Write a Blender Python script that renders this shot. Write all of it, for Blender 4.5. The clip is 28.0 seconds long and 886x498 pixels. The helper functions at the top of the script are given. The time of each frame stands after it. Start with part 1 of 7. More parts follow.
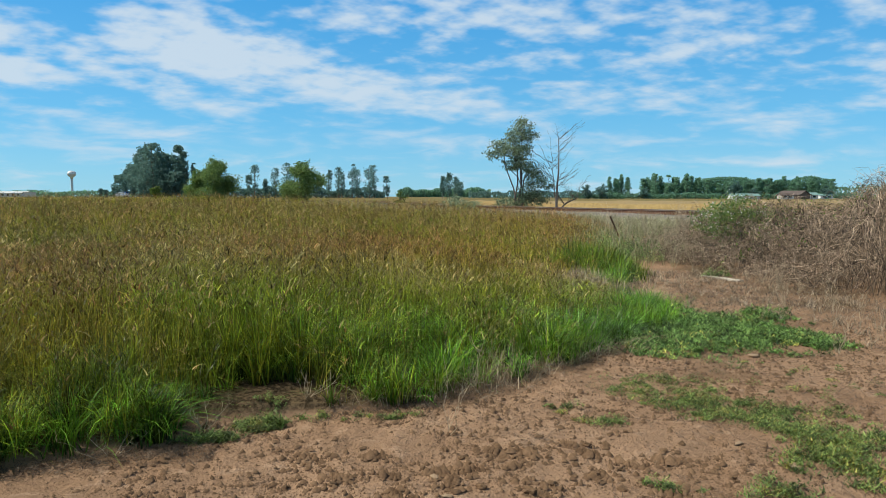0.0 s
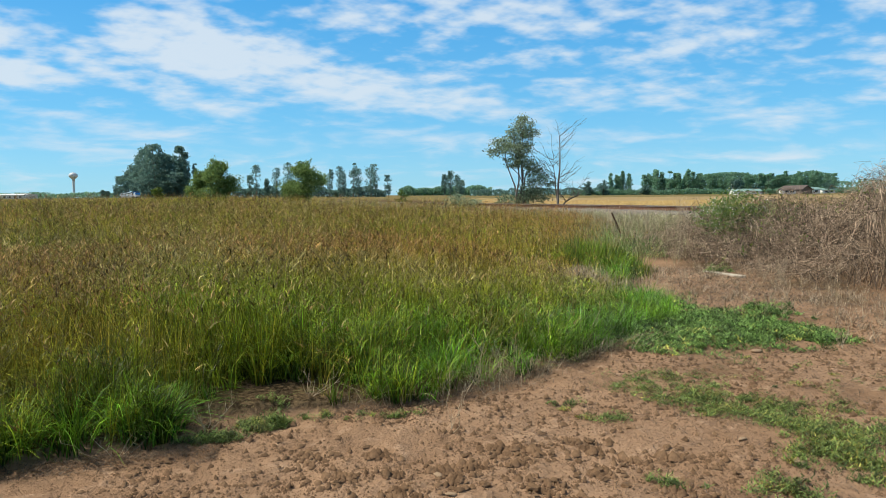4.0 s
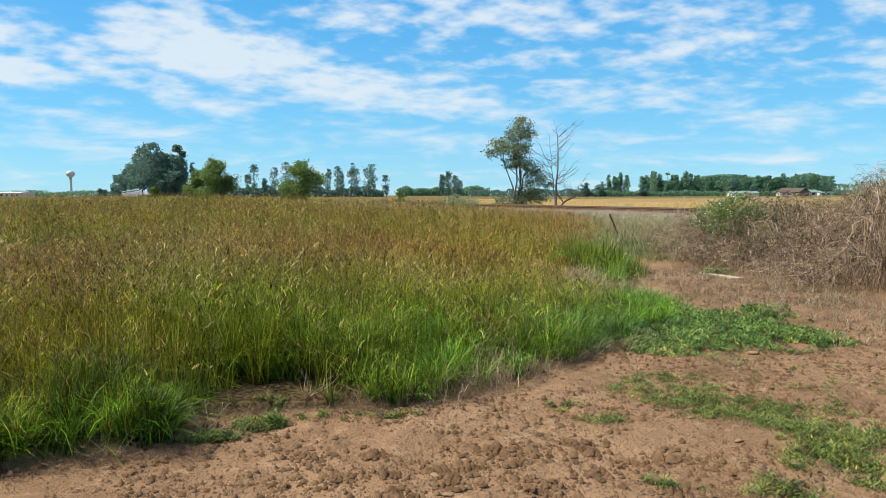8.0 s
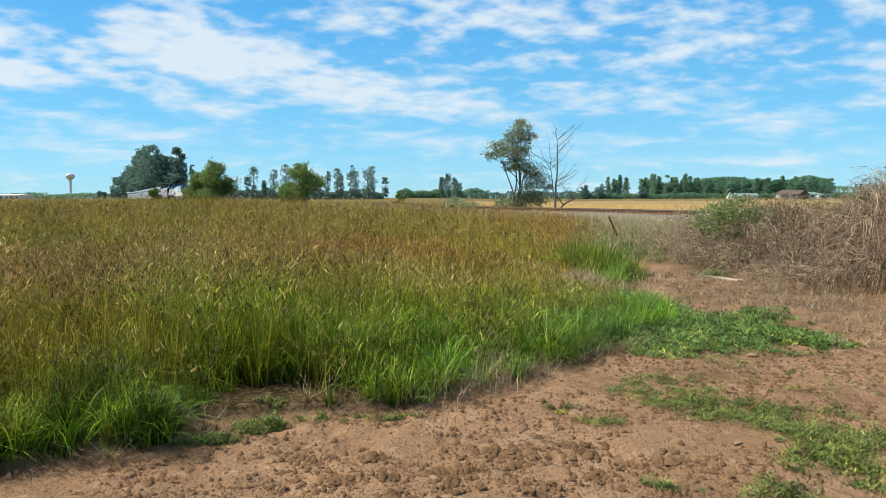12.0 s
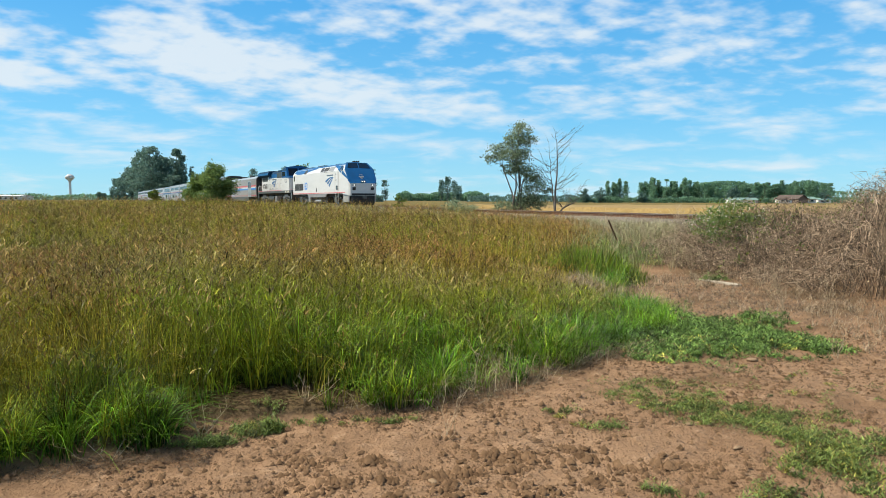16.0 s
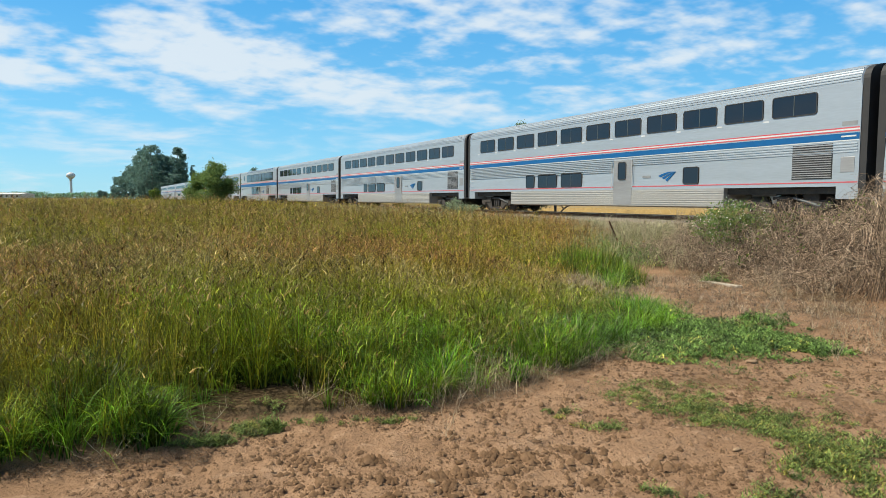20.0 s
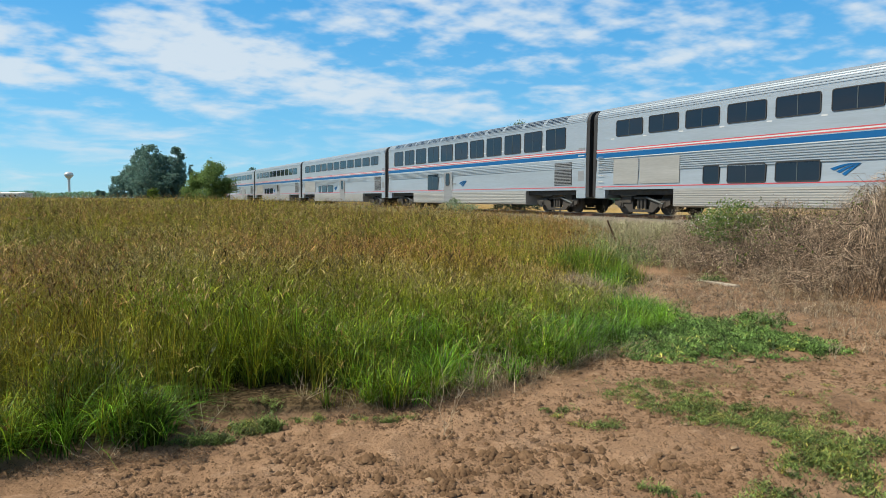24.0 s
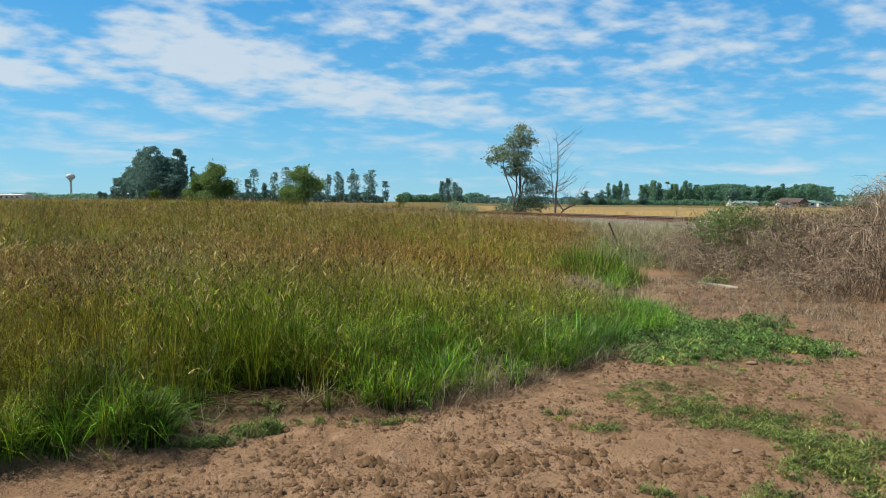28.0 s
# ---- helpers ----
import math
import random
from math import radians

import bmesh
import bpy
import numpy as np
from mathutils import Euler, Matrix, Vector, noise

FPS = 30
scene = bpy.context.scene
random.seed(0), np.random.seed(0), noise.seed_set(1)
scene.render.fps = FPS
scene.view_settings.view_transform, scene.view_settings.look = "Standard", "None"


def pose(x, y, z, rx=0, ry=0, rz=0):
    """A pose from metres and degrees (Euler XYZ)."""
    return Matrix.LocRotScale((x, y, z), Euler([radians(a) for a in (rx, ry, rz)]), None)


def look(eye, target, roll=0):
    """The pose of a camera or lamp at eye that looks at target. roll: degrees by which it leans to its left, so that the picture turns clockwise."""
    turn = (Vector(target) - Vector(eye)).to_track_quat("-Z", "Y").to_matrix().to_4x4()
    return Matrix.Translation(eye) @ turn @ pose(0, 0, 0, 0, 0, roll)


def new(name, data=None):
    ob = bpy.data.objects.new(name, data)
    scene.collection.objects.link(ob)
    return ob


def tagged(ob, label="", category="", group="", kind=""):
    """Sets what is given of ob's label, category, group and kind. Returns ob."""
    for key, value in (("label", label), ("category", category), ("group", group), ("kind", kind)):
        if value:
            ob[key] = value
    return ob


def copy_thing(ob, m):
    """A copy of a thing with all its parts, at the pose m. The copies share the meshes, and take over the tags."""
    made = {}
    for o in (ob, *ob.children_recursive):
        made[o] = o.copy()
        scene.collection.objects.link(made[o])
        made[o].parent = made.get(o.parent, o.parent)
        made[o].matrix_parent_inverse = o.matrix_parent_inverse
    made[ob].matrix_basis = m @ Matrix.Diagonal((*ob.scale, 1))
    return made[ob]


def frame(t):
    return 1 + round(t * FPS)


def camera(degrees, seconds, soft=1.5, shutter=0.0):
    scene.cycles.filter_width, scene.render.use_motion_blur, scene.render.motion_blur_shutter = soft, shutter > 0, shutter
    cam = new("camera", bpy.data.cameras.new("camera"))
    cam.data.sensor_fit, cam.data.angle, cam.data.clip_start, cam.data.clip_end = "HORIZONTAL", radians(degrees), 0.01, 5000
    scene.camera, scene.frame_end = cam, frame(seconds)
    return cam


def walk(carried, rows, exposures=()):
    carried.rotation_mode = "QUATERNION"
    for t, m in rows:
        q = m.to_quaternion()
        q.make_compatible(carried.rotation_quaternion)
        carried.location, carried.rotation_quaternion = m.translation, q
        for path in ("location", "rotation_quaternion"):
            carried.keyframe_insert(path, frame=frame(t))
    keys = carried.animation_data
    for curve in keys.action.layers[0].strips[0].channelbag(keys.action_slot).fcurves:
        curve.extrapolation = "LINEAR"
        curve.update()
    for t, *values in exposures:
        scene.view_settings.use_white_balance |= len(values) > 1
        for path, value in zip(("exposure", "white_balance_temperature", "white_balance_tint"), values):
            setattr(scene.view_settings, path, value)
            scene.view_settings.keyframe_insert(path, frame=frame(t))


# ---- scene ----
# the camera stands on a dirt track and only turns a little: seconds, place, tilt, lean, turn
cam = camera(65.06, 28.0, soft=0.6)
PATH = [
    (0, -0.001, -0.001, 1.546, -4.315, 0.026, 0.096),
    (0.5, 0.001, -0.002, 1.547, -4.325, -0.175, -0.102),
    (1, -0.003, -0.002, 1.547, -4.321, -0.168, -0.230),
    (1.5, -0.002, -0.000, 1.547, -4.403, -0.151, -0.101),
    (2, -0.001, 0.004, 1.546, -4.438, -0.351, 0.047),
    (2.5, 0.001, -0.001, 1.546, -4.551, -0.403, 0.058),
    (3, -0.000, 0.002, 1.546, -4.437, -0.356, 0.051),
    (3.5, 0.002, -0.000, 1.546, -4.492, -0.497, 0.284),
    (5.5, 0.002, -0.001, 1.545, -4.310, -0.616, 0.006),
    (6, -0.001, 0.002, 1.544, -4.313, -0.282, -0.005),
    (6.5, 0.000, -0.004, 1.547, -4.370, -0.354, -0.005),
    (7, -0.000, -0.003, 1.547, -4.425, -0.355, 0.004),
    (7.5, 0.001, -0.002, 1.547, -4.452, -0.222, 0.043),
    (8, -0.001, 0.001, 1.545, -4.428, -0.195, 0.051),
    (8.5, 0.000, 0.001, 1.545, -4.432, -0.330, 0.030),
    (9, 0.003, 0.003, 1.546, -4.575, -0.326, -0.116),
    (9.5, 0.002, -0.002, 1.548, -4.475, -0.254, -0.026),
    (10, 0.003, 0.002, 1.546, -4.338, -0.338, -0.067),
    (10.5, 0.003, 0.004, 1.547, -4.223, -0.322, 0.011),
    (11, 0.002, -0.002, 1.546, -4.418, -0.446, -0.019),
    (11.5, 0.000, 0.001, 1.545, -4.316, -0.245, 0.009),
    (12, 0.003, -0.001, 1.545, -4.236, -0.196, 0.017),
    (12.5, -0.000, -0.004, 1.549, -4.069, -0.100, 0.137),
    (14.5, -0.001, 0.001, 1.546, -4.233, 0.148, -0.218),
    (15, 0.002, -0.000, 1.545, -4.093, 0.068, -0.156),
    (15.5, 0.001, 0.001, 1.546, -4.014, 0.055, -0.039),
    (16, -0.001, 0.001, 1.547, -4.000, 0.083, -0.038),
    (16.5, 0.001, 0.003, 1.545, -4.071, -0.086, -0.016),
    (17, 0.001, 0.000, 1.544, -4.102, 0.036, -0.068),
    (17.5, 0.002, -0.003, 1.547, -3.929, 0.090, 0.061),
    (18, 0.000, -0.002, 1.548, -3.808, 0.047, 0.096),
    (18.5, 0.003, -0.012, 1.546, -3.803, 0.058, 0.145),
    (19, 0.002, 0.001, 1.544, -3.912, -0.028, 0.215),
    (19.5, 0.002, 0.003, 1.544, -4.010, 0.100, 0.073),
    (20, 0.000, 0.000, 1.550, -4.010, 0.351, 0.004),
    (20.5, 0.001, -0.001, 1.545, -3.913, 0.390, -0.010),
    (21, 0.002, 0.002, 1.546, -4.023, 0.350, 0.032),
    (21.5, 0.001, 0.001, 1.543, -4.027, 0.366, 0.056),
    (23.5, 0.001, -0.002, 1.546, -3.862, 0.320, -0.237),
    (24, 0.002, -0.003, 1.546, -4.040, 0.375, -0.123),
    (24.5, 0.003, -0.002, 1.548, -4.205, 0.435, -0.176),
    (25, -0.001, -0.003, 1.547, -4.069, 0.635, -0.069),
    (25.5, 0.000, -0.002, 1.547, -4.047, 0.522, 0.108),
    (26, -0.000, -0.003, 1.546, -3.949, 0.593, 0.051),
    (26.5, -0.000, -0.001, 1.545, -3.936, 0.573, 0.039),
    (27, 0.001, -0.002, 1.543, -4.148, 0.496, -0.111),
    (27.5, 0.002, -0.000, 1.548, -4.030, 0.379, -0.168),
    (28, 0.002, 0.004, 1.546, -3.886, 0.407, -0.012),]
walk(cam, [(t, pose(x, y, z, 90 + tilt, 0, turn) @ pose(0, 0, 0, 0, 0, lean)) for t, x, y, z, tilt, lean, turn in PATH],
     exposures=[(0, 0.0, 6000, 6), (5, 0.18, 6250, 8), (11, 0.27, 6400, 8), (20, 0.24, 6450, 8), (25, 0.08, 6250, 8), (28, 0.0, 6150, 7)])

# ---------------------------------------------------------------- plan
HEADING = radians(26.54)                                   # the railway runs away to the left of straight ahead
FAR = Vector((-math.sin(HEADING), math.cos(HEADING), 0))  # along the railway, away from the camera
SIDE = Vector((math.cos(HEADING), math.sin(HEADING), 0))  # square to the railway, away from the camera
TRACK = 22.81                                             # camera to the middle of the track
RAIL_Z = 0.95                                             # top of the rails
SPEED = 35.57                                             # metres a second
FRONT_20 = -79.75                                         # the train's nose along the railway at 20 s


def on_track(s, q=0.0, z=0.0):
    """The place s metres along the railway, q metres beyond its middle."""
    return FAR * s + SIDE * (TRACK + q) + Vector((0, 0, z))


# ---------------------------------------------------------------- light
SUN_EL, SUN_AZ = radians(50), radians(-91)                # azimuth from straight ahead, to the right
to_sun = Vector((math.sin(SUN_AZ) * math.cos(SUN_EL), math.cos(SUN_AZ) * math.cos(SUN_EL), math.sin(SUN_EL)))
sun = new("sun", bpy.data.lights.new("sun", "SUN"))
sun.data.energy, sun.data.angle, sun.data.color = 5.2, radians(0.6), (1.0, 0.92, 0.76)
sun.matrix_world = look(to_sun * 60, (0, 0, 0))
SKY = 0.13

world = bpy.data.worlds.new("sky")
scene.world = world
world.use_nodes = True
wn, wl = world.node_tree.nodes, world.node_tree.links
wn.clear()


def wmath(op, a, b=None, c=None):
    n = wn.new("ShaderNodeMath")
    n.operation = op
    for i, v in enumerate((a, b, c)):
        if v is None:
            continue
        if isinstance(v, (int, float)):
            n.inputs[i].default_value = v
        else:
            wl.new(v, n.inputs[i])
    return n.outputs[0]


def build_sky():
    sky = wn.new("ShaderNodeTexSky")
    sky.sky_type, sky.sun_disc = "NISHITA", False
    sky.sun_elevation, sky.sun_rotation = SUN_EL, SUN_AZ
    sky.altitude, sky.air_density, sky.dust_density, sky.ozone_density = 60, 1.0, 0.1, 3.0
    tex = wn.new("ShaderNodeTexCoord")
    sep = wn.new("ShaderNodeSeparateXYZ")
    wl.new(tex.outputs["Generated"], sep.inputs[0])
    x, y, z = sep.outputs
    up = wmath("MAXIMUM", z, 0.0)
    # the cloud deck seen in perspective
    flat = wmath("ADD", up, 0.20)
    deck = wn.new("ShaderNodeCombineXYZ")
    wl.new(wmath("DIVIDE", x, flat), deck.inputs[0])
    wl.new(wmath("DIVIDE", y, flat), deck.inputs[1])
    turn = wn.new("ShaderNodeMapping")
    turn.inputs["Rotation"].default_value = (0, 0, radians(-38))
    turn.inputs["Scale"].default_value = (1.0, 1.12, 1)
    wl.new(deck.outputs[0], turn.inputs[0])
    big = wn.new("ShaderNodeTexNoise")
    big.inputs["Scale"].default_value, big.inputs["Detail"].default_value, big.inputs["Roughness"].default_value = 3.0, 4, 0.50
    big.inputs["Distortion"].default_value = 0.5
    wl.new(turn.outputs[0], big.inputs["Vector"])
    ripple = wn.new("ShaderNodeTexNoise")
    ripple.inputs["Scale"].default_value, ripple.inputs["Detail"].default_value, ripple.inputs["Roughness"].default_value = 9.0, 3.5, 0.50
    wl.new(turn.outputs[0], ripple.inputs["Vector"])
    # where the banks of cloud lie: direction tangents (right, up), half sizes, slant, weight
    ahead = wmath("ADD", wmath("ABSOLUTE", y), 0.15)
    u, v = wmath("DIVIDE", x, ahead), wmath("DIVIDE", up, ahead)
    plane = wn.new("ShaderNodeCombineXYZ")
    wl.new(u, plane.inputs[0])
    wl.new(v, plane.inputs[1])
    banks = [
        (-0.565, 0.203, 0.15, 0.039, -9, 1.15), (-0.337, 0.183, 0.15, 0.061, -6, 1.15), (-0.182, 0.146, 0.17, 0.045, -12, 1.10), (-0.003, 0.118, 0.18, 0.031, -8, 0.75), (-0.540, 0.151, 0.15, 0.023, -6, 1.10), (-0.459, 0.098, 0.21, 0.018, -11, 0.55), (-0.304, 0.112, 0.10, 0.020, -8, 0.80),
        (-0.532, 0.269, 0.19, 0.026, -2, 0.75), (-0.312, 0.264, 0.11, 0.037, 0, 0.90), (-0.085, 0.214, 0.12, 0.024, -6, 0.80), (0.094, 0.256, 0.28, 0.061, -3, 0.72), (0.338, 0.199, 0.12, 0.053, 12, 0.48), (0.208, 0.159, 0.13, 0.033, -4, 0.55), (0.265, 0.110, 0.13, 0.026, -2, 0.62),
        (0.534, 0.224, 0.17, 0.073, 5, 0.38), (0.522, 0.112, 0.07, 0.011, 0, 0.70), (0.395, 0.085, 0.13, 0.020, 0, 0.50), (0.583, 0.159, 0.11, 0.041, 0, 0.40), (-0.394, 0.065, 0.26, 0.021, -4, 0.35), (0.054, 0.065, 0.26, 0.021, 0, 0.30), (0.379, 0.045, 0.26, 0.015, 0, 0.35),
    ]
    total = None
    for bu, bv, su, sv, slant, weight in banks:
        place = wn.new("ShaderNodeMapping")
        place.vector_type = "TEXTURE"
        place.inputs["Location"].default_value = (bu, bv, 0)
        place.inputs["Rotation"].default_value = (0, 0, radians(slant))
        place.inputs["Scale"].default_value = (su, sv, 1)
        wl.new(plane.outputs[0], place.inputs[0])
        ball = wn.new("ShaderNodeTexGradient")
        ball.gradient_type = "SPHERICAL"
        wl.new(place.outputs[0], ball.inputs[0])
        w = wmath("MULTIPLY", ball.outputs["Fac"], weight)
        total = w if total is None else wmath("ADD", total, w)
    cover = wmath("MINIMUM", total, 0.85)
    # behind and beside the view the same broken deck goes on
    aside = wmath("MULTIPLY", wmath("SMOOTH_MIN", wmath("MAXIMUM", wmath("SUBTRACT", wmath("ABSOLUTE", u), 0.8), 0.0), 0.5, 0.2), 0.5)
    amount = wmath("ADD", wmath("MAXIMUM", cover, aside), wmath("MULTIPLY", wmath("SUBTRACT", big.outputs["Fac"], 0.45), 2.1))
    amount = wmath("ADD", amount, wmath("MULTIPLY", wmath("SUBTRACT", ripple.outputs["Fac"], 0.47), wmath("MULTIPLY", wmath("MINIMUM", wmath("MAXIMUM", wmath("SUBTRACT", v, 0.04), 0.03), 0.13), 18.0)))
    soft = wn.new("ShaderNodeMapRange")
    soft.interpolation_type = "SMOOTHSTEP"
    soft.inputs[1].default_value, soft.inputs[2].default_value, soft.inputs[4].default_value = 0.0, 1.15, 0.86
    wl.new(amount, soft.inputs[0])
    tint = wn.new("ShaderNodeMix")
    tint.data_type = "RGBA"
    tint.inputs[7].default_value = (0.78 / SKY, 0.84 / SKY, 0.89 / SKY, 1)
    wl.new(soft.outputs[0], tint.inputs[0])
    clear = wn.new("ShaderNodeMix")
    clear.data_type, clear.blend_type = "RGBA", "MULTIPLY"
    clear.inputs[0].default_value, clear.inputs[7].default_value = 1.0, (0.62, 1.02, 1.30, 1)
    wl.new(sky.outputs[0], clear.inputs[6])
    ramp = wn.new("ShaderNodeValToRGB")
    ramp.color_ramp.elements[0].color, ramp.color_ramp.elements[1].color = (0.37, 0.68, 0.86, 1), (0.085, 0.125, 0.19, 1)
    ramp.color_ramp.elements[1].position = 1.0
    for place, tone in ((0.11, (0.19, 0.56, 0.85, 1)), (0.27, (0.085, 0.42, 0.82, 1)), (0.38, (0.07, 0.26, 0.52, 1)), (0.55, (0.11, 0.17, 0.26, 1))):
        ramp.color_ramp.elements.new(place).color = tone
    wl.new(up, ramp.inputs[0])
    gain = wn.new("ShaderNodeVectorMath")
    gain.operation = "SCALE"
    gain.inputs[3].default_value = 1 / SKY
    wl.new(ramp.outputs[0], gain.inputs[0])
    air = wn.new("ShaderNodeMix")
    air.data_type = "RGBA"
    air.inputs[0].default_value = 0.75
    wl.new(clear.outputs[2], air.inputs[6])
    wl.new(gain.outputs[0], air.inputs[7])
    wl.new(air.outputs[2], tint.inputs[6])
    back = wn.new("ShaderNodeBackground")
    back.inputs[1].default_value = SKY * 0.87
    wl.new(tint.outputs[2], back.inputs[0])
    out = wn.new("ShaderNodeOutputWorld")
    wl.new(back.outputs[0], out.inputs[0])


build_sky()

# ---------------------------------------------------------------- helpers for meshes and materials
rng = np.random.default_rng(7)


def part(name, bm, material, parent=None, label="", smooth=False):
    """Links a bmesh as one mesh object, under a thing or a part if one is given."""
    me = bpy.data.meshes.new(name)
    bm.to_mesh(me)
    bm.free()
    me.materials.append(material)
    if smooth:
        me.polygons.foreach_set("use_smooth", [True] * len(me.polygons))
    ob = new(name, me)
    if parent is not None:
        ob.parent = parent
    if label:
        ob["label"] = label
    return ob


def again(name, source, m, parent):
    """Another object on the same mesh."""
    ob = new(name, source.data)
    ob.parent = parent
    ob.matrix_basis = m
    return ob


def empty(name, x=0, y=0, z=0, rz=0):
    ob = new(name)
    ob.empty_display_size = 0.3
    ob.matrix_basis = pose(x, y, z, 0, 0, rz)
    return ob


def tri_mesh(name, verts, tris, material, parent=None, **attributes):
    """A mesh of triangles from arrays, with one number a vertex for each attribute."""
    verts, tris = np.asarray(verts, np.float32).reshape(-1, 3), np.asarray(tris, np.int32).reshape(-1, 3)
    me = bpy.data.meshes.new(name)
    me.vertices.add(len(verts))
    me.vertices.foreach_set("co", verts.ravel())
    me.loops.add(tris.size)
    me.loops.foreach_set("vertex_index", tris.ravel())
    me.polygons.add(len(tris))
    me.polygons.foreach_set("loop_start", np.arange(0, tris.size, 3, dtype=np.int32))
    me.update(calc_edges=True)
    for key, values in attributes.items():
        me.attributes.new(key, "FLOAT", "POINT").data.foreach_set("value", np.asarray(values, np.float32).ravel())
    me.materials.append(material)
    ob = new(name, me)
    if parent is not None:
        ob.parent = parent
    return ob


def box(bm, x0, x1, y0, y1, z0, z1, bevel=0.0):
    m = Matrix.Translation(((x0 + x1) / 2, (y0 + y1) / 2, (z0 + z1) / 2)) @ Matrix.Diagonal((abs(x1 - x0), abs(y1 - y0), abs(z1 - z0), 1))
    made = bmesh.ops.create_cube(bm, size=1, matrix=m)["verts"]
    if bevel:
        edges = list({e for v in made for e in v.link_edges})
        bmesh.ops.bevel(bm, geom=edges, offset=bevel, segments=2, affect="EDGES", profile=0.5)
    return bm


def rod(bm, a, b, r0, r1=None, sides=8):
    a, b = Vector(a), Vector(b)
    m = Matrix.Translation((a + b) / 2) @ (b - a).to_track_quat("Z", "Y").to_matrix().to_4x4()
    bmesh.ops.create_cone(bm, cap_ends=True, segments=sides, radius1=r0, radius2=r0 if r1 is None else r1, depth=(b - a).length, matrix=m)
    return bm


def prism(bm, outline, x0, x1, caps=True):
    """A closed outline of (y, z), drawn out along x."""
    a = [bm.verts.new((x0, y, z)) for y, z in outline]
    b = [bm.verts.new((x1, y, z)) for y, z in outline]
    n = len(outline)
    for i in range(n):
        bm.faces.new((a[i], a[(i + 1) % n], b[(i + 1) % n], b[i]))
    if caps:
        bm.faces.new(a[::-1])
        bm.faces.new(b)
    bmesh.ops.recalc_face_normals(bm, faces=bm.faces[:])
    return bm


def plate(bm, outline, y0, y1):
    """A closed outline of (x, z), with a thickness across y."""
    a = [bm.verts.new((x, y0, z)) for x, z in outline]
    b = [bm.verts.new((x, y1, z)) for x, z in outline]
    n = len(outline)
    for i in range(n):
        bm.faces.new((a[i], a[(i + 1) % n], b[(i + 1) % n], b[i]))
    bm.faces.new(a[::-1])
    bm.faces.new(b)
    bmesh.ops.recalc_face_normals(bm, faces=bm.faces[:])
    return bm


def vnoise(x, y, scale, seed=0):
    """Smooth value noise from 0 to 1 over arrays."""
    x, y = np.asarray(x) / scale + 37.7 * seed + 1000, np.asarray(y) / scale + 91.3 * seed + 1000
    xi, yi = np.floor(x).astype(np.int64), np.floor(y).astype(np.int64)
    fx, fy = x - xi, y - yi
    fx, fy = fx * fx * (3 - 2 * fx), fy * fy * (3 - 2 * fy)

    def h(a, b):
        n = (a * 374761393 + b * 668265263 + seed * 69069) & 0x7FFFFFFF
        n = ((n ^ (n >> 13)) * 1274126177) & 0x7FFFFFFF
        return ((n ^ (n >> 16)) & 0xFFFF) / 65535.0
    return (h(xi, yi) * (1 - fx) + h(xi + 1, yi) * fx) * (1 - fy) + (h(xi, yi + 1) * (1 - fx) + h(xi + 1, yi + 1) * fx) * fy


def step(a, b, x):
    t = np.clip((np.asarray(x, float) - a) / (b - a), 0, 1)
    return t * t * (3 - 2 * t)


def track_q(x, y):
    """How far beyond the middle of the track a place is."""
    return x * SIDE.x + y * SIDE.y - TRACK


def ground_z(x, y):
    x, y = np.asarray(x, float), np.asarray(y, float)
    r = np.hypot(x, y)
    z = 0.40 * step(9, 28, r) + 0.06 * step(24, 60, y) * step(4, -20, x) + 0.20 * step(18, 45, y) * step(5, -8, x)
    z = z + 0.5 * step(100, 600, r) * step(-30, -200, x)
    z = z - 0.15 * step(60, 250, r) * step(0, 60, x)
    near = step(16, 9, r)
    z = z + near * (0.07 * (vnoise(x, y, 1.3, 3) - 0.5) + 0.030 * (vnoise(x, y, 0.31, 4) - 0.5) + 0.022 * (vnoise(x, y, 0.13, 5) - 0.5) + 0.018 * (vnoise(x, y, 0.055, 7) - 0.5))
    # the field's edge lies a hand's width above the wheel track
    z = z + 0.10 * step(-0.1, 0.7, meadow_edge(y) - x) * step(2, 5, r)
    return z + 0.15 * (vnoise(x, y, 9, 6) - 0.5) * step(14, 30, r)


EDGE_Y = (3.0, 3.70, 3.93, 4.02, 4.12, 4.25, 4.58, 4.76, 4.82, 4.88, 4.97, 5.14, 5.45, 5.95, 6.40, 6.90, 7.40, 8.5, 10.5, 12.1, 14.0, 18.0, 22.0, 26.0, 34.0)
EDGE_X = (-3.7, -2.85, -2.55, -2.30, -2.02, -1.80, -1.84, -1.76, -1.20, -0.72, -0.34, -0.14, 0.28, 0.76, 1.15, 1.52, 1.85, 2.35, 2.75, 3.1, 3.6, 4.3, 5.2, 6.2, 8.0)


def meadow_edge(y):
    """How far to the right the tall grass reaches at that distance ahead."""
    y = np.asarray(y, float)
    return np.interp(y, EDGE_Y, EDGE_X) + 0.14 * (vnoise(y, y * 0, 0.55, 8) - 0.5) + 0.12 * (vnoise(y, y * 0, 0.21, 9) - 0.5) - 50.0 * (y < 3.0)


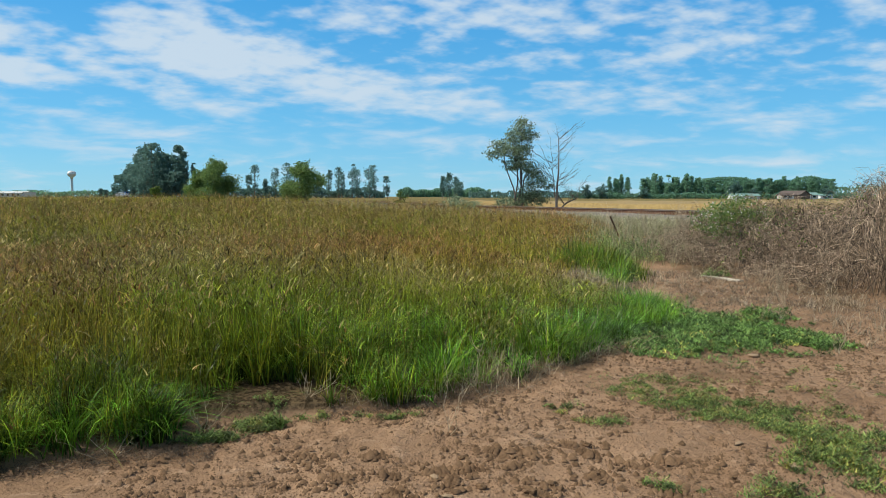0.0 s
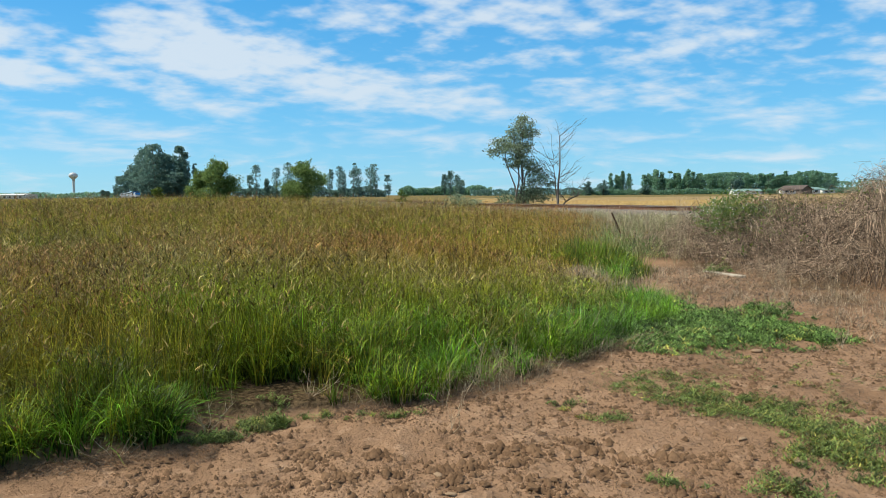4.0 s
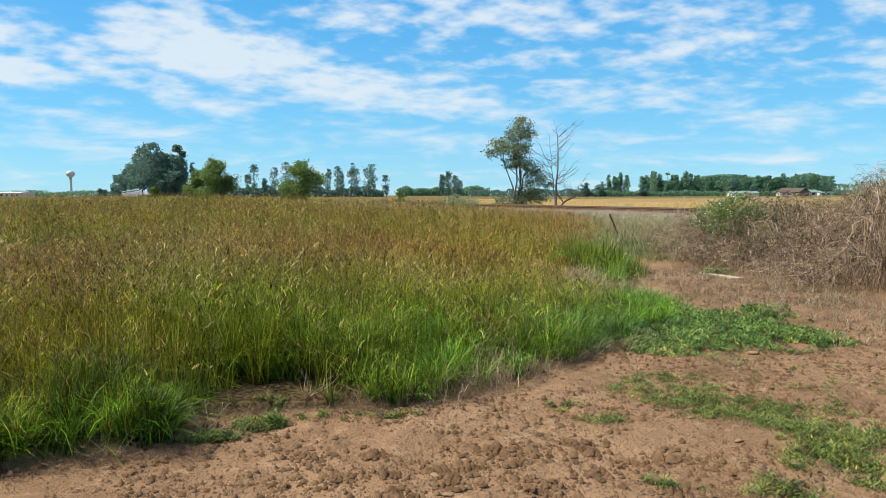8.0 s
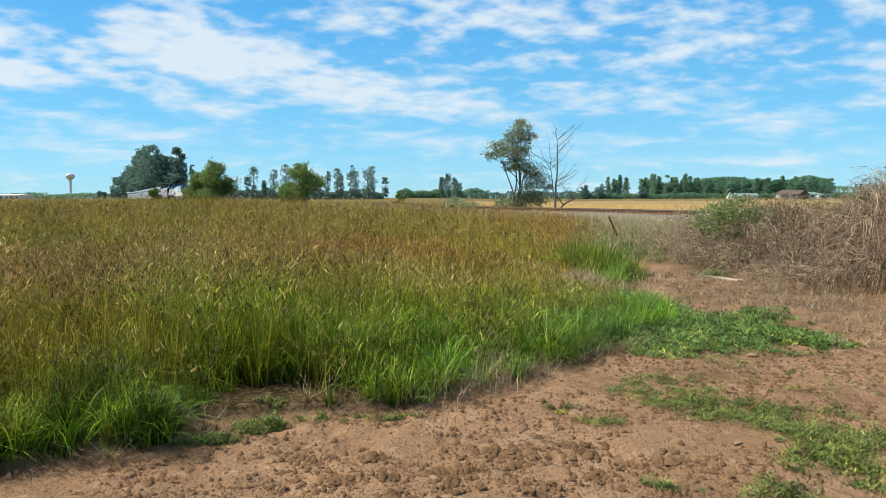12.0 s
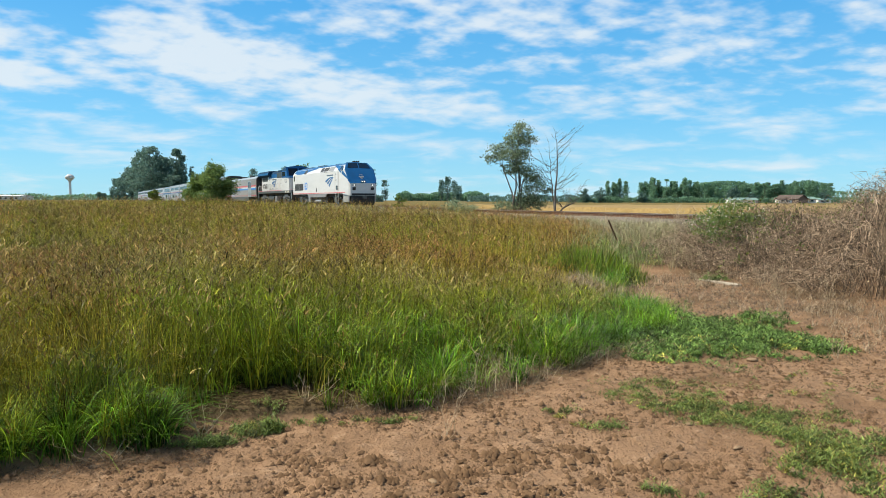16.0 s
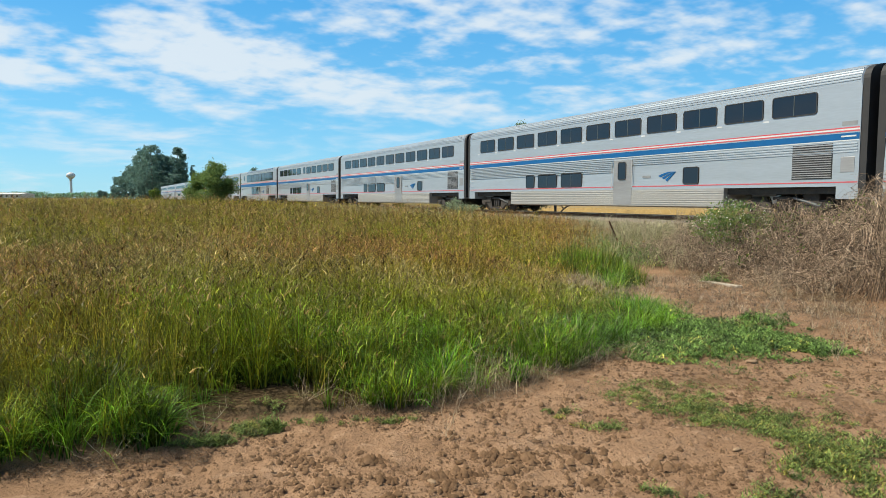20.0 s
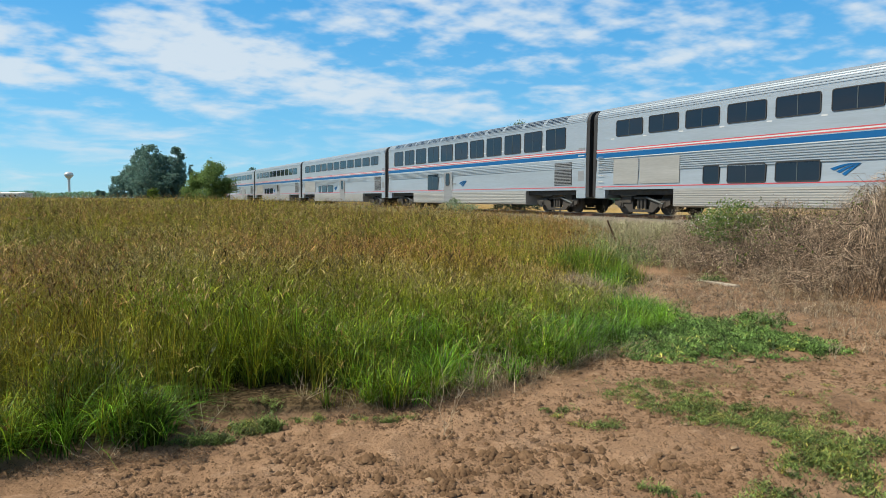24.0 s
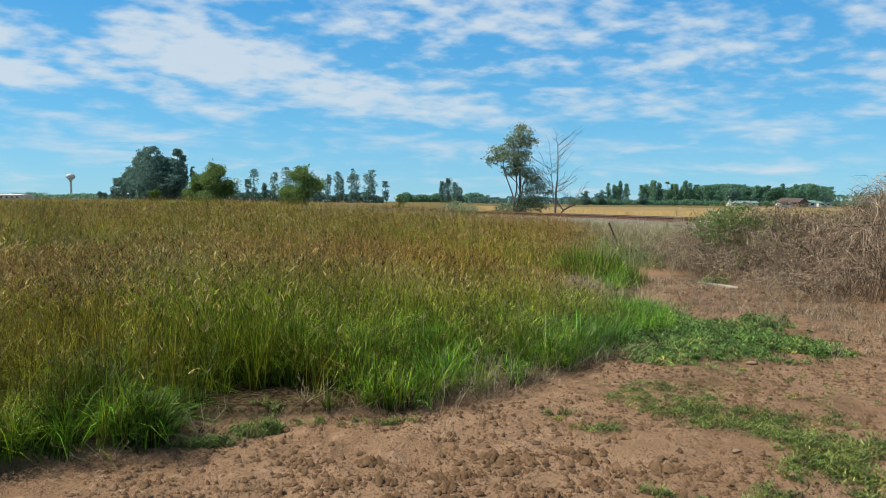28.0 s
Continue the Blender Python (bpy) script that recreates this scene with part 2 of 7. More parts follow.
def material(name, color, rough=0.7, metal=0.0, other=None, scale=6.0, fine=0.0, bump=0.0, spread=0.5, spec=0.5, coat=0.0, stretch=(1, 1, 1)):
    """A surface with a second colour in patches, fine grain and relief. Sizes are in metres by object space."""
    m = bpy.data.materials.new(name)
    m.use_nodes = True
    n, l = m.node_tree.nodes, m.node_tree.links
    b = n["Principled BSDF"]
    b.inputs["Roughness"].default_value, b.inputs["Metallic"].default_value = rough, metal
    b.inputs["Specular IOR Level"].default_value = spec
    b.inputs["Coat Weight"].default_value = coat
    other = other or tuple(c * 0.8 for c in color)
    tc, mp = n.new("ShaderNodeTexCoord"), n.new("ShaderNodeMapping")
    mp.inputs["Scale"].default_value = stretch
    l.new(tc.outputs["Object"], mp.inputs[0])
    a = n.new("ShaderNodeTexNoise")
    a.inputs["Scale"].default_value, a.inputs["Detail"].default_value, a.inputs["Roughness"].default_value = scale, 6, 0.6
    l.new(mp.outputs[0], a.inputs["Vector"])
    r = n.new("ShaderNodeMapRange")
    r.inputs[1].default_value, r.inputs[2].default_value = 0.5 - spread * 0.4, 0.5 + spread * 0.4
    l.new(a.outputs["Fac"], r.inputs[0])
    mix = n.new("ShaderNodeMix")
    mix.data_type = "RGBA"
    mix.inputs[6].default_value, mix.inputs[7].default_value = (*color, 1), (*other, 1)
    l.new(r.outputs[0], mix.inputs[0])
    tone = mix.outputs[2]
    if fine or bump:
        g = n.new("ShaderNodeTexNoise")
        g.inputs["Scale"].default_value, g.inputs["Detail"].default_value = scale * 9, 5
        l.new(mp.outputs[0], g.inputs["Vector"])
    if fine:
        hs = n.new("ShaderNodeHueSaturation")
        vr = n.new("ShaderNodeMapRange")
        vr.inputs[1].default_value, vr.inputs[2].default_value = 0.25, 0.75
        vr.inputs[3].default_value, vr.inputs[4].default_value = 1 - fine, 1 + fine
        l.new(g.outputs["Fac"], vr.inputs[0])
        l.new(vr.outputs[0], hs.inputs["Value"])
        l.new(tone, hs.inputs["Color"])
        tone = hs.outputs[0]
    l.new(tone, b.inputs["Base Color"])
    if bump:
        bp = n.new("ShaderNodeBump")
        bp.inputs["Strength"].default_value, bp.inputs["Distance"].default_value = 0.6, bump
        l.new(g.outputs["Fac"], bp.inputs["Height"])
        l.new(bp.outputs[0], b.inputs["Normal"])
    return m


def leafy(name, low, high, other, shine=0.35, through_light=0.3, rough=0.55, uneven=(0.36, 1.72), few=1.0, plants=None):
    """A blade or a leaf: colour from foot to tip (attribute h), another colour on some plants (attribute k), light through it."""
    m = bpy.data.materials.new(name)
    m.use_nodes = True
    n, l = m.node_tree.nodes, m.node_tree.links
    b = n["Principled BSDF"]
    b.inputs["Roughness"].default_value, b.inputs["Specular IOR Level"].default_value = rough, shine
    h, k = n.new("ShaderNodeAttribute"), n.new("ShaderNodeAttribute")
    h.attribute_name, k.attribute_name = "h", "k"
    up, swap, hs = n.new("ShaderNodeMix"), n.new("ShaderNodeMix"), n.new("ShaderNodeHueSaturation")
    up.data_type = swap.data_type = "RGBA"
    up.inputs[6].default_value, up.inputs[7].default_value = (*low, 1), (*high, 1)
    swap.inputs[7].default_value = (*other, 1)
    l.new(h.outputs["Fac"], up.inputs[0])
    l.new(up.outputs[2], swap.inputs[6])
    l.new(k.outputs["Fac"], swap.inputs[0])
    g = n.new("ShaderNodeNewGeometry")
    vr = n.new("ShaderNodeMapRange")
    vr.inputs[3].default_value, vr.inputs[4].default_value = uneven
    skew = n.new("ShaderNodeMath")
    skew.operation = "POWER"
    skew.inputs[1].default_value = few
    l.new(g.outputs["Random Per Island"], skew.inputs[0])
    l.new(skew.outputs[0], vr.inputs[0])
    tone = vr.outputs[0]
    if plants:
        # each plant as a whole is paler or darker (attribute p)
        p, pr, both = n.new("ShaderNodeAttribute"), n.new("ShaderNodeMapRange"), n.new("ShaderNodeMath")
        p.attribute_name, both.operation = "p", "MULTIPLY"
        pr.inputs[3].default_value, pr.inputs[4].default_value = plants
        l.new(p.outputs["Fac"], pr.inputs[0])
        l.new(pr.outputs[0], both.inputs[0])
        l.new(tone, both.inputs[1])
        tone = both.outputs[0]
    l.new(tone, hs.inputs["Value"])
    l.new(swap.outputs[2], hs.inputs["Color"])
    l.new(hs.outputs[0], b.inputs["Base Color"])
    t = n.new("ShaderNodeBsdfTranslucent")
    l.new(hs.outputs[0], t.inputs[0])
    ms = n.new("ShaderNodeMixShader")
    ms.inputs[0].default_value = through_light
    l.new(b.outputs[0], ms.inputs[1])
    l.new(t.outputs[0], ms.inputs[2])
    l.new(ms.outputs[0], n["Material Output"].inputs[0])
    return m

# ---------------------------------------------------------------- materials of the land
ballast_mat = material("ballast_stone", (0.25, 0.205, 0.165), 0.95, other=(0.145, 0.115, 0.09), scale=3.0, fine=0.35, bump=0.02)
rail_mat = material("rusty_rail", (0.13, 0.065, 0.04), 0.7, 0.4, other=(0.20, 0.10, 0.055), scale=5, fine=0.2)
rail_top_mat = material("worn_rail_head", (0.55, 0.53, 0.50), 0.3, 1.0, other=(0.40, 0.36, 0.33), scale=4)
tie_mat = material("weathered_tie", (0.16, 0.12, 0.09), 0.9, other=(0.08, 0.06, 0.05), scale=4, fine=0.3, bump=0.006, stretch=(1, 6, 6))
# near-black blade feet paint in the shade deep between the plants
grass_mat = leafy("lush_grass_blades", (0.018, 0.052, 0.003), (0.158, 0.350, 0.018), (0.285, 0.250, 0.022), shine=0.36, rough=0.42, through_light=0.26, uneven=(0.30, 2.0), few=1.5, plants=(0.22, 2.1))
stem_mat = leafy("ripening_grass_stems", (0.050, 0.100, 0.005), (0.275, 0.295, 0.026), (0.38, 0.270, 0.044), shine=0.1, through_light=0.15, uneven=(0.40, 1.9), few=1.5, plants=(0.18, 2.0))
seed_mat = leafy("grass_seed_heads", (0.110, 0.094, 0.034), (0.315, 0.258, 0.095), (0.280, 0.150, 0.054), shine=0.1, through_light=0.12, uneven=(0.50, 1.9), few=1.4, plants=(0.28, 2.0))
litter_mat = leafy("brown_litter", (0.10, 0.062, 0.036), (0.30, 0.21, 0.13), (0.065, 0.040, 0.024), through_light=0.1)
straw_mat = leafy("dry_straw", (0.34, 0.26, 0.165), (0.50, 0.41, 0.28), (0.28, 0.20, 0.13), through_light=0.15)
bank_mat = leafy("pale_bank_weeds", (0.34, 0.31, 0.16), (0.60, 0.54, 0.36), (0.26, 0.25, 0.11), through_light=0.2)
cane_mat = leafy("dead_bramble_canes", (0.31, 0.225, 0.150), (0.52, 0.400, 0.285), (0.12, 0.076, 0.050), through_light=0.0, rough=0.8, uneven=(0.18, 2.0), few=1.3)
weed_mat = leafy("low_weed_leaves", (0.075, 0.115, 0.026), (0.215, 0.270, 0.066), (0.34, 0.29, 0.06), uneven=(0.5, 1.7), few=1.3, plants=(0.40, 1.7))
clover_mat = leafy("low_clover_leaves", (0.052, 0.105, 0.022), (0.170, 0.258, 0.062), (0.40, 0.36, 0.07), uneven=(0.4, 1.9), few=1.3, plants=(0.30, 2.1))
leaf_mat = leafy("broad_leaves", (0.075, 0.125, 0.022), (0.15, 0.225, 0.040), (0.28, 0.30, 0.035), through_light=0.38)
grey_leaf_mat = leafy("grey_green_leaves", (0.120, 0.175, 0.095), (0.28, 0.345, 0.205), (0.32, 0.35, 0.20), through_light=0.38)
# pale blue-green tones put the haze of distance into the far leaves
far_leaf_mat = leafy("hazed_poplar_leaves", (0.095, 0.180, 0.155), (0.160, 0.270, 0.225), (0.165, 0.25, 0.19), through_light=0.55, uneven=(0.75, 1.25))
wood_leaf_mat = leafy("hazed_woodland_leaves", (0.165, 0.300, 0.200), (0.245, 0.415, 0.265), (0.19, 0.32, 0.21), through_light=0.6, uneven=(0.9, 1.1))
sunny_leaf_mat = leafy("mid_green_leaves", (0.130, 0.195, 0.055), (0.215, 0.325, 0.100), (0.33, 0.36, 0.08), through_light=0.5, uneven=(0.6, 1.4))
petal_mat = leafy("white_petals", (0.75, 0.73, 0.68), (0.8, 0.78, 0.74), (0.7, 0.66, 0.6), through_light=0.2)
bark_mat = material("grey_bark", (0.20, 0.17, 0.14), 0.9, other=(0.11, 0.09, 0.075), scale=5, fine=0.3, bump=0.01, stretch=(1, 1, 0.3))
stone_mat = material("dusty_stone", (0.38, 0.265, 0.165), 0.95, other=(0.27, 0.185, 0.115), scale=20, fine=0.2, bump=0.003, spec=0.04)
# crumbs are coloured dark in place of the shadow on them
crumb_mat = material("soil_crumb", (0.085, 0.050, 0.028), 0.95, other=(0.22, 0.135, 0.078), scale=9, fine=0.3, spec=0.04)
clod_mat = material("dry_clod", (0.13, 0.078, 0.042), 0.95, other=(0.25, 0.152, 0.086), scale=16, fine=0.3, bump=0.006, spec=0.04)


def ground_material():
    """Bare sandy soil with clods, a trodden crust and straw litter, darkened as shade under the grass, and
    straw-coloured stubble further out.
    """
    m = bpy.data.materials.new("sandy_soil")
    m.use_nodes = True
    n, l = m.node_tree.nodes, m.node_tree.links
    b = n["Principled BSDF"]
    b.inputs["Roughness"].default_value, b.inputs["Specular IOR Level"].default_value = 0.95, 0.05
    tc = n.new("ShaderNodeTexCoord")

    def noise_tex(scale, detail, rough=0.6):
        t = n.new("ShaderNodeTexNoise")
        t.inputs["Scale"].default_value, t.inputs["Detail"].default_value, t.inputs["Roughness"].default_value = scale, detail, rough
        l.new(tc.outputs["Object"], t.inputs["Vector"])
        return t

    def mixed(a, bb, fac, lo, hi):
        r = n.new("ShaderNodeMapRange")
        r.interpolation_type = "SMOOTHSTEP"
        r.inputs[1].default_value, r.inputs[2].default_value = lo, hi
        l.new(fac, r.inputs[0])
        x = n.new("ShaderNodeMix")
        x.data_type = "RGBA"
        for i, c in ((6, a), (7, bb)):
            if isinstance(c, tuple):
                x.inputs[i].default_value = (*c, 1)
            else:
                l.new(c, x.inputs[i])
        l.new(r.outputs[0], x.inputs[0])
        return x.outputs[2]
    wide, mid, fine, grit = noise_tex(0.9, 5), noise_tex(4.5, 7, 0.68), noise_tex(26, 6, 0.7), noise_tex(110, 3)
    tone = mixed((0.395, 0.246, 0.148), (0.290, 0.175, 0.102), wide.outputs["Fac"], 0.38, 0.66)
    tone = mixed(tone, (0.49, 0.320, 0.204), mid.outputs["Fac"], 0.52, 0.72)
    tone = mixed(tone, (0.115, 0.067, 0.038), fine.outputs["Fac"], 0.56, 0.74)
    tone = mixed(tone, (0.38, 0.255, 0.155), grit.outputs["Fac"], 0.62, 0.75)
    litter = n.new("ShaderNodeAttribute")
    litter.attribute_name = "litter"
    # litter colour, dark enough to double as painted shade at the grass foot
    straw = mixed((0.062, 0.042, 0.022), (0.19, 0.130, 0.070), fine.outputs["Fac"], 0.4, 0.6)
    tone = mixed(tone, straw, litter.outputs["Fac"], 0.25, 0.95)
    field = n.new("ShaderNodeAttribute")
    field.attribute_name = "field"
    stubble = mixed((0.15, 0.12, 0.045), (0.22, 0.165, 0.065), mid.outputs["Fac"], 0.4, 0.6)
    tone = mixed(tone, stubble, field.outputs["Fac"], 0.2, 0.9)
    l.new(tone, b.inputs["Base Color"])
    add = n.new("ShaderNodeMath")
    add.operation = "MULTIPLY_ADD"
    add.inputs[1].default_value = 0.35
    l.new(fine.outputs["Fac"], add.inputs[0])
    l.new(mid.outputs["Fac"], add.inputs[2])
    bp = n.new("ShaderNodeBump")
    bp.inputs["Strength"].default_value, bp.inputs["Distance"].default_value = 1.0, 0.085
    l.new(add.outputs[0], bp.inputs["Height"])
    l.new(bp.outputs[0], b.inputs["Normal"])
    return m


soil_mat = ground_material()


# ---------------------------------------------------------------- the ground, one sheet to the horizon
def build_ground():
    radii = np.concatenate([[0.0], np.linspace(0.4, 2.4, 14), 2.5 * 1.0055 ** np.arange(0, 236), 9.2 * 1.034 ** np.arange(0, 186)])
    turns = 230
    a = np.arange(turns) * 2 * np.pi / turns
    # finer steps straight ahead
    a = a - 0.78 * np.sin(a)
    rr, aa = np.meshgrid(radii, a, indexing="ij")
    x, y = rr * np.sin(aa), rr * np.cos(aa)
    z = ground_z(x, y)
    q = track_q(x, y)
    inside = meadow_edge(y) - x
    # litter, and painted shade under the meadow and along its edge
    litter = np.clip(step(-0.1, 0.6, inside) * 0.75 + 0.45 * step(-0.7, 0.1, inside) * (0.4 + vnoise(x, y, 0.35, 14)) + 0.30 * step(2.0, 5.0, x) * step(6.0, 12.0, y) * (0.3 + 0.9 * vnoise(x, y, 0.45, 15)) + step(14, 20, rr), 0, 1)
    litter = np.clip(litter + 0.5 * step(0.38, 0.76, 0.6 * vnoise(x, y, 0.9, 12) + 0.4 * vnoise(x, y, 0.22, 13)) * step(1.0, 2.2, x - 0.3 * (y - 5)), 0, 1)
    field = step(20, 26, q) * np.ones_like(x) + step(60, 120, rr) * (q < 0)
    idx = np.arange(rr.size).reshape(rr.shape)
    i00, i10 = idx[:-1], idx[1:]
    i01, i11 = np.roll(i00, -1, 1), np.roll(i10, -1, 1)
    tris = np.concatenate([np.stack([i00, i11, i10], -1).reshape(-1, 3), np.stack([i00, i01, i11], -1).reshape(-1, 3)])
    ob = tri_mesh("ground", np.stack([x, y, z], -1), tris, soil_mat, litter=litter, field=np.clip(field, 0, 1))
    ob.data.polygons.foreach_set("use_smooth", [True] * len(ob.data.polygons))
    tagged(ob, "bare sandy brown soil with clods, flat farmland beyond", "ground", kind="structure")


build_ground()


def profile_along(name, outline, s0, s1, steps, mat, label, category, jitter=0.0):
    """An outline of (q, z) drawn along the railway, as one mesh of the setting."""
    n = len(outline)
    s = np.linspace(s0, s1, steps)
    q = np.array([o[0] for o in outline])
    z = np.array([o[1] for o in outline])
    sj, qj = np.meshgrid(s, q, indexing="ij")
    zj = np.repeat(z[None], steps, 0)
    if jitter:
        zj = zj + jitter * (rng.random(zj.shape) - 0.5) * (zj > 0.2)
        qj = qj + jitter * 2 * (rng.random(zj.shape) - 0.5)
    v = np.stack([FAR.x * sj + SIDE.x * (TRACK + qj), FAR.y * sj + SIDE.y * (TRACK + qj), zj], -1).reshape(-1, 3)
    idx = np.arange(steps * n).reshape(steps, n)
    a, b, c, d = idx[:-1, :-1], idx[1:, :-1], idx[1:, 1:], idx[:-1, 1:]
    tris = np.concatenate([np.stack([a, b, c], -1).reshape(-1, 3), np.stack([a, c, d], -1).reshape(-1, 3)])
    return tagged(tri_mesh(name, v, tris, mat), label, category, kind="structure")


profile_along("ballast_bed", [(-5.0, 0.12), (-3.6, 0.48), (-2.4, 0.71), (-1.75, 0.79), (-0.6, 0.77), (0.6, 0.77), (1.75, 0.79), (2.4, 0.71),
                              (3.6, 0.48), (5.0, 0.12)], -460, 1250, 3000, ballast_mat, "grey crushed stone ballast under the railway track", "ballast", 0.05)


def build_track():
    thing = tagged(empty("railway_track"), "single railway track with rusty rails on wooden ties", "railway track", kind="structure")
    for q in (-0.7525, 0.7525):
        bm = bmesh.new()
        prism(bm, [(q - 0.07, 0.0), (q + 0.07, 0.0), (q + 0.07, 0.015), (q + 0.012, 0.035), (q + 0.012, 0.125), (q + 0.037, 0.14), (q + 0.037, 0.160),
                   (q - 0.037, 0.160), (q - 0.037, 0.14), (q - 0.012, 0.125), (q - 0.012, 0.035), (q - 0.07, 0.015)], -460, 1250)
        rail = part("rail", bm, rail_mat, thing)
        bm = bmesh.new()
        box(bm, -460, 1250, q - 0.033, q + 0.033, 0.160, 0.172)
        part("rail_head", bm, rail_top_mat, rail, "worn shiny rail head")
    bm = bmesh.new()
    box(bm, -0.115, 0.115, -1.3, 1.3, -0.16, 0.0, 0.012)
    first = part("tie", bm, tie_mat, thing)
    first.matrix_basis = pose(-30, 0, 0)
    for i in range(1, 300):
        again("tie", first, pose(-30 + 0.508 * i + 0.03 * rng.normal(), 0.04 * rng.normal(), 0.008 * rng.normal(), 0, 0, 0.6 * rng.normal()), thing)
    thing.matrix_basis = Matrix.Translation(on_track(0, 0, RAIL_Z - 0.172)) @ pose(0, 0, 0, 0, 0, 90 + math.degrees(HEADING))
    # x of the track runs away from the camera, along FAR


build_track()


# ---------------------------------------------------------------- plants: grass
def blades(x, y, z, height, width, lean, turn, bend, levels):
    """Tapered, bent blades. Returns vertices, triangles, the height share of each vertex, and the blade of each vertex."""
    n = len(x)
    t = np.linspace(0, 1, levels + 1)[None, :]
    out = height[:, None] * (lean[:, None] * t + bend[:, None] * t ** 2.4)
    up = height[:, None] * (t - 0.45 * np.abs(bend[:, None]) * t ** 3)
    cx, cy = x[:, None] + out * np.cos(turn)[:, None], y[:, None] + out * np.sin(turn)[:, None]
    cz = z[:, None] + up
    w = width[:, None] * (1 - t ** 1.6) * 0.5
    face = turn[:, None] + np.pi / 2 + 0.7 * np.sin(turn * 7.3)[:, None]
    dx, dy = np.cos(face) * w, np.sin(face) * w
    left = np.stack([cx - dx, cy - dy, cz], -1)
    right = np.stack([cx + dx, cy + dy, cz], -1)
    tip = np.stack([cx[:, -1], cy[:, -1], cz[:, -1]], -1)[:, None]
    v = np.concatenate([left[:, :-1], right[:, :-1], tip], 1)
    m = v.shape[1]
    L = levels
    faces = []
    for i in range(L - 1):
        faces += [(i, L + i, L + i + 1), (i, L + i + 1, i + 1)]
    faces.append((L - 1, 2 * L - 1, 2 * L))
    tris = (np.arange(n)[:, None, None] * m + np.array(faces)[None]).reshape(-1, 3)
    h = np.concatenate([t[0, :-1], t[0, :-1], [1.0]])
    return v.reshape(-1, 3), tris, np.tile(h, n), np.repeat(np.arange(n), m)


def panicles(top, size, turn, grains, droop):
    """Loose seed heads: small pointed grains in a narrow plume at each top."""
    n = len(top)
    t = np.tile(np.linspace(0.0, 1, grains), (n, 1)) + 0.08 * rng.normal(size=(n, grains))
    a = rng.random((n, grains)) * 2 * np.pi
    spread = size[:, None] * (0.20 * (1 - t) + 0.03)
    px = top[:, None, 0] + spread * np.cos(a) + droop[:, None] * np.cos(turn)[:, None] * t ** 2 * size[:, None]
    py = top[:, None, 1] + spread * np.sin(a) + droop[:, None] * np.sin(turn)[:, None] * t ** 2 * size[:, None]
    pz = top[:, None, 2] + (t - 0.35) * size[:, None] * (1 - 0.4 * droop[:, None] * t)
    g = size[:, None] * (0.15 + 0.08 * rng.random((n, grains)))
    c = np.stack([px, py, pz], -1)
    b = rng.random((n, grains)) * 2 * np.pi
    w = g * 0.17
    side = np.stack([np.cos(b) * w, np.sin(b) * w, 0 * b], -1)
    up = np.stack([0.35 * g * np.cos(a), 0.35 * g * np.sin(a), g], -1)
    v = np.stack([c - side, c + side, c + up], 2).reshape(-1, 3)
    tris = np.arange(len(v)).reshape(-1, 3)
    return v, tris


def wedge(count, r0, r1, half=42.0, power=1.0):
    """Random places in a fan in front of the camera; power 1: even by distance, 2: even by area."""
    r = (r0 ** power + (r1 ** power - r0 ** power) * rng.random(count)) ** (1 / power)
    a = np.radians(half) * (2 * rng.random(count) - 1)
    return r * np.sin(a), r * np.cos(a)


def in_meadow(x, y, margin=0.0):
    bare = ((x + 1.33) / 0.40) ** 2 + ((y - 4.92) / 0.42) ** 2 < 1
    ragged = 2.4 * (vnoise(x, y, 1.1, 29) - 0.55) * step(12, 16, y)
    return (x < meadow_edge(y) - margin + ragged) & (track_q(x, y) < -4.2) & (np.hypot(x, y) > 2.2) & ~bare


def dryness(x, y):
    """From lush (0) to dry and reddish (1)."""
    d = 0.5 + 1.7 * (vnoise(x, y, 2.6, 21) * 0.55 + vnoise(x, y, 0.7, 22) * 0.45 - 0.5)
    d = d + 0.95 * np.exp(-(((x + 0.3) / 1.5) ** 2 + ((y - 11.5) / 2.2) ** 2)) + 0.7 * np.exp(-(((x - 2.4) / 0.7) ** 2 + ((y - 11.3) / 1.2) ** 2)) - 0.6 * np.exp(-(((x - 3.2) / 0.6) ** 2 + ((y - 14.3) / 1.6) ** 2))
    return d + 0.32 * step(0.02, 0.12, x / (y + 0.1)) * step(9.5, 13, y)


def ripe_depth(x, y):
    """How far inside the meadow a place is, its border blurred."""
    return np.minimum(meadow_edge(y) - x, 20.0) * 0.75 + 1.6 * (vnoise(x, y, 1.4, 27) - 0.5) + 0.22 * np.clip(y - 7, 0, 20)


def stature(x, y):
    """How tall the meadow is there: low tufts along the wheel track, waist high inside."""
    inside = meadow_edge(y) - x
    tall = (0.42 + 0.50 * step(0.1, 2.6, inside)) * (1 - 0.24 * step(-0.06, 0.16, x / (y + 0.1)))
    tall = tall * (1 + 0.12 * step(8, 20, np.hypot(x, y)) * step(0.05, -0.45, x / (y + 0.1)))
    return tall * (0.85 + 0.3 * vnoise(x, y, 1.1, 23)) * (1 - 0.25 * step(1.5, 0.2, np.abs(x + 0.2) + np.abs(y - 8.5))) * (1 - 0.7 * np.exp(-(((x - 2.35) / 0.75) ** 2 + ((y - 11.2) / 1.1) ** 2)))


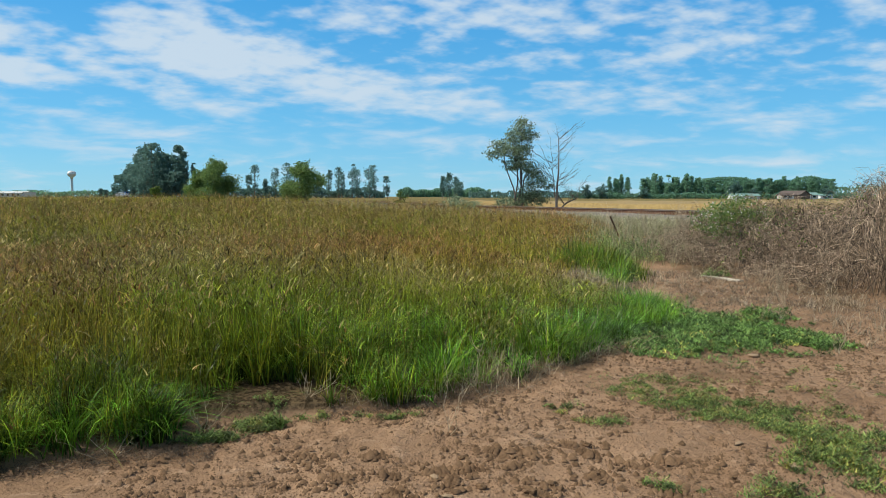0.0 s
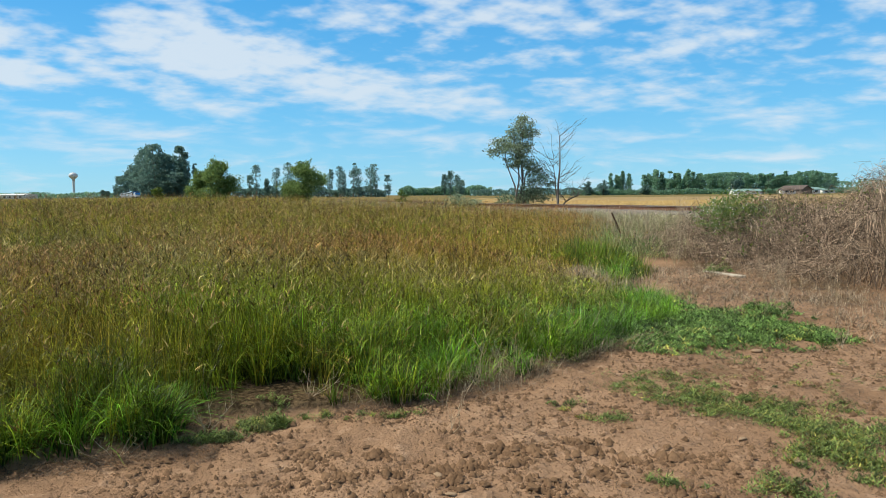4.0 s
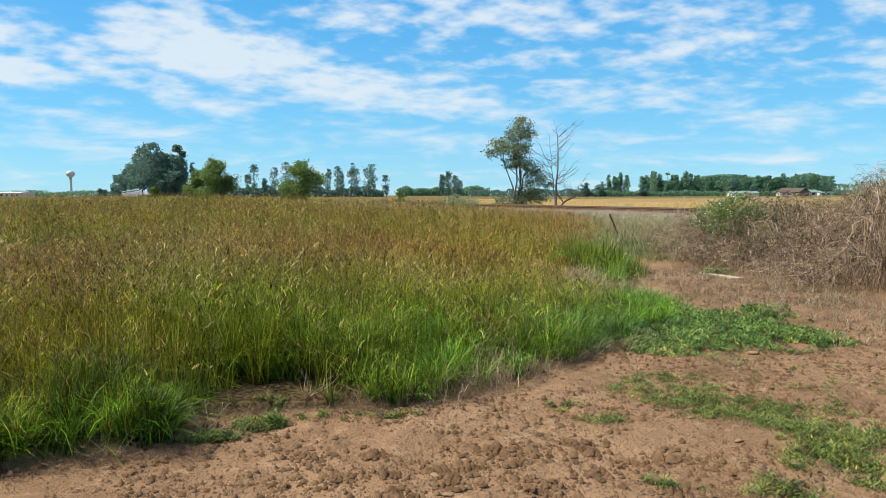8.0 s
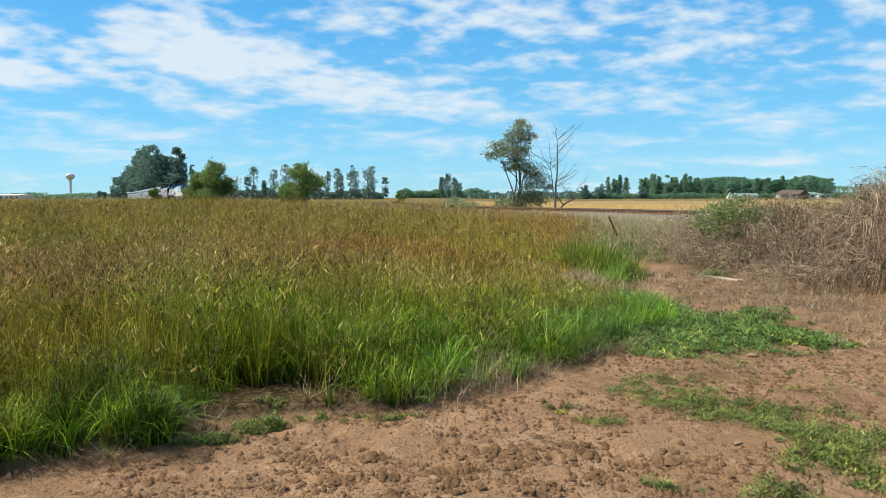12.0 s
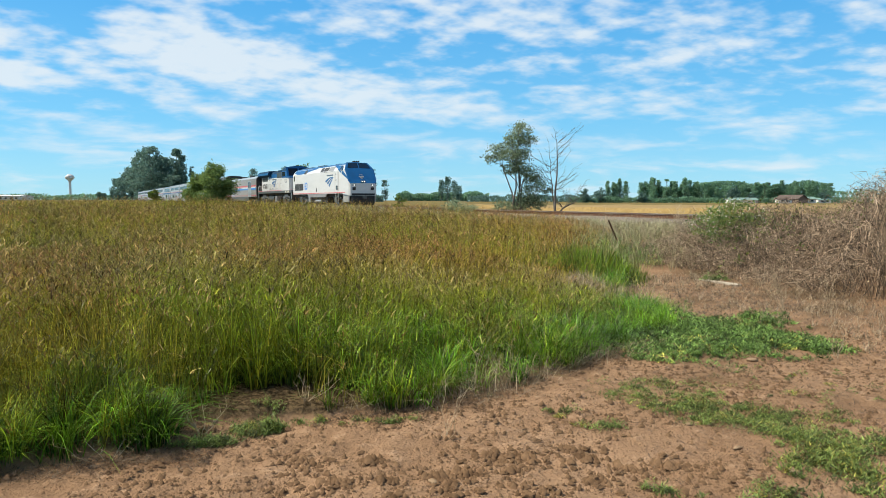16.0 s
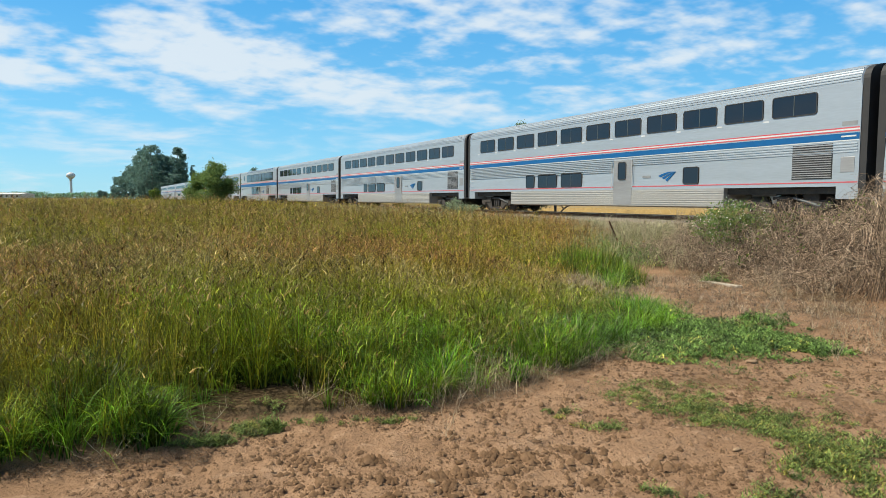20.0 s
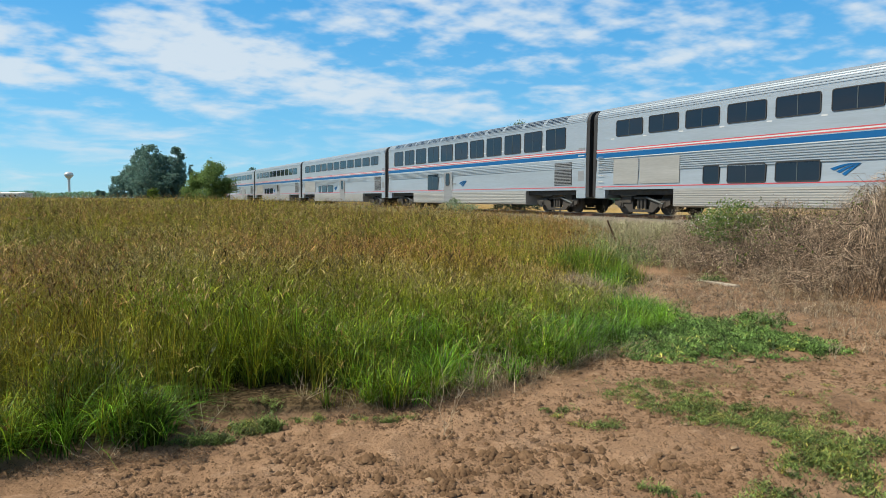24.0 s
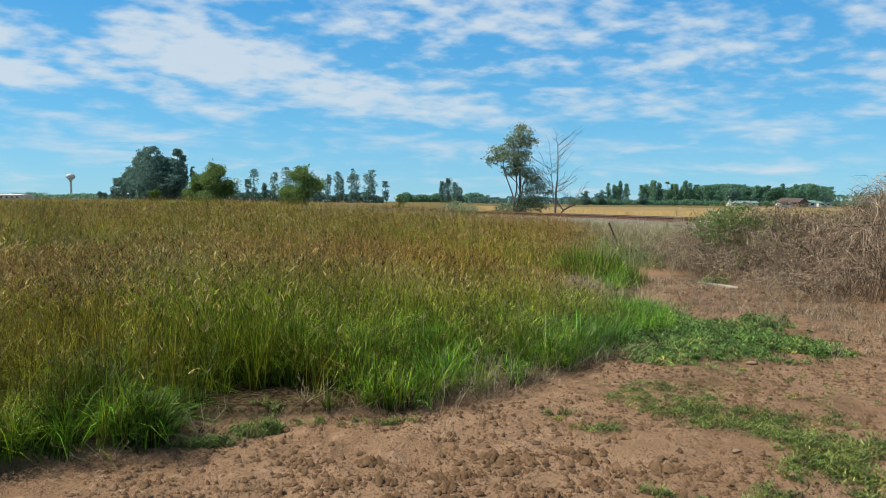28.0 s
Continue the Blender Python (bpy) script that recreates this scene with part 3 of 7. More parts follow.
def build_meadow():
    sets_v, sets_t, sets_h, sets_k, sets_p, base = [], [], [], [], [], 0

    def add(v, t, h, k, p=None):
        nonlocal base
        sets_v.append(v), sets_t.append(t + base), sets_h.append(h), sets_k.append(k), sets_p.append(np.full(len(v), 0.4) if p is None else p)
        base += len(v)

    def finish(name, mat, label, category):
        nonlocal base
        ob = tri_mesh(name, np.concatenate(sets_v), np.concatenate(sets_t), mat, h=np.concatenate(sets_h), k=np.concatenate(sets_k), p=np.concatenate(sets_p))
        for kept in (sets_v, sets_t, sets_h, sets_k, sets_p):
            kept.clear()
        base = 0
        return tagged(ob, label, category, kind="stuff")

    def tillers(plants, per, spread, r0, r1):
        """Places of blades that stand together as plants: x, y, and a tone from 0 to 1 for each plant."""
        px, py = wedge(plants, r0, r1, power=1.5)
        keep = in_meadow(px, py)
        px, py = px[keep], py[keep]
        tuft = 0.6 * vnoise(px, py, 0.30, 25) + 0.5 * vnoise(px, py, 0.7, 26)
        keep = (tuft > 0.46 + 0.15 * (dryness(px, py) > 0.85)) | (rng.random(len(px)) < 0.12)
        px, py = px[keep], py[keep]
        m = len(px)
        reach = spread * (0.4 + 1.2 * rng.random(m))
        a, r = rng.random((m, per)) * 6.28, np.sqrt(rng.random((m, per))) * reach[:, None]
        return (px[:, None] + r * np.cos(a)).ravel(), (py[:, None] + r * np.sin(a)).ravel(), np.repeat(np.clip(rng.random(m) ** 1.2 * (0.25 + 1.5 * vnoise(px, py, 0.26, 39)), 0, 1), per), np.repeat(rng.random(m), per), a.ravel()

    # green blades: tall and lush along the edge, a low green floor under the ripening stems inside
    for plants, per, spread, r0, r1, width, levels, share in ((13500, 18, 0.045, 3.4, 10.5, 0.0080, 4, 0.58), (9000, 12, 0.07, 9.5, 24, 0.014, 3, 0.66), (5000, 6, 0.12, 22, 60, 0.03, 2, 0.55)):
        x, y, tone, own, out = tillers(plants, per, spread, r0, r1)
        n = len(x)
        edge = step(1.9, 0.0, ripe_depth(x, y)) * step(9.5, 6.5, y)
        hgt = stature(x, y) * (share + (0.92 - share) * edge) * (0.35 + 0.45 * rng.random(n) + 0.5 * own) * (0.75 + 0.50 * vnoise(x, y, 0.30, 25))
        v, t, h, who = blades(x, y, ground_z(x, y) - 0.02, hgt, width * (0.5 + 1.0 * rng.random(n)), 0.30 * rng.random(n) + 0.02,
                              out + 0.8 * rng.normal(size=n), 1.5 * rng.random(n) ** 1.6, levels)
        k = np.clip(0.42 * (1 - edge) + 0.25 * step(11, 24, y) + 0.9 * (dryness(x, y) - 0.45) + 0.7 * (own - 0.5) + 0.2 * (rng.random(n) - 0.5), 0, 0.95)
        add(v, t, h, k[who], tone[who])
    # short curved leaves that branch off at all heights
    for plants, per, spread, r0, r1, width, size in ((14000, 18, 0.06, 3.4, 10.5, 0.0060, 0.115), (6500, 12, 0.09, 9.5, 22, 0.0085, 0.12)):
        x, y, tone, own, out = tillers(plants, per, spread, r0, r1)
        edge = step(2.2, 0.0, ripe_depth(x, y)) * step(9.5, 6.5, y)
        keep = rng.random(len(x)) < 0.35 + 0.65 * edge
        x, y, edge, tone, own, out = x[keep], y[keep], edge[keep], tone[keep], own[keep], out[keep]
        n = len(x)
        up = rng.random(n) ** 0.8
        z = ground_z(x, y) + stature(x, y) * 0.62 * (0.55 + 0.6 * own) * (0.75 + 0.50 * vnoise(x, y, 0.30, 25)) * up
        v, t, h, who = blades(x, y, z, size * (0.5 + 0.9 * rng.random(n)), width * (0.5 + 1.0 * rng.random(n)), 0.1 + 0.9 * rng.random(n),
                              rng.random(n) * 2 * np.pi, 0.6 + 1.9 * rng.random(n), 3)
        k = np.clip(0.60 * (1 - edge) + 0.25 * step(11, 24, y) + 0.9 * (dryness(x, y) - 0.45) + 0.7 * (own - 0.5), 0, 1)
        # leaves low on a plant get the dark foot colour, as painted shade
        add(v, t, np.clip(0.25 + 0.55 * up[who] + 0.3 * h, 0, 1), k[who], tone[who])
    # a tall fresh clump where the meadow ends towards the brambles
    a, r = rng.random(4600) * 2 * np.pi, np.sqrt(rng.random(4600)) * (0.7 + 0.5 * rng.random(4600))
    x, y = 2.95 + 0.98 * r * np.cos(a), 13.6 + 1.6 * r * np.sin(a)
    n = len(x)
    v, t, h, who = blades(x, y, ground_z(x, y) - 0.02, (0.26 + 0.52 * rng.random(n)) * np.clip(1.1 - 0.75 * r ** 2, 0.25, 1.1) * (0.6 + 0.6 * vnoise(x, y, 0.35, 38)), 0.010 * (0.5 + rng.random(n)), 0.03 + 0.3 * rng.random(n), rng.random(n) * 6.28, 0.9 * rng.random(n) ** 1.5, 3)
    add(v, t, h, np.clip(0.12 + 0.55 * rng.random(n) ** 1.5, 0, 1)[who], (0.68 * vnoise(x, y, 0.22, 36))[who])
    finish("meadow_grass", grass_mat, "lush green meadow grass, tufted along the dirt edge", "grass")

    # tussocks that hang out over the soil along the edge
    ty = np.concatenate([3.4 + 4.2 * rng.random(34), 8 + 6 * rng.random(9)])
    tx = meadow_edge(ty) - 0.20 + 0.16 * rng.normal(size=len(ty))
    # a green tuft that joins the meadow to the weeds
    ty, tx = np.append(ty, [8.0, 8.2, 8.35, 8.5, 8.7, 8.9, 9.2, 9.4, 9.6, 9.3, 9.7, 13.2, 13.8, 14.4]), np.append(tx, [2.15, 2.45, 2.7, 2.4, 2.6, 2.3, 2.55, 2.8, 2.6, 2.95, 2.8, 3.35, 3.6, 3.5])
    grown = in_meadow(tx, ty) | (ty > 7.9)
    ty, tx = ty[grown], tx[grown]
    per = 170
    x, y = np.repeat(tx, per) + 0.07 * rng.normal(size=len(tx) * per), np.repeat(ty, per) + 0.07 * rng.normal(size=len(tx) * per)
    n = len(x)
    away = np.arctan2(y - np.repeat(ty, per), x - np.repeat(tx, per))
    size = np.repeat(0.20 + 0.20 * rng.random(len(tx)), per)
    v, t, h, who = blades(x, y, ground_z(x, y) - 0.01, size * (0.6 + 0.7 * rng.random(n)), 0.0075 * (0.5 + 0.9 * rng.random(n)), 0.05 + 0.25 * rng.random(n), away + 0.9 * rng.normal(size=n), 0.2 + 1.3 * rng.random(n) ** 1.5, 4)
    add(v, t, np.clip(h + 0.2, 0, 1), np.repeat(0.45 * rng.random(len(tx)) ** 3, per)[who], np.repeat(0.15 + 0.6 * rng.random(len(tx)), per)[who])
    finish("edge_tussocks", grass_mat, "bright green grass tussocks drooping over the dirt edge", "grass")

    # flowering stems
    heads = []
    for count, r0, r1, width, levels, grains in ((66000, 4.0, 11, 0.0038, 3, 14), (80000, 10, 26, 0.0060, 2, 10), (50000, 24, 110, 0.016, 2, 4)):
        x, y = wedge(count, r0, r1, power=1.45)
        inside = ripe_depth(x, y)
        keep = in_meadow(x, y, 0.15) & (rng.random(count) < 0.35 + 0.65 * step(0.2, 2.4, inside)) & (vnoise(x, y, 0.5, 28) + 0.5 * rng.random(count) > 0.42)
        x, y, inside = x[keep], y[keep], inside[keep]
        n = len(x)
        hgt = (stature(x, y) + 0.02) * (0.70 + 0.36 * rng.random(n))
        turn, lean, bend = rng.random(n) * 2 * np.pi, 0.04 + 0.34 * rng.random(n) ** 1.5, 0.55 * rng.random(n) ** 1.5
        z = ground_z(x, y) - 0.02
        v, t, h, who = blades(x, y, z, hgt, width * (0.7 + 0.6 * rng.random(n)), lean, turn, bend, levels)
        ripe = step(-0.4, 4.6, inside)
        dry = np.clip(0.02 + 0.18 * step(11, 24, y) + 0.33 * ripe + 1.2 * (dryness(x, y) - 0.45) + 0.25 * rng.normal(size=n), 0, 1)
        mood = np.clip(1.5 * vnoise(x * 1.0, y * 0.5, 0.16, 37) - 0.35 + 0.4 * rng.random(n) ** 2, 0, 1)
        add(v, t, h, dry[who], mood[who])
        tip = v.reshape(n, -1, 3)[:, -1]
        size = (0.045 + 0.065 * rng.random(n)) * (1 + 0.016 * np.hypot(x, y))
        heads.append((tip, size, turn, grains, 0.2 + 0.8 * rng.random(n), dry, 0.14 + 0.44 * ripe, mood))
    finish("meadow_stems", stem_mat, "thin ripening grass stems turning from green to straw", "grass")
    for tip, size, turn, grains, droop, dry, share, mood in heads:
        pick = rng.random(len(tip)) < share
        tip, size, turn, droop, dry, mood = tip[pick], size[pick], turn[pick], droop[pick], dry[pick], mood[pick]
        n = len(tip)
        if grains > 6:
            # a nodding spike of one or two thin curved wisps, and a few loose grains
            for wisp in range(2):
                some = rng.random(n) < (0.9, 0.5)[wisp]
                low, sz, m = tip[some] - np.stack([0 * size, 0 * size, size * 0.25], -1)[some], size[some], int(some.sum())
                v, t, h, who = blades(low[:, 0], low[:, 1], low[:, 2], sz * (0.85 - 0.25 * wisp), sz * (0.06 + 0.07 * rng.random(m)), 0.2 + 0.7 * rng.random(m),
                                      turn[some] + 1.1 * rng.normal(size=m), 0.3 + 1.1 * droop[some], 3)
                add(v, t, np.repeat(rng.random(m), 7), dry[some][who], mood[some][who])
            grains = 7
        v, t = panicles(tip, size, turn, grains, droop)
        add(v, t, np.repeat(rng.random(n), grains * 3), np.repeat(dry, grains * 3), np.repeat(mood, grains * 3))
    finish("grass_seed_heads", seed_mat, "loose reddish-brown grass seed heads above the meadow", "seed heads")

    # dry straw: along the edge, by the railway and in front of the brambles
    for count, area, tall, width in ((1000, "edge", 0.26, 0.0035), (5200, "front", 0.035, 0.007), (5600, "stubs", 0.13, 0.006), (2600, "dry patch", 0.24, 0.008), (0, "", 0, 0), (9000, "verge", 0.60, 0.009), (46000, "bank", 0.50, 0.013)):
        if not area:
            finish("dry_grass", straw_mat, "pale straw along the meadow's edge and on the bare soil", "dry grass")
            continue
        if area == "edge":
            y = 4.9 + 2.3 * rng.random(count)
            x = meadow_edge(y) + 0.18 * rng.normal(size=count)
        elif area == "dry patch":
            x, y = 2.15 + 0.42 * rng.normal(size=count), 11.1 + 0.65 * rng.normal(size=count)
        elif area == "stubs":
            sx, sy = 2.6 + 3.6 * rng.random(400), 9.3 + 4.2 * rng.random(400) ** 0.8
            keep = sx > meadow_edge(sy) + 0.3
            sx, sy = np.concatenate([sx[keep], 4.2 + 1.8 * rng.random(90)]), np.concatenate([sy[keep], 6.2 + 4.0 * rng.random(90)])
            x, y = np.repeat(sx, 12) + 0.03 * rng.normal(size=len(sx) * 12), np.repeat(sy, 12) + 0.03 * rng.normal(size=len(sx) * 12)
        elif area == "verge":
            y = 14.5 + 15 * rng.random(count)
            x = meadow_edge(y) + 1.4 + 2.0 * rng.normal(size=count)
        elif area == "front":
            y = 8.5 + 5.5 * rng.random(count)
            x = 5.2 - 0.08 * (y - 9) + 1.2 * rng.normal(size=count)
        else:
            s, q = 2 + 60 * rng.random(count), -2.9 - 4.6 * rng.random(count)
            x, y = FAR.x * s + SIDE.x * (TRACK + q), FAR.y * s + SIDE.y * (TRACK + q)
        keep = track_q(x, y) < -2.6
        x, y = x[keep], y[keep]
        n = len(x)
        v, t, h, who = blades(x, y, ground_z(x, y) - 0.01, tall * (0.35 + 0.9 * rng.random(n)), width * (0.5 + rng.random(n)), 0.1 + (5.5 if area == "front" else 2.5 if area == "edge" else 0.9) * rng.random(n) ** (0.7 if area == "front" else 2),
                              rng.random(n) * 6.3, 0.9 * rng.random(n), 2)
        add(v, t, h, (0.5 + 0.5 * rng.random(n) if area == "verge" else 0.8 * rng.random(n))[who])
    finish("bank_weeds", bank_mat, "pale olive and straw-coloured dry weeds on the railway bank", "dry weeds")

    # low weeds creeping over the soil, plant by plant: middle, half sizes, slant, plants, reach, leaf, height, yellowing
    def weeds(patches, per):
        for cx, cy, sx, sy, slant, count, reach, leaf, tall, yellow in patches:
            a, r = rng.random(count) * 2 * np.pi, np.sqrt(rng.random(count)) * (0.75 + 0.6 * rng.random(count) ** 2)
            lx, ly = sx * r * np.cos(a), sy * r * np.sin(a)
            c, q = math.cos(radians(slant)), math.sin(radians(slant))
            px, py = cx + c * lx - q * ly, cy + q * lx + c * ly
            keep = vnoise(px, py, 0.28, 31) * 0.6 + vnoise(px, py, 0.7, 32) * 0.55 > (0.37 if leaf < 0.026 else 0.30) + 0.30 * r ** 3
            px, py = px[keep], py[keep]
            m = len(px)
            size = reach * (0.4 + 1.1 * rng.random(m) ** 1.5)
            b, far = rng.random((m, per)) * 6.28, np.sqrt(rng.random((m, per)))
            x = (px[:, None] + size[:, None] * far * np.cos(b)).ravel()
            y = (py[:, None] + size[:, None] * far * np.sin(b)).ravel()
            n = len(x)
            dome = (tall * (size / reach)[:, None] * (1 - far ** 2) * rng.random((m, per))).ravel()
            old = np.repeat(rng.random(m) < yellow * 0.7, per) * (rng.random(n) < 0.6)
            v, t, h, who = blades(x, y, ground_z(x, y) + dome + 0.003, leaf * (0.35 + 0.8 * rng.random(n)), leaf * (0.22 + 0.24 * rng.random(n)), 0.4 + 1.4 * rng.random(n), rng.random(n) * 6.3, 0.5 * rng.random(n), 2)
            add(v, t, np.clip(0.35 * np.repeat(rng.random(m), per)[who] + 0.5 * h + 0.3 * rng.random(n)[who], 0, 1), (old * (0.5 + 0.5 * rng.random(n)))[who], np.repeat(rng.random(m), per)[who])

    weeds(((2.75, 7.75, 1.05, 0.85, -14, 300, 0.11, 0.034, 0.13, 0.05), (3.55, 7.6, 0.85, 0.55, -20, 210, 0.11, 0.032, 0.10, 0.06), (2.2, 7.0, 0.55, 0.40, 10, 80, 0.09, 0.028, 0.08, 0.12), (2.45, 9.0, 0.5, 0.8, 0, 80, 0.12, 0.036, 0.15, 0.05),
           (4.9, 12.9, 0.5, 0.3, 0, 34, 0.12, 0.03, 0.16, 0.0), (4.3, 17.0, 0.8, 2.2, 0, 70, 0.25, 0.06, 0.5, 0.1), (3.1, 12.4, 0.5, 0.6, 0, 50, 0.15, 0.04, 0.2, 0.1), (2.7, 8.45, 0.95, 0.65, 0, 200, 0.11, 0.034, 0.13, 0.04), (3.5, 8.35, 0.75, 0.55, 0, 120, 0.11, 0.034, 0.10, 0.05), (4.0, 7.3, 0.55, 0.35, -15, 60, 0.09, 0.03, 0.07, 0.08), (3.75, 7.8, 0.6, 0.5, 0, 150, 0.10, 0.032, 0.09, 0.06), (2.95, 9.4, 0.85, 0.65, 0, 170, 0.12, 0.036, 0.13, 0.05), (3.65, 9.0, 0.75, 0.5, 0, 110, 0.11, 0.034, 0.10, 0.08), (3.3, 7.6, 1.5, 1.1, 0, 90, 0.08, 0.028, 0.06, 0.15)), 56)
    finish("low_clover", clover_mat, "dense low blue-green clover spreading over bare soil", "weeds")
    weeds(((1.78, 5.45, 0.55, 0.50, 0, 95, 0.075, 0.017, 0.06, 0.20), (1.95, 4.95, 0.60, 0.28, -10, 90, 0.075, 0.017, 0.06, 0.20), (2.15, 4.55, 0.50, 0.25, -20, 80, 0.08, 0.018, 0.06, 0.25), (2.3, 4.25, 0.45, 0.35, -40, 60, 0.08, 0.020, 0.07, 0.30),
           (1.08, 4.72, 0.22, 0.12, 10, 16, 0.06, 0.017, 0.05, 0.15), (0.86, 5.0, 0.14, 0.10, 0, 9, 0.06, 0.017, 0.05, 0.35), (2.15, 3.72, 0.55, 0.45, -20, 120, 0.085, 0.022, 0.08, 0.42), (2.55, 4.05, 0.45, 0.40, 0, 75, 0.08, 0.020, 0.07, 0.40),
           (1.75, 3.85, 0.30, 0.22, 0, 32, 0.07, 0.018, 0.06, 0.30), (1.45, 3.85, 0.22, 0.14, 0, 14, 0.06, 0.018, 0.05, 0.2), (1.14, 3.66, 0.09, 0.07, 0, 6, 0.06, 0.02, 0.06, 0.0), (1.9, 3.45, 0.45, 0.22, 0, 45, 0.08, 0.022, 0.08, 0.38), (1.3, 3.62, 0.18, 0.12, 0, 10, 0.06, 0.018, 0.05, 0.1),
           (-1.46, 4.38, 0.16, 0.08, 10, 34, 0.06, 0.022, 0.07, 0.10), (-1.30, 4.64, 0.14, 0.14, 0, 40, 0.06, 0.020, 0.06, 0.35), (-1.14, 4.68, 0.09, 0.07, 0, 20, 0.055, 0.024, 0.09, 0.0), (-1.28, 4.88, 0.16, 0.10, 0, 8, 0.06, 0.018, 0.06, 0.4), (-1.64, 4.33, 0.14, 0.06, 0, 14, 0.05, 0.018, 0.05, 0.2), (-0.95, 4.80, 0.12, 0.05, 0, 10, 0.05, 0.016, 0.05, 0.2), (-0.42, 4.74, 0.30, 0.06, 6, 22, 0.05, 0.016, 0.04, 0.2),
           (2.35, 4.95, 0.60, 0.30, -15, 60, 0.075, 0.018, 0.06, 0.25), (2.75, 3.95, 0.55, 0.50, 0, 90, 0.085, 0.022, 0.07, 0.40), (3.2, 5.6, 1.2, 1.2, 0, 60, 0.05, 0.014, 0.04, 0.3), (3.0, 4.6, 0.7, 0.6, 0, 60, 0.06, 0.016, 0.04, 0.35)), 62)
    finish("low_weeds", weed_mat, "low creeping green weeds with yellowing leaves on bare soil", "weeds")
    # dead runners and leaf scraps on the soil
    count = 34000
    x, y = 0.2 + 6.4 * rng.random(count), 3.2 + 10.3 * rng.random(count) ** 1.1
    keep = (x > meadow_edge(y)) & (0.55 * vnoise(x, y, 0.5, 34) + 0.45 * vnoise(x, y, 0.15, 35) + 0.25 * step(1.2, 3.0, x - 0.25 * (y - 5)) + 0.08 * step(8, 10, y) > 0.55)
    x, y = x[keep], y[keep]
    tx = -2.9 + 1.5 * rng.random(2600)
    ty = np.interp(tx, (-2.9, -2.57, -2.0, -1.7), (3.72, 3.86, 4.02, 4.16)) - 0.05 + 0.07 * rng.normal(size=2600)
    ux = -0.9 + 2.6 * rng.random(2600)
    uy = np.interp(ux, (-0.9, -0.34, 0.28, 1.15, 1.7), (4.86, 4.95, 5.42, 6.36, 7.15)) - 0.02 + 0.09 * rng.normal(size=2600)
    x, y = np.concatenate([x, tx, ux]), np.concatenate([y, ty, uy])
    n = len(x)
    big = np.clip(y / 5.5, 0.8, 2.0)
    v, t, h, who = blades(x, y, ground_z(x, y) + 0.004 + 0.012 * rng.random(n), big * (0.006 + 0.016 * rng.random(n)), big * 0.005 * (0.5 + rng.random(n)), 1.2 + 3.5 * rng.random(n), rng.random(n) * 6.3, 0.2 * rng.random(n), 2)
    add(v, t, h, rng.random(n)[who])
    finish("plant_litter", litter_mat, "brown dead runners and leaf scraps among low weeds", "plant litter")


build_meadow()


# ---------------------------------------------------------------- plants: tubes, leaves, trees
def tubes(paths, radii, sides=3):
    """Bent, tapering tubes. paths: n x m x 3, radii: n x m."""
    paths, radii = np.asarray(paths), np.asarray(radii)
    n, m = paths.shape[:2]
    d = np.gradient(paths, axis=1)
    d /= np.linalg.norm(d, axis=2, keepdims=True) + 1e-9
    ref = np.where(np.abs(d[..., 2:3]) > 0.9, np.array([1.0, 0, 0]), np.array([0, 0, 1.0]))
    e1 = np.cross(d, ref)
    e1 /= np.linalg.norm(e1, axis=2, keepdims=True) + 1e-9
    e2 = np.cross(d, e1)
    a = np.arange(sides) * 2 * np.pi / sides
    ring = paths[:, :, None] + radii[:, :, None, None] * (e1[:, :, None] * np.cos(a)[None, None, :, None] + e2[:, :, None] * np.sin(a)[None, None, :, None])
    idx = np.arange(n * m * sides).reshape(n, m, sides)
    p, q = idx[:, :-1], idx[:, 1:]
    p2, q2 = np.roll(p, -1, 2), np.roll(q, -1, 2)
    tris = np.concatenate([np.stack([p, p2, q2], -1).reshape(-1, 3), np.stack([p, q2, q], -1).reshape(-1, 3)])
    return ring.reshape(-1, 3), tris


def leaf_tris(centre, size, flat=0.0):
    """A small pointed leaf of two triangles, folded along its middle, at each place."""
    n = len(centre)
    d = rng.normal(size=(n, 3))
    d[:, 2] = d[:, 2] * (1 - flat) - 0.3
    d /= np.linalg.norm(d, axis=1, keepdims=True)
    e = np.cross(d, rng.normal(size=(n, 3)))
    e /= np.linalg.norm(e, axis=1, keepdims=True) + 1e-9
    s = size[:, None]
    v = np.stack([centre - d * s * 0.5, centre + e * s * 0.34 + d * s * 0.05, centre + d * s * 0.5, centre - e * s * 0.34 + d * s * 0.05], 1).reshape(-1, 3)
    b = np.arange(n)[:, None] * 4
    return v, np.concatenate([b + np.array([[0, 1, 2]]), b + np.array([[0, 2, 3]])])


def limb(start, end, sag=0.0, m=6, wob=0.04):
    t = np.linspace(0, 1, m)[:, None]
    start, end = np.asarray(start, float), np.asarray(end, float)
    p = start + (end - start) * t
    ln = np.linalg.norm(end - start)
    p[1:-1] += rng.normal(size=(m - 2, 3)) * ln * wob
    p[:, 2] += sag * ln * np.sin(np.pi * t[:, 0])
    return p


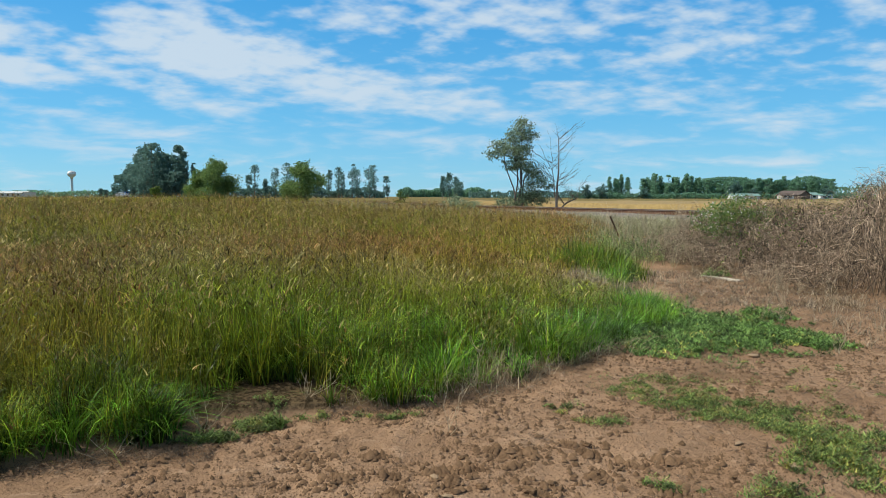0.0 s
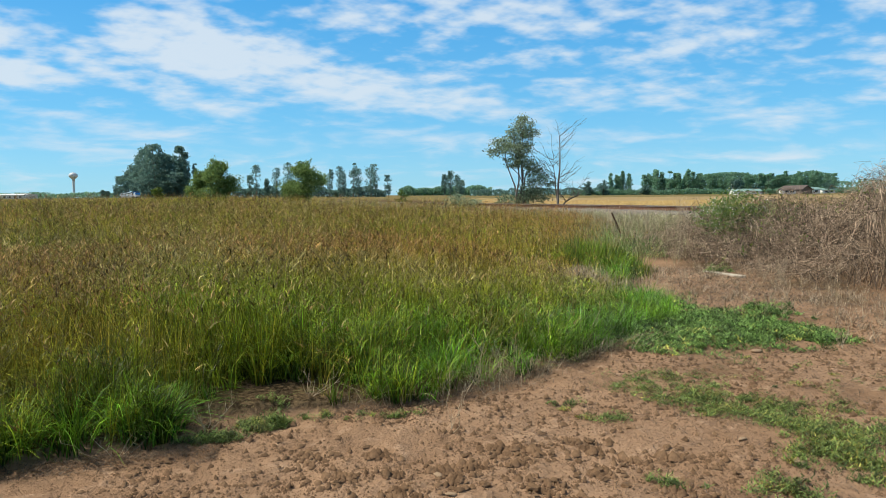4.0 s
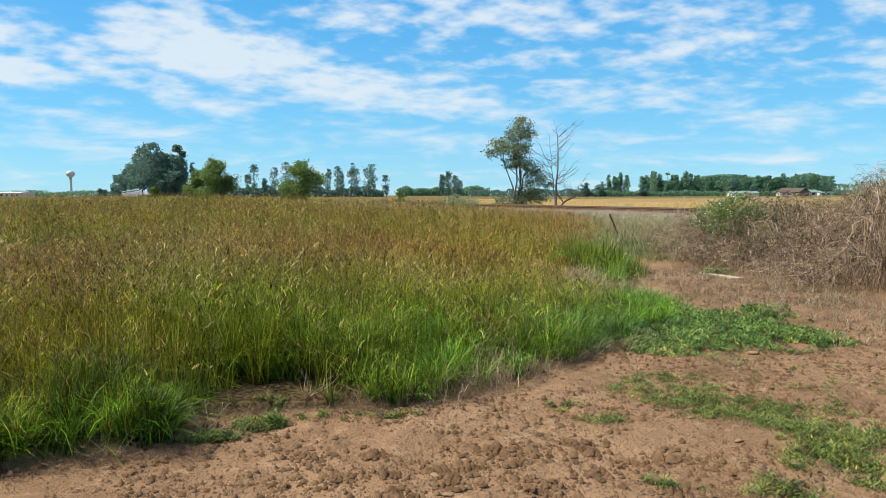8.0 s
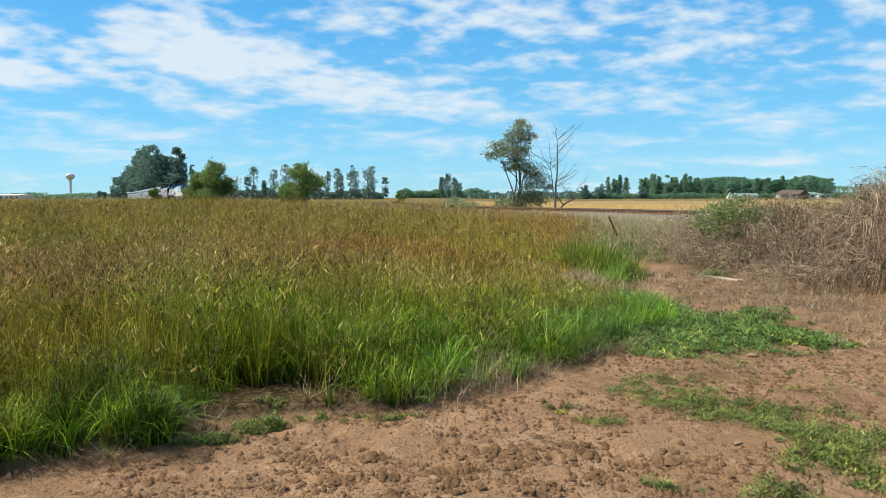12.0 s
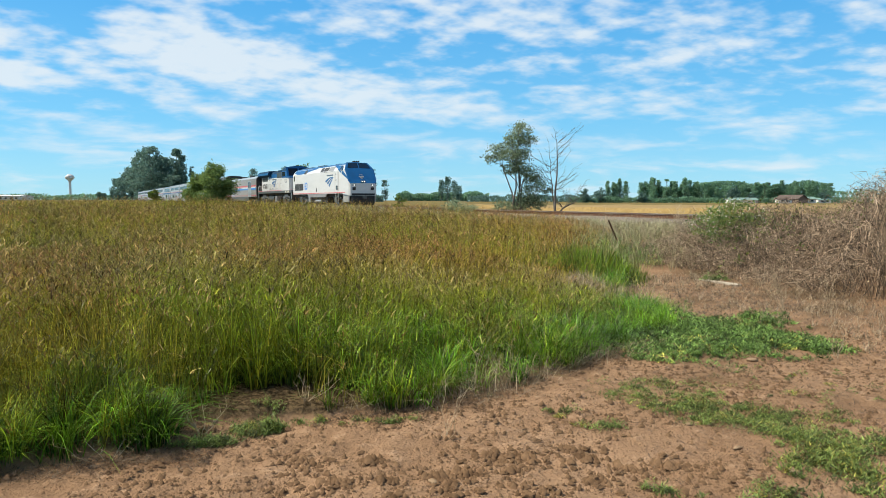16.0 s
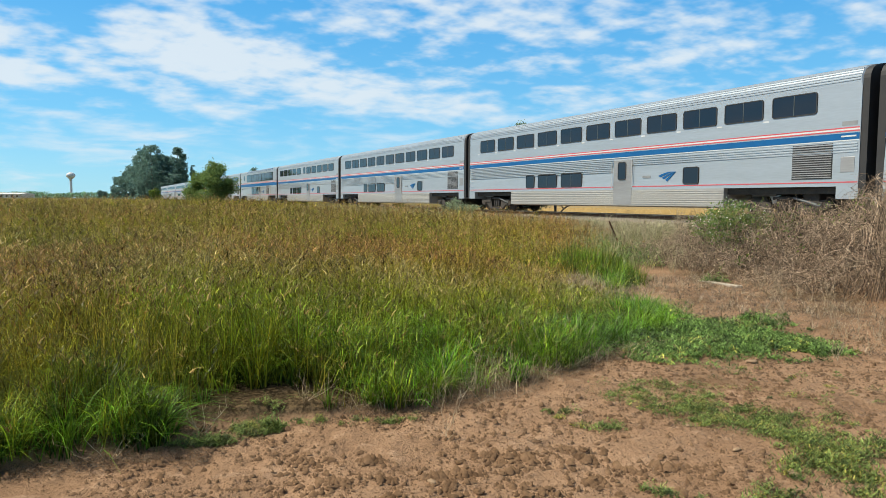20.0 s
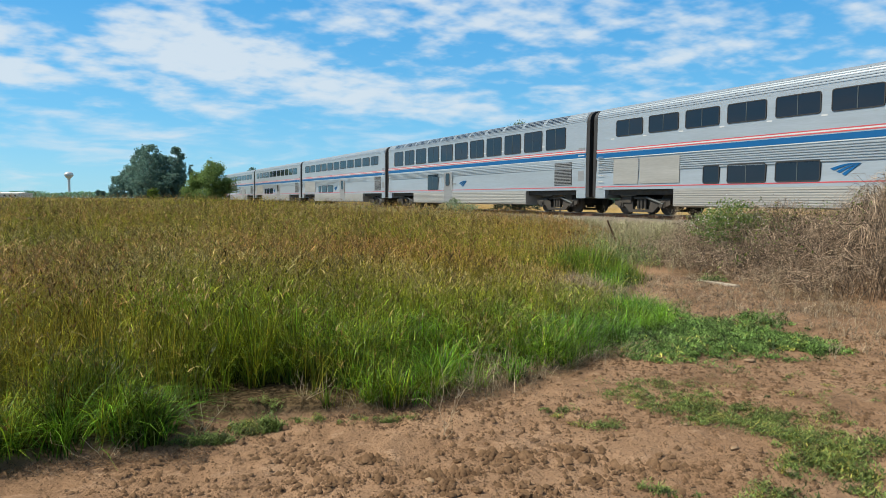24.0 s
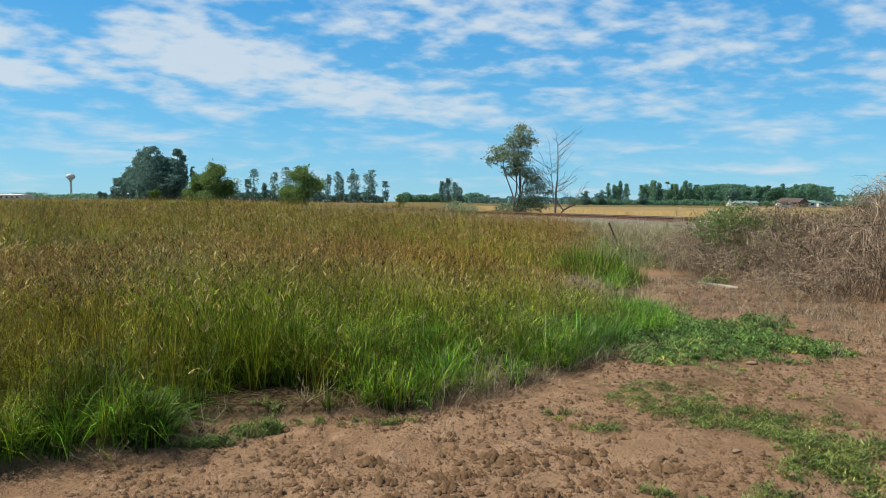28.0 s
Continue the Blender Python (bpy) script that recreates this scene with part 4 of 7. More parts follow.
def tree(name, x, y, blobs, trunk, leaf, count, mat, label, category="tree", lean=0.0, radius=None, z=None, sink=0.1, twigs=3, group="", stems=()):
    """A tapered trunk, limbs that reach into the masses of the crown, and many small leaves. blobs: (dx, dy, z, rx, rz) of each mass."""
    z0 = float(ground_z(x, y)) - sink if z is None else z
    thing = tagged(empty(name, x, y, z0), label, category, group=group)
    radius = radius or 0.035 * trunk
    top = np.array([lean * trunk, 0, trunk])
    stem = limb((0, 0, 0), top, wob=0.025)
    v, t = tubes([stem], [np.linspace(radius, radius * 0.35, 6)], 8)
    tri_mesh("trunk", v, t, bark_mat, thing)
    paths, rad = [], []
    for tip in stems:
        v, t = tubes([limb((0, 0, 0.02), tip, wob=0.03)], [np.linspace(radius * 0.8, radius * 0.25, 6)], 6)
        tri_mesh("trunk", v, t, bark_mat, thing)
    for bx, by, bz, rx, rz in blobs:
        f = np.clip(0.35 + 0.5 * rng.random(), 0, 1) if bz > trunk * 0.5 else 0.15
        start = stem[int(f * 5)]
        main = limb(start, (bx, by, bz), 0.08)
        paths.append(main), rad.append(np.linspace(radius * 0.4, radius * 0.12, 6))
        for _ in range(twigs):
            tip = np.array((bx, by, bz)) + rng.normal(size=3) * np.array((rx, rx, rz)) * 0.55
            paths.append(limb(main[rng.integers(2, 5)], tip, 0.05)), rad.append(np.linspace(radius * 0.16, radius * 0.04, 6))
    v, t = tubes(paths, rad, 5)
    tagged(tri_mesh("branchwork", v, t, bark_mat, thing), kind="stuff")
    vol = np.array([b[3] ** 2 * b[4] for b in blobs])
    share = np.maximum((count * vol ** 0.75 / (vol ** 0.75).sum()).astype(int), 6)
    cs = []
    for (bx, by, bz, rx, rz), c in zip(blobs, share):
        # leaves gather in clumps on the twigs of each mass
        clumps = max(6, int(c / 16))
        d = rng.normal(size=(clumps, 3))
        d /= np.linalg.norm(d, axis=1, keepdims=True)
        cc = np.array((bx, by, bz)) + d * (0.45 + 0.6 * rng.random((clumps, 1))) * np.array((rx, rx, rz))
        who = rng.integers(0, clumps, c)
        cs.append(cc[who] + rng.normal(size=(c, 3)) * np.array((rx, rx, rz)) * 0.20)
    c = np.concatenate(cs)
    c = c[c[:, 2] > 0.05]
    v, t = leaf_tris(c, leaf * (0.6 + 0.8 * rng.random(len(c))))
    # leaf colour: paler towards the crown's top, half at random
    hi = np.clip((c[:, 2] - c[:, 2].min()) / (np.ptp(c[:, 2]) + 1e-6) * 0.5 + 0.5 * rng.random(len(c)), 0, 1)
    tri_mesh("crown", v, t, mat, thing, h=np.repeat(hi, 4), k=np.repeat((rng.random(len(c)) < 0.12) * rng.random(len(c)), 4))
    return thing


def poplar(name, x, y, height, width, count, mat, label, bare=0.15, leaf=0.8, point=0.0):
    """A tall narrow tree: a trunk, short rising limbs and ragged, feathery foliage with gaps."""
    count, leaf = int(count * 1.7), leaf * 0.70
    z0 = float(ground_z(x, y)) - 0.1
    thing = tagged(empty(name, x, y, z0), label, "tree")
    seed = int(rng.integers(100, 900))
    sway = 0.03 * height * rng.normal()
    stem = limb((0, 0, 0), (sway, 0, height * 0.93), wob=0.012)
    v, t = tubes([stem], [np.linspace(0.016 * height, 0.004 * height, 6)], 7)
    tri_mesh("trunk", v, t, bark_mat, thing)
    paths = []
    for i in range(9):
        f = bare + (0.9 - bare) * rng.random()
        a, r = rng.random() * 6.28, width * 0.45 * (1.05 - 0.6 * f)
        s = np.array((sway * f, 0, height * f * 0.9))
        paths.append(limb(s, s + np.array((r * math.cos(a), r * math.sin(a), 0.10 * height)), 0))
    v, t = tubes(paths, [np.linspace(0.006 * height, 0.002 * height, 6)] * 9, 4)
    tagged(tri_mesh("branchwork", v, t, bark_mat, thing), kind="stuff")
    f = bare + (1 - bare) * rng.random(count * 2) ** 0.9
    a = rng.random(count * 2) * 2 * np.pi
    swell = 0.55 + 0.8 * vnoise(a * 0.8, f * height, max(1.0, height / 7), seed)
    prof = np.sin(np.pi * np.clip(0.16 + 0.80 * (1 - (f - bare) / (1 - bare)), 0, 1)) ** 0.7
    prof = prof * (1 - point) + point * (1.1 - (f - bare) / (1 - bare)) * (0.8 + 0.3 * np.sin(f * 40))
    r = 0.5 * width * prof * swell * np.sqrt(rng.random(count * 2)) + 0.12 * width * rng.normal(size=count * 2) * 0.5
    c = np.stack([r * np.cos(a) + sway * f, r * np.sin(a), height * f * (0.97 + 0.04 * rng.random(count * 2))], -1)
    gap = vnoise(c[:, 0] + c[:, 1], c[:, 2], max(0.9, height / 11), seed + 1)
    c = c[gap > 0.36][:count]
    v, t = leaf_tris(c, leaf * (0.5 + 0.9 * rng.random(len(c))))
    # higher leaves take more of the paler colour, with random spread
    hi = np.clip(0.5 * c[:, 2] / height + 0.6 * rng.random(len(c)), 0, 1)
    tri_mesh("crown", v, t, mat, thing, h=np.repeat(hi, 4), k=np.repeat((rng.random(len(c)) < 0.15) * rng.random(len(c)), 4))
    return thing


def round_tree(name, x, y, height, width, count, leaf, mat, label, low=0.12, masses=12, category="tree"):
    count, leaf = int(count * 1.6), leaf * 0.75
    blobs = []
    for i in range(masses):
        f = (i + 0.5) / masses
        zz = height * (low + (0.93 - low) * f)
        span = width * 0.5 * math.sqrt(max(0.05, 1 - (2 * f - 0.75) ** 2 / 1.65))
        a = rng.random() * 2 * math.pi
        r = span * 0.62 * math.sqrt(rng.random())
        blobs.append((r * math.cos(a), r * math.sin(a), zz, span * (0.42 + 0.2 * rng.random()), height * (0.11 + 0.06 * rng.random())))
    return tree(name, x, y, blobs, height * 0.6, leaf, count, mat, label, category)


def near_trees():
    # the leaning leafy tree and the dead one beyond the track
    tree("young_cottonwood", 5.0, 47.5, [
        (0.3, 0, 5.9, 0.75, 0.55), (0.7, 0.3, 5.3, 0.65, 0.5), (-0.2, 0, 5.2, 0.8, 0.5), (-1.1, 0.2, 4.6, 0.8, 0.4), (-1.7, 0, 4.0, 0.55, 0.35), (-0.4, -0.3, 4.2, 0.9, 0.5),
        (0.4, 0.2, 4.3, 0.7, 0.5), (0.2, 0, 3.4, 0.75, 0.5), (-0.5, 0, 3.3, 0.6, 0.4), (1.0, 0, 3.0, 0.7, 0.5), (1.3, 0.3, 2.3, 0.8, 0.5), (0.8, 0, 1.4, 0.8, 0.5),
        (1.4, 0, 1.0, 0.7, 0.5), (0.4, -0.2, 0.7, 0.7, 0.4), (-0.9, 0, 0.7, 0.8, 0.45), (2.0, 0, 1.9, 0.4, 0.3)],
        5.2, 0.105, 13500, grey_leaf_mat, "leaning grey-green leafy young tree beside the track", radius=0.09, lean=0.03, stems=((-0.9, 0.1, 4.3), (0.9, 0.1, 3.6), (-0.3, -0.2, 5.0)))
    z0 = float(ground_z(7.4, 46.0)) - 0.1
    bare = tagged(empty("bare_tree", 7.4, 46.0, z0), "bare grey tree with forked leafless branches", "tree")
    fork = [limb((0, 0, 0), (0.10, 0, 4.9), wob=0.012), limb((0.05, 0, 0.1), (1.35, 0, 1.0), 0.12, wob=0.02), limb((0, 0, 0.2), (-0.30, 0.2, 3.4), 0.0, wob=0.015)]
    for f, r0 in zip(fork, (0.09, 0.07, 0.055)):
        v, t = tubes([f], [np.linspace(r0, r0 * 0.2, 6)], 7)
        tri_mesh("trunk", v, t, bark_mat, bare)
    rest = []
    for f in fork:
        for i in range(13):
            s = f[2 + (i % 4)] + 0.5 * rng.random() * (f[min(5, 3 + (i % 4))] - f[2 + (i % 4)])
            a, ln = rng.random() * 6.28, 0.6 + 1.0 * rng.random()
            p = limb(s, s + np.array((math.cos(a) * ln, 0.7 * math.sin(a) * ln, ln * (0.35 + 0.75 * rng.random()))), -0.05, wob=0.018)
            v, t = tubes([p], [np.linspace(0.018, 0.006, 6)], 5)
            tri_mesh("branch", v, t, bark_mat, bare)
            for _ in range(7):
                s2, b = p[rng.integers(1, 6)], a + 0.7 * rng.normal()
                l2 = 0.25 + 0.45 * rng.random()
                rest.append(limb(s2, s2 + np.array((math.cos(b) * l2, 0.7 * math.sin(b) * l2, l2 * (0.1 + 0.8 * rng.random()))), -0.03, wob=0.03))
    v, t = tubes(rest, [np.linspace(0.008, 0.004, 6)] * len(rest), 3)
    tagged(tri_mesh("twig_growth", v, t, bark_mat, bare), kind="stuff")
    # shrubs of the field and the bank
    round_tree("bank_shrub", 0.8, 38.5, 1.25, 3.4, 2600, 0.09, grey_leaf_mat, "pale green shrub on the bank before the track", low=0.1, category="shrub")
    round_tree("bank_shrub", -3.9, 62, 1.5, 1.4, 500, 0.14, leaf_mat, "small dark green shrub in the field", low=0.1, category="shrub")
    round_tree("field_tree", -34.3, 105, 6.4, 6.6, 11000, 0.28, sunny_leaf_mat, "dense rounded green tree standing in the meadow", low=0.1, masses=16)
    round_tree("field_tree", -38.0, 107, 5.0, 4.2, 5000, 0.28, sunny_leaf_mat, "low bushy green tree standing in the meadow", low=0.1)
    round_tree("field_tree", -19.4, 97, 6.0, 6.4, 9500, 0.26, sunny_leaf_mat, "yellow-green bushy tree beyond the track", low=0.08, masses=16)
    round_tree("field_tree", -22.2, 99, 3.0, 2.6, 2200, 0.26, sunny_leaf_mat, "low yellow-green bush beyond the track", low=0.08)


near_trees()


def far_trees():
    k = 330 / 1229.0
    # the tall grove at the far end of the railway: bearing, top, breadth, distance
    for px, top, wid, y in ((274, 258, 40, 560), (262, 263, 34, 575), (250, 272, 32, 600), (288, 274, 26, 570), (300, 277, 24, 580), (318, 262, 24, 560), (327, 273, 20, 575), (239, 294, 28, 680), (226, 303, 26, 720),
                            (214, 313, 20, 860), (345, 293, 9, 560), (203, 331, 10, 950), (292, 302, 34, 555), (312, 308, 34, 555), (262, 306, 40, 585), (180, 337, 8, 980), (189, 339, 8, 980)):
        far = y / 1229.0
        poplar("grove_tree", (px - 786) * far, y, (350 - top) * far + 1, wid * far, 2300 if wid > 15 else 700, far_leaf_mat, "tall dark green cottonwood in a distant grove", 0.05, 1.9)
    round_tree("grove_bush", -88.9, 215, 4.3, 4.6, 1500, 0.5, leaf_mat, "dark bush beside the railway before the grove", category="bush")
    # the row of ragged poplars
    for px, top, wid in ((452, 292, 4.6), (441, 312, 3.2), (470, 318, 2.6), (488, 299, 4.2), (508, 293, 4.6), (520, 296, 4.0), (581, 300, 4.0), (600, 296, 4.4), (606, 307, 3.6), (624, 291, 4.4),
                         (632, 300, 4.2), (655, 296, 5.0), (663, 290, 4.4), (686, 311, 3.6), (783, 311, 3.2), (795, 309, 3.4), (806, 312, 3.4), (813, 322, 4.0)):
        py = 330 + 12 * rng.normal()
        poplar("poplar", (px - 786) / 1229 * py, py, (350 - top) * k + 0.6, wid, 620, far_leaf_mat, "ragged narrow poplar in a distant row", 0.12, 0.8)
    # the woods right of the railway
    kw = 450 / 1229.0
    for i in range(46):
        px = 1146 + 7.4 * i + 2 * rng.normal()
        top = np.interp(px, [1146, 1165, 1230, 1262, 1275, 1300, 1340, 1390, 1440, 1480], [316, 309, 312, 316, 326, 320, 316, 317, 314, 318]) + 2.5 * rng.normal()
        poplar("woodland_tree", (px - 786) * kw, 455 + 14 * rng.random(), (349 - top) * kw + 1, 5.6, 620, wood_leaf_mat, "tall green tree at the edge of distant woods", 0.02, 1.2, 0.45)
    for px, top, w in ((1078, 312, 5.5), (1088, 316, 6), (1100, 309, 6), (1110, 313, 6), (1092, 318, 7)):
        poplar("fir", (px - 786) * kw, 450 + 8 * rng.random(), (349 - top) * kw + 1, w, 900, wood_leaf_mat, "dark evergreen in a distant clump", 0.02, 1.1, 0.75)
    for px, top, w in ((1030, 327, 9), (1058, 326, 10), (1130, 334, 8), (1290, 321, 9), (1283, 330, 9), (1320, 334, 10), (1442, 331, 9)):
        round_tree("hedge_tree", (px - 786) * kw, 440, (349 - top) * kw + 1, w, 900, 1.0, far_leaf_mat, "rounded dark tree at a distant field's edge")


far_trees()


def hedge(name, x0, x1, y, height, depth, count, leaf, mat, label):
    """A long far wood or hedge: leaves in an uneven bank."""
    x = x0 + (x1 - x0) * rng.random(count)
    top = height * (0.55 + 0.6 * vnoise(x, x * 0, max(4.0, height * 0.8), 41))
    z = top * rng.random(count) ** 0.7
    c = np.stack([x, y + depth * rng.random(count), z + ground_z(x, y + 0 * x)], -1)
    v, t = leaf_tris(c, leaf * (0.6 + 0.8 * rng.random(count)))
    ob = tri_mesh(name, v, t, mat, h=np.repeat(rng.random(count), 4), k=np.repeat(rng.random(count) * 0.3, 4))
    return tagged(ob, label, "woods", kind="stuff")


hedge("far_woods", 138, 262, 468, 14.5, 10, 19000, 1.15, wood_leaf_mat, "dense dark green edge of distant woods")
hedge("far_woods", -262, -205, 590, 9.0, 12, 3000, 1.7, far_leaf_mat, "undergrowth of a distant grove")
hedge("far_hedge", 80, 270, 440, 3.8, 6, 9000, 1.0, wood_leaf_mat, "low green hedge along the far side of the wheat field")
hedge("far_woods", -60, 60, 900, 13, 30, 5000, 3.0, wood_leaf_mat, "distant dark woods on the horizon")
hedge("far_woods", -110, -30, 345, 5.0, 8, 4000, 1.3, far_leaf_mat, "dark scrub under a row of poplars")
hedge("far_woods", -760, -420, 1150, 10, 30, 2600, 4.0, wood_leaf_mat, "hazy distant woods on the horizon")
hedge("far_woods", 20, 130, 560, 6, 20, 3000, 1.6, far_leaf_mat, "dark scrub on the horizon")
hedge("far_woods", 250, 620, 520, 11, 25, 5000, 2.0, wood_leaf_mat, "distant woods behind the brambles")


# ---------------------------------------------------------------- brambles
def bramble_height(x, y):
    """The height of the dead thicket, nought outside it."""
    front = np.interp(y, [8.0, 9.3, 10.3, 10.9, 12.0, 13.9, 15, 18, 24], [7.2, 6.8, 6.65, 6.35, 5.95, 5.45, 5.1, 5.3, 7.0])
    d = x - front
    return np.clip(0.22 + 0.92 * step(-0.1, 1.9, d) + 0.80 * step(0.55, 0.70, x / y) + 0.40 * (vnoise(x, y, 1.1, 51) - 0.5), 0.1, 2.2) * (d > -0.2) * step(21, 16, y) * step(7.2, 9.0, y + 0.2 * x)


def build_brambles():
    thing = tagged(empty("bramble_thicket"), "tangled thicket of dead brown bramble canes", "brambles", kind="stuff")
    n = 15500
    x, y = 4.6 + 9.5 * rng.random(n), 8.0 + 12.0 * rng.random(n)
    hgt = bramble_height(x, y)
    keep = hgt > 0.15
    x, y, hgt = x[keep], y[keep], hgt[keep]
    n = len(x)
    t = np.linspace(0, 1, 7)[None]
    turn, span = rng.random(n) * 6.28, 0.22 + 0.75 * rng.random(n)
    peak = hgt * (0.55 + 0.6 * rng.random(n))
    px = x[:, None] + np.cos(turn)[:, None] * span[:, None] * t + 0.06 * rng.normal(size=(n, 7))
    py = y[:, None] + np.sin(turn)[:, None] * span[:, None] * t + 0.06 * rng.normal(size=(n, 7))
    arch = np.sin(np.pi * t ** 0.7 * (0.62 + 0.38 * rng.random((n, 1))))
    pz = ground_z(x, y)[:, None] + peak[:, None] * arch + 0.045 * rng.normal(size=(n, 7))
    r = (0.0024 + 0.0046 * rng.random(n) ** 3)[:, None] * (1.1 - 0.6 * t)
    v, tr = tubes(np.stack([px, py, pz], -1), r, 3)
    tri_mesh("cane_tangle", v, tr, cane_mat, thing, h=np.tile(rng.random(n)[:, None], (1, 21)), k=np.tile(rng.random(n)[:, None] ** 1.2, (1, 21)))
    # thin side shoots
    m = 17000
    who, at = rng.integers(0, n, m), rng.integers(1, 6, m)
    s = np.stack([px[who, at], py[who, at], pz[who, at]], -1)
    e = s + rng.normal(size=(m, 3)) * np.array((0.16, 0.16, 0.12)) + np.array((0, 0, -0.03))
    mid = (s + e) / 2 + 0.03 * rng.normal(size=(m, 3))
    v, tr = tubes(np.stack([s, mid, e], 1), np.tile(np.array([0.0036, 0.0028, 0.0012]), (m, 1)), 3)
    tri_mesh("side_growth", v, tr, cane_mat, thing, h=np.repeat(rng.random(m), 9), k=np.repeat(rng.random(m) ** 2, 9))
    c = s[:17000] + 0.06 * rng.normal(size=(17000, 3))
    v, tr = leaf_tris(c, 0.018 + 0.03 * rng.random(len(c)))
    tri_mesh("withered_foliage", v, tr, straw_mat, thing, h=np.repeat(rng.random(len(c)) * 0.5, 4), k=np.repeat(rng.random(len(c)), 4))
    # a few leafy live shoots that stand out of the top
    cs, stems = [], []
    for i in range(34):
        sx, sy = (7.6 + 3.4 * rng.random(), 12.0 + 4 * rng.random()) if i < 22 else (5.6 + 2.5 * rng.random(), 11.5 + 4 * rng.random())
        hh = float(bramble_height(np.array(sx), np.array(sy)))
        z0 = float(ground_z(sx, sy)) + 0.6 * hh
        a = rng.random() * 6.28
        p = limb((sx, sy, z0), (sx + 0.5 * math.cos(a), sy + 0.5 * math.sin(a), z0 + 0.42 * hh + 0.22 * rng.random()), 0.25)
        stems.append(p)
        for _ in range(16):
            cs.append(p[rng.integers(2, 6)] + 0.06 * rng.normal(size=3))
    v, tr = tubes(stems, np.tile(np.linspace(0.006, 0.003, 6), (len(stems), 1)), 3)
    tri_mesh("live_growth", v, tr, cane_mat, thing, h=np.zeros(len(v)), k=np.zeros(len(v)))
    c = np.array(cs)
    v, tr = leaf_tris(c, 0.03 + 0.03 * rng.random(len(c)))
    tri_mesh("shoot_foliage", v, tr, leaf_mat, thing, h=np.repeat(rng.random(len(c)), 4), k=np.repeat(rng.random(len(c)) * 0.3, 4))
    # the live, flowering clump
    live = tagged(empty("bramble_bush", 6.3, 15.2, float(ground_z(6.3, 15.2))), "green leafy bramble bush with white blossom", "bush")
    cs = []
    for bx, by, bz, rx, rz, cnt in ((0, 0, 1.15, 0.55, 0.30, 2200), (-0.5, -0.1, 0.85, 0.5, 0.35, 1500), (0.55, 0.1, 0.95, 0.5, 0.30, 1300), (0.1, -0.2, 0.6, 0.7, 0.4, 1400), (1.2, 0.3, 0.95, 0.45, 0.2, 400)):
        d = rng.normal(size=(cnt, 3))
        d /= np.linalg.norm(d, axis=1, keepdims=True)
        cs.append(np.array((bx, by, bz)) + d * (rng.random((cnt, 1)) ** 0.4) * np.array((rx, rx, rz)) + 0.05 * rng.normal(size=(cnt, 3)))
    c = np.concatenate(cs)
    c = c[vnoise(c[:, 0] * 3 + c[:, 1], c[:, 2] * 3, 0.35, 52) > 0.33]
    v, tr = leaf_tris(c, 0.028 + 0.030 * rng.random(len(c)))
    tri_mesh("foliage", v, tr, sunny_leaf_mat, live, h=np.repeat(rng.random(len(c)), 4), k=np.repeat((rng.random(len(c)) < 0.35) * rng.random(len(c)), 4))
    f = c[(c[:, 2] > 0.45)][::16] + 0.03
    v, tr = leaf_tris(np.repeat(f, 3, 0) + 0.02 * rng.normal(size=(len(f) * 3, 3)), np.full(len(f) * 3, 0.026))
    tri_mesh("blossom", v, tr, petal_mat, live, h=np.repeat(rng.random(len(f) * 3), 4), k=np.repeat(rng.random(len(f) * 3), 4))
    stems = []
    for i in range(26):
        a = rng.random() * 6.28
        stems.append(limb((0.4 * math.cos(a), 0.3 * math.sin(a), 0), (0.9 * math.cos(a), 0.6 * math.sin(a), 0.7 + 0.7 * rng.random()), 0.15))
    v, tr = tubes(stems, np.tile(np.linspace(0.008, 0.003, 6), (26, 1)), 4)
    tri_mesh("stem_growth", v, tr, cane_mat, live, h=np.zeros(len(v)), k=np.zeros(len(v)))


build_brambles()


def dead_weed(x, y, height, stems, spread, label, thick=0.0022, name="dead_weed"):
    """A dry plant: thin branching stalks from one root."""
    thing = tagged(empty(name, x, y, float(ground_z(x, y)) - 0.02), label, "weed", group="dead weeds")
    for i in range(stems):
        a, out = rng.random() * 6.28, spread * (0.3 + 0.7 * rng.random())
        p = limb((0, 0, 0), (out * math.cos(a), out * math.sin(a), height * (0.6 + 0.5 * rng.random())), -0.05, wob=0.03)
        paths, rad = [p], [np.linspace(thick, thick * 0.45, 6)]
        for _ in range(7):
            s = p[rng.integers(1, 6)]
            e = s + rng.normal(size=3) * 0.10 * height + np.array((0, 0, 0.14 * height))
            paths.append(limb(s, e, -0.03)), rad.append(np.linspace(thick * 0.5, thick * 0.3, 6))
        v, tr = tubes(paths, rad, 4)
        tagged(tri_mesh("stalk", v, tr, straw_mat, thing, h=np.full(len(v), rng.random()), k=np.full(len(v), 0.3 * rng.random())), kind="stuff")


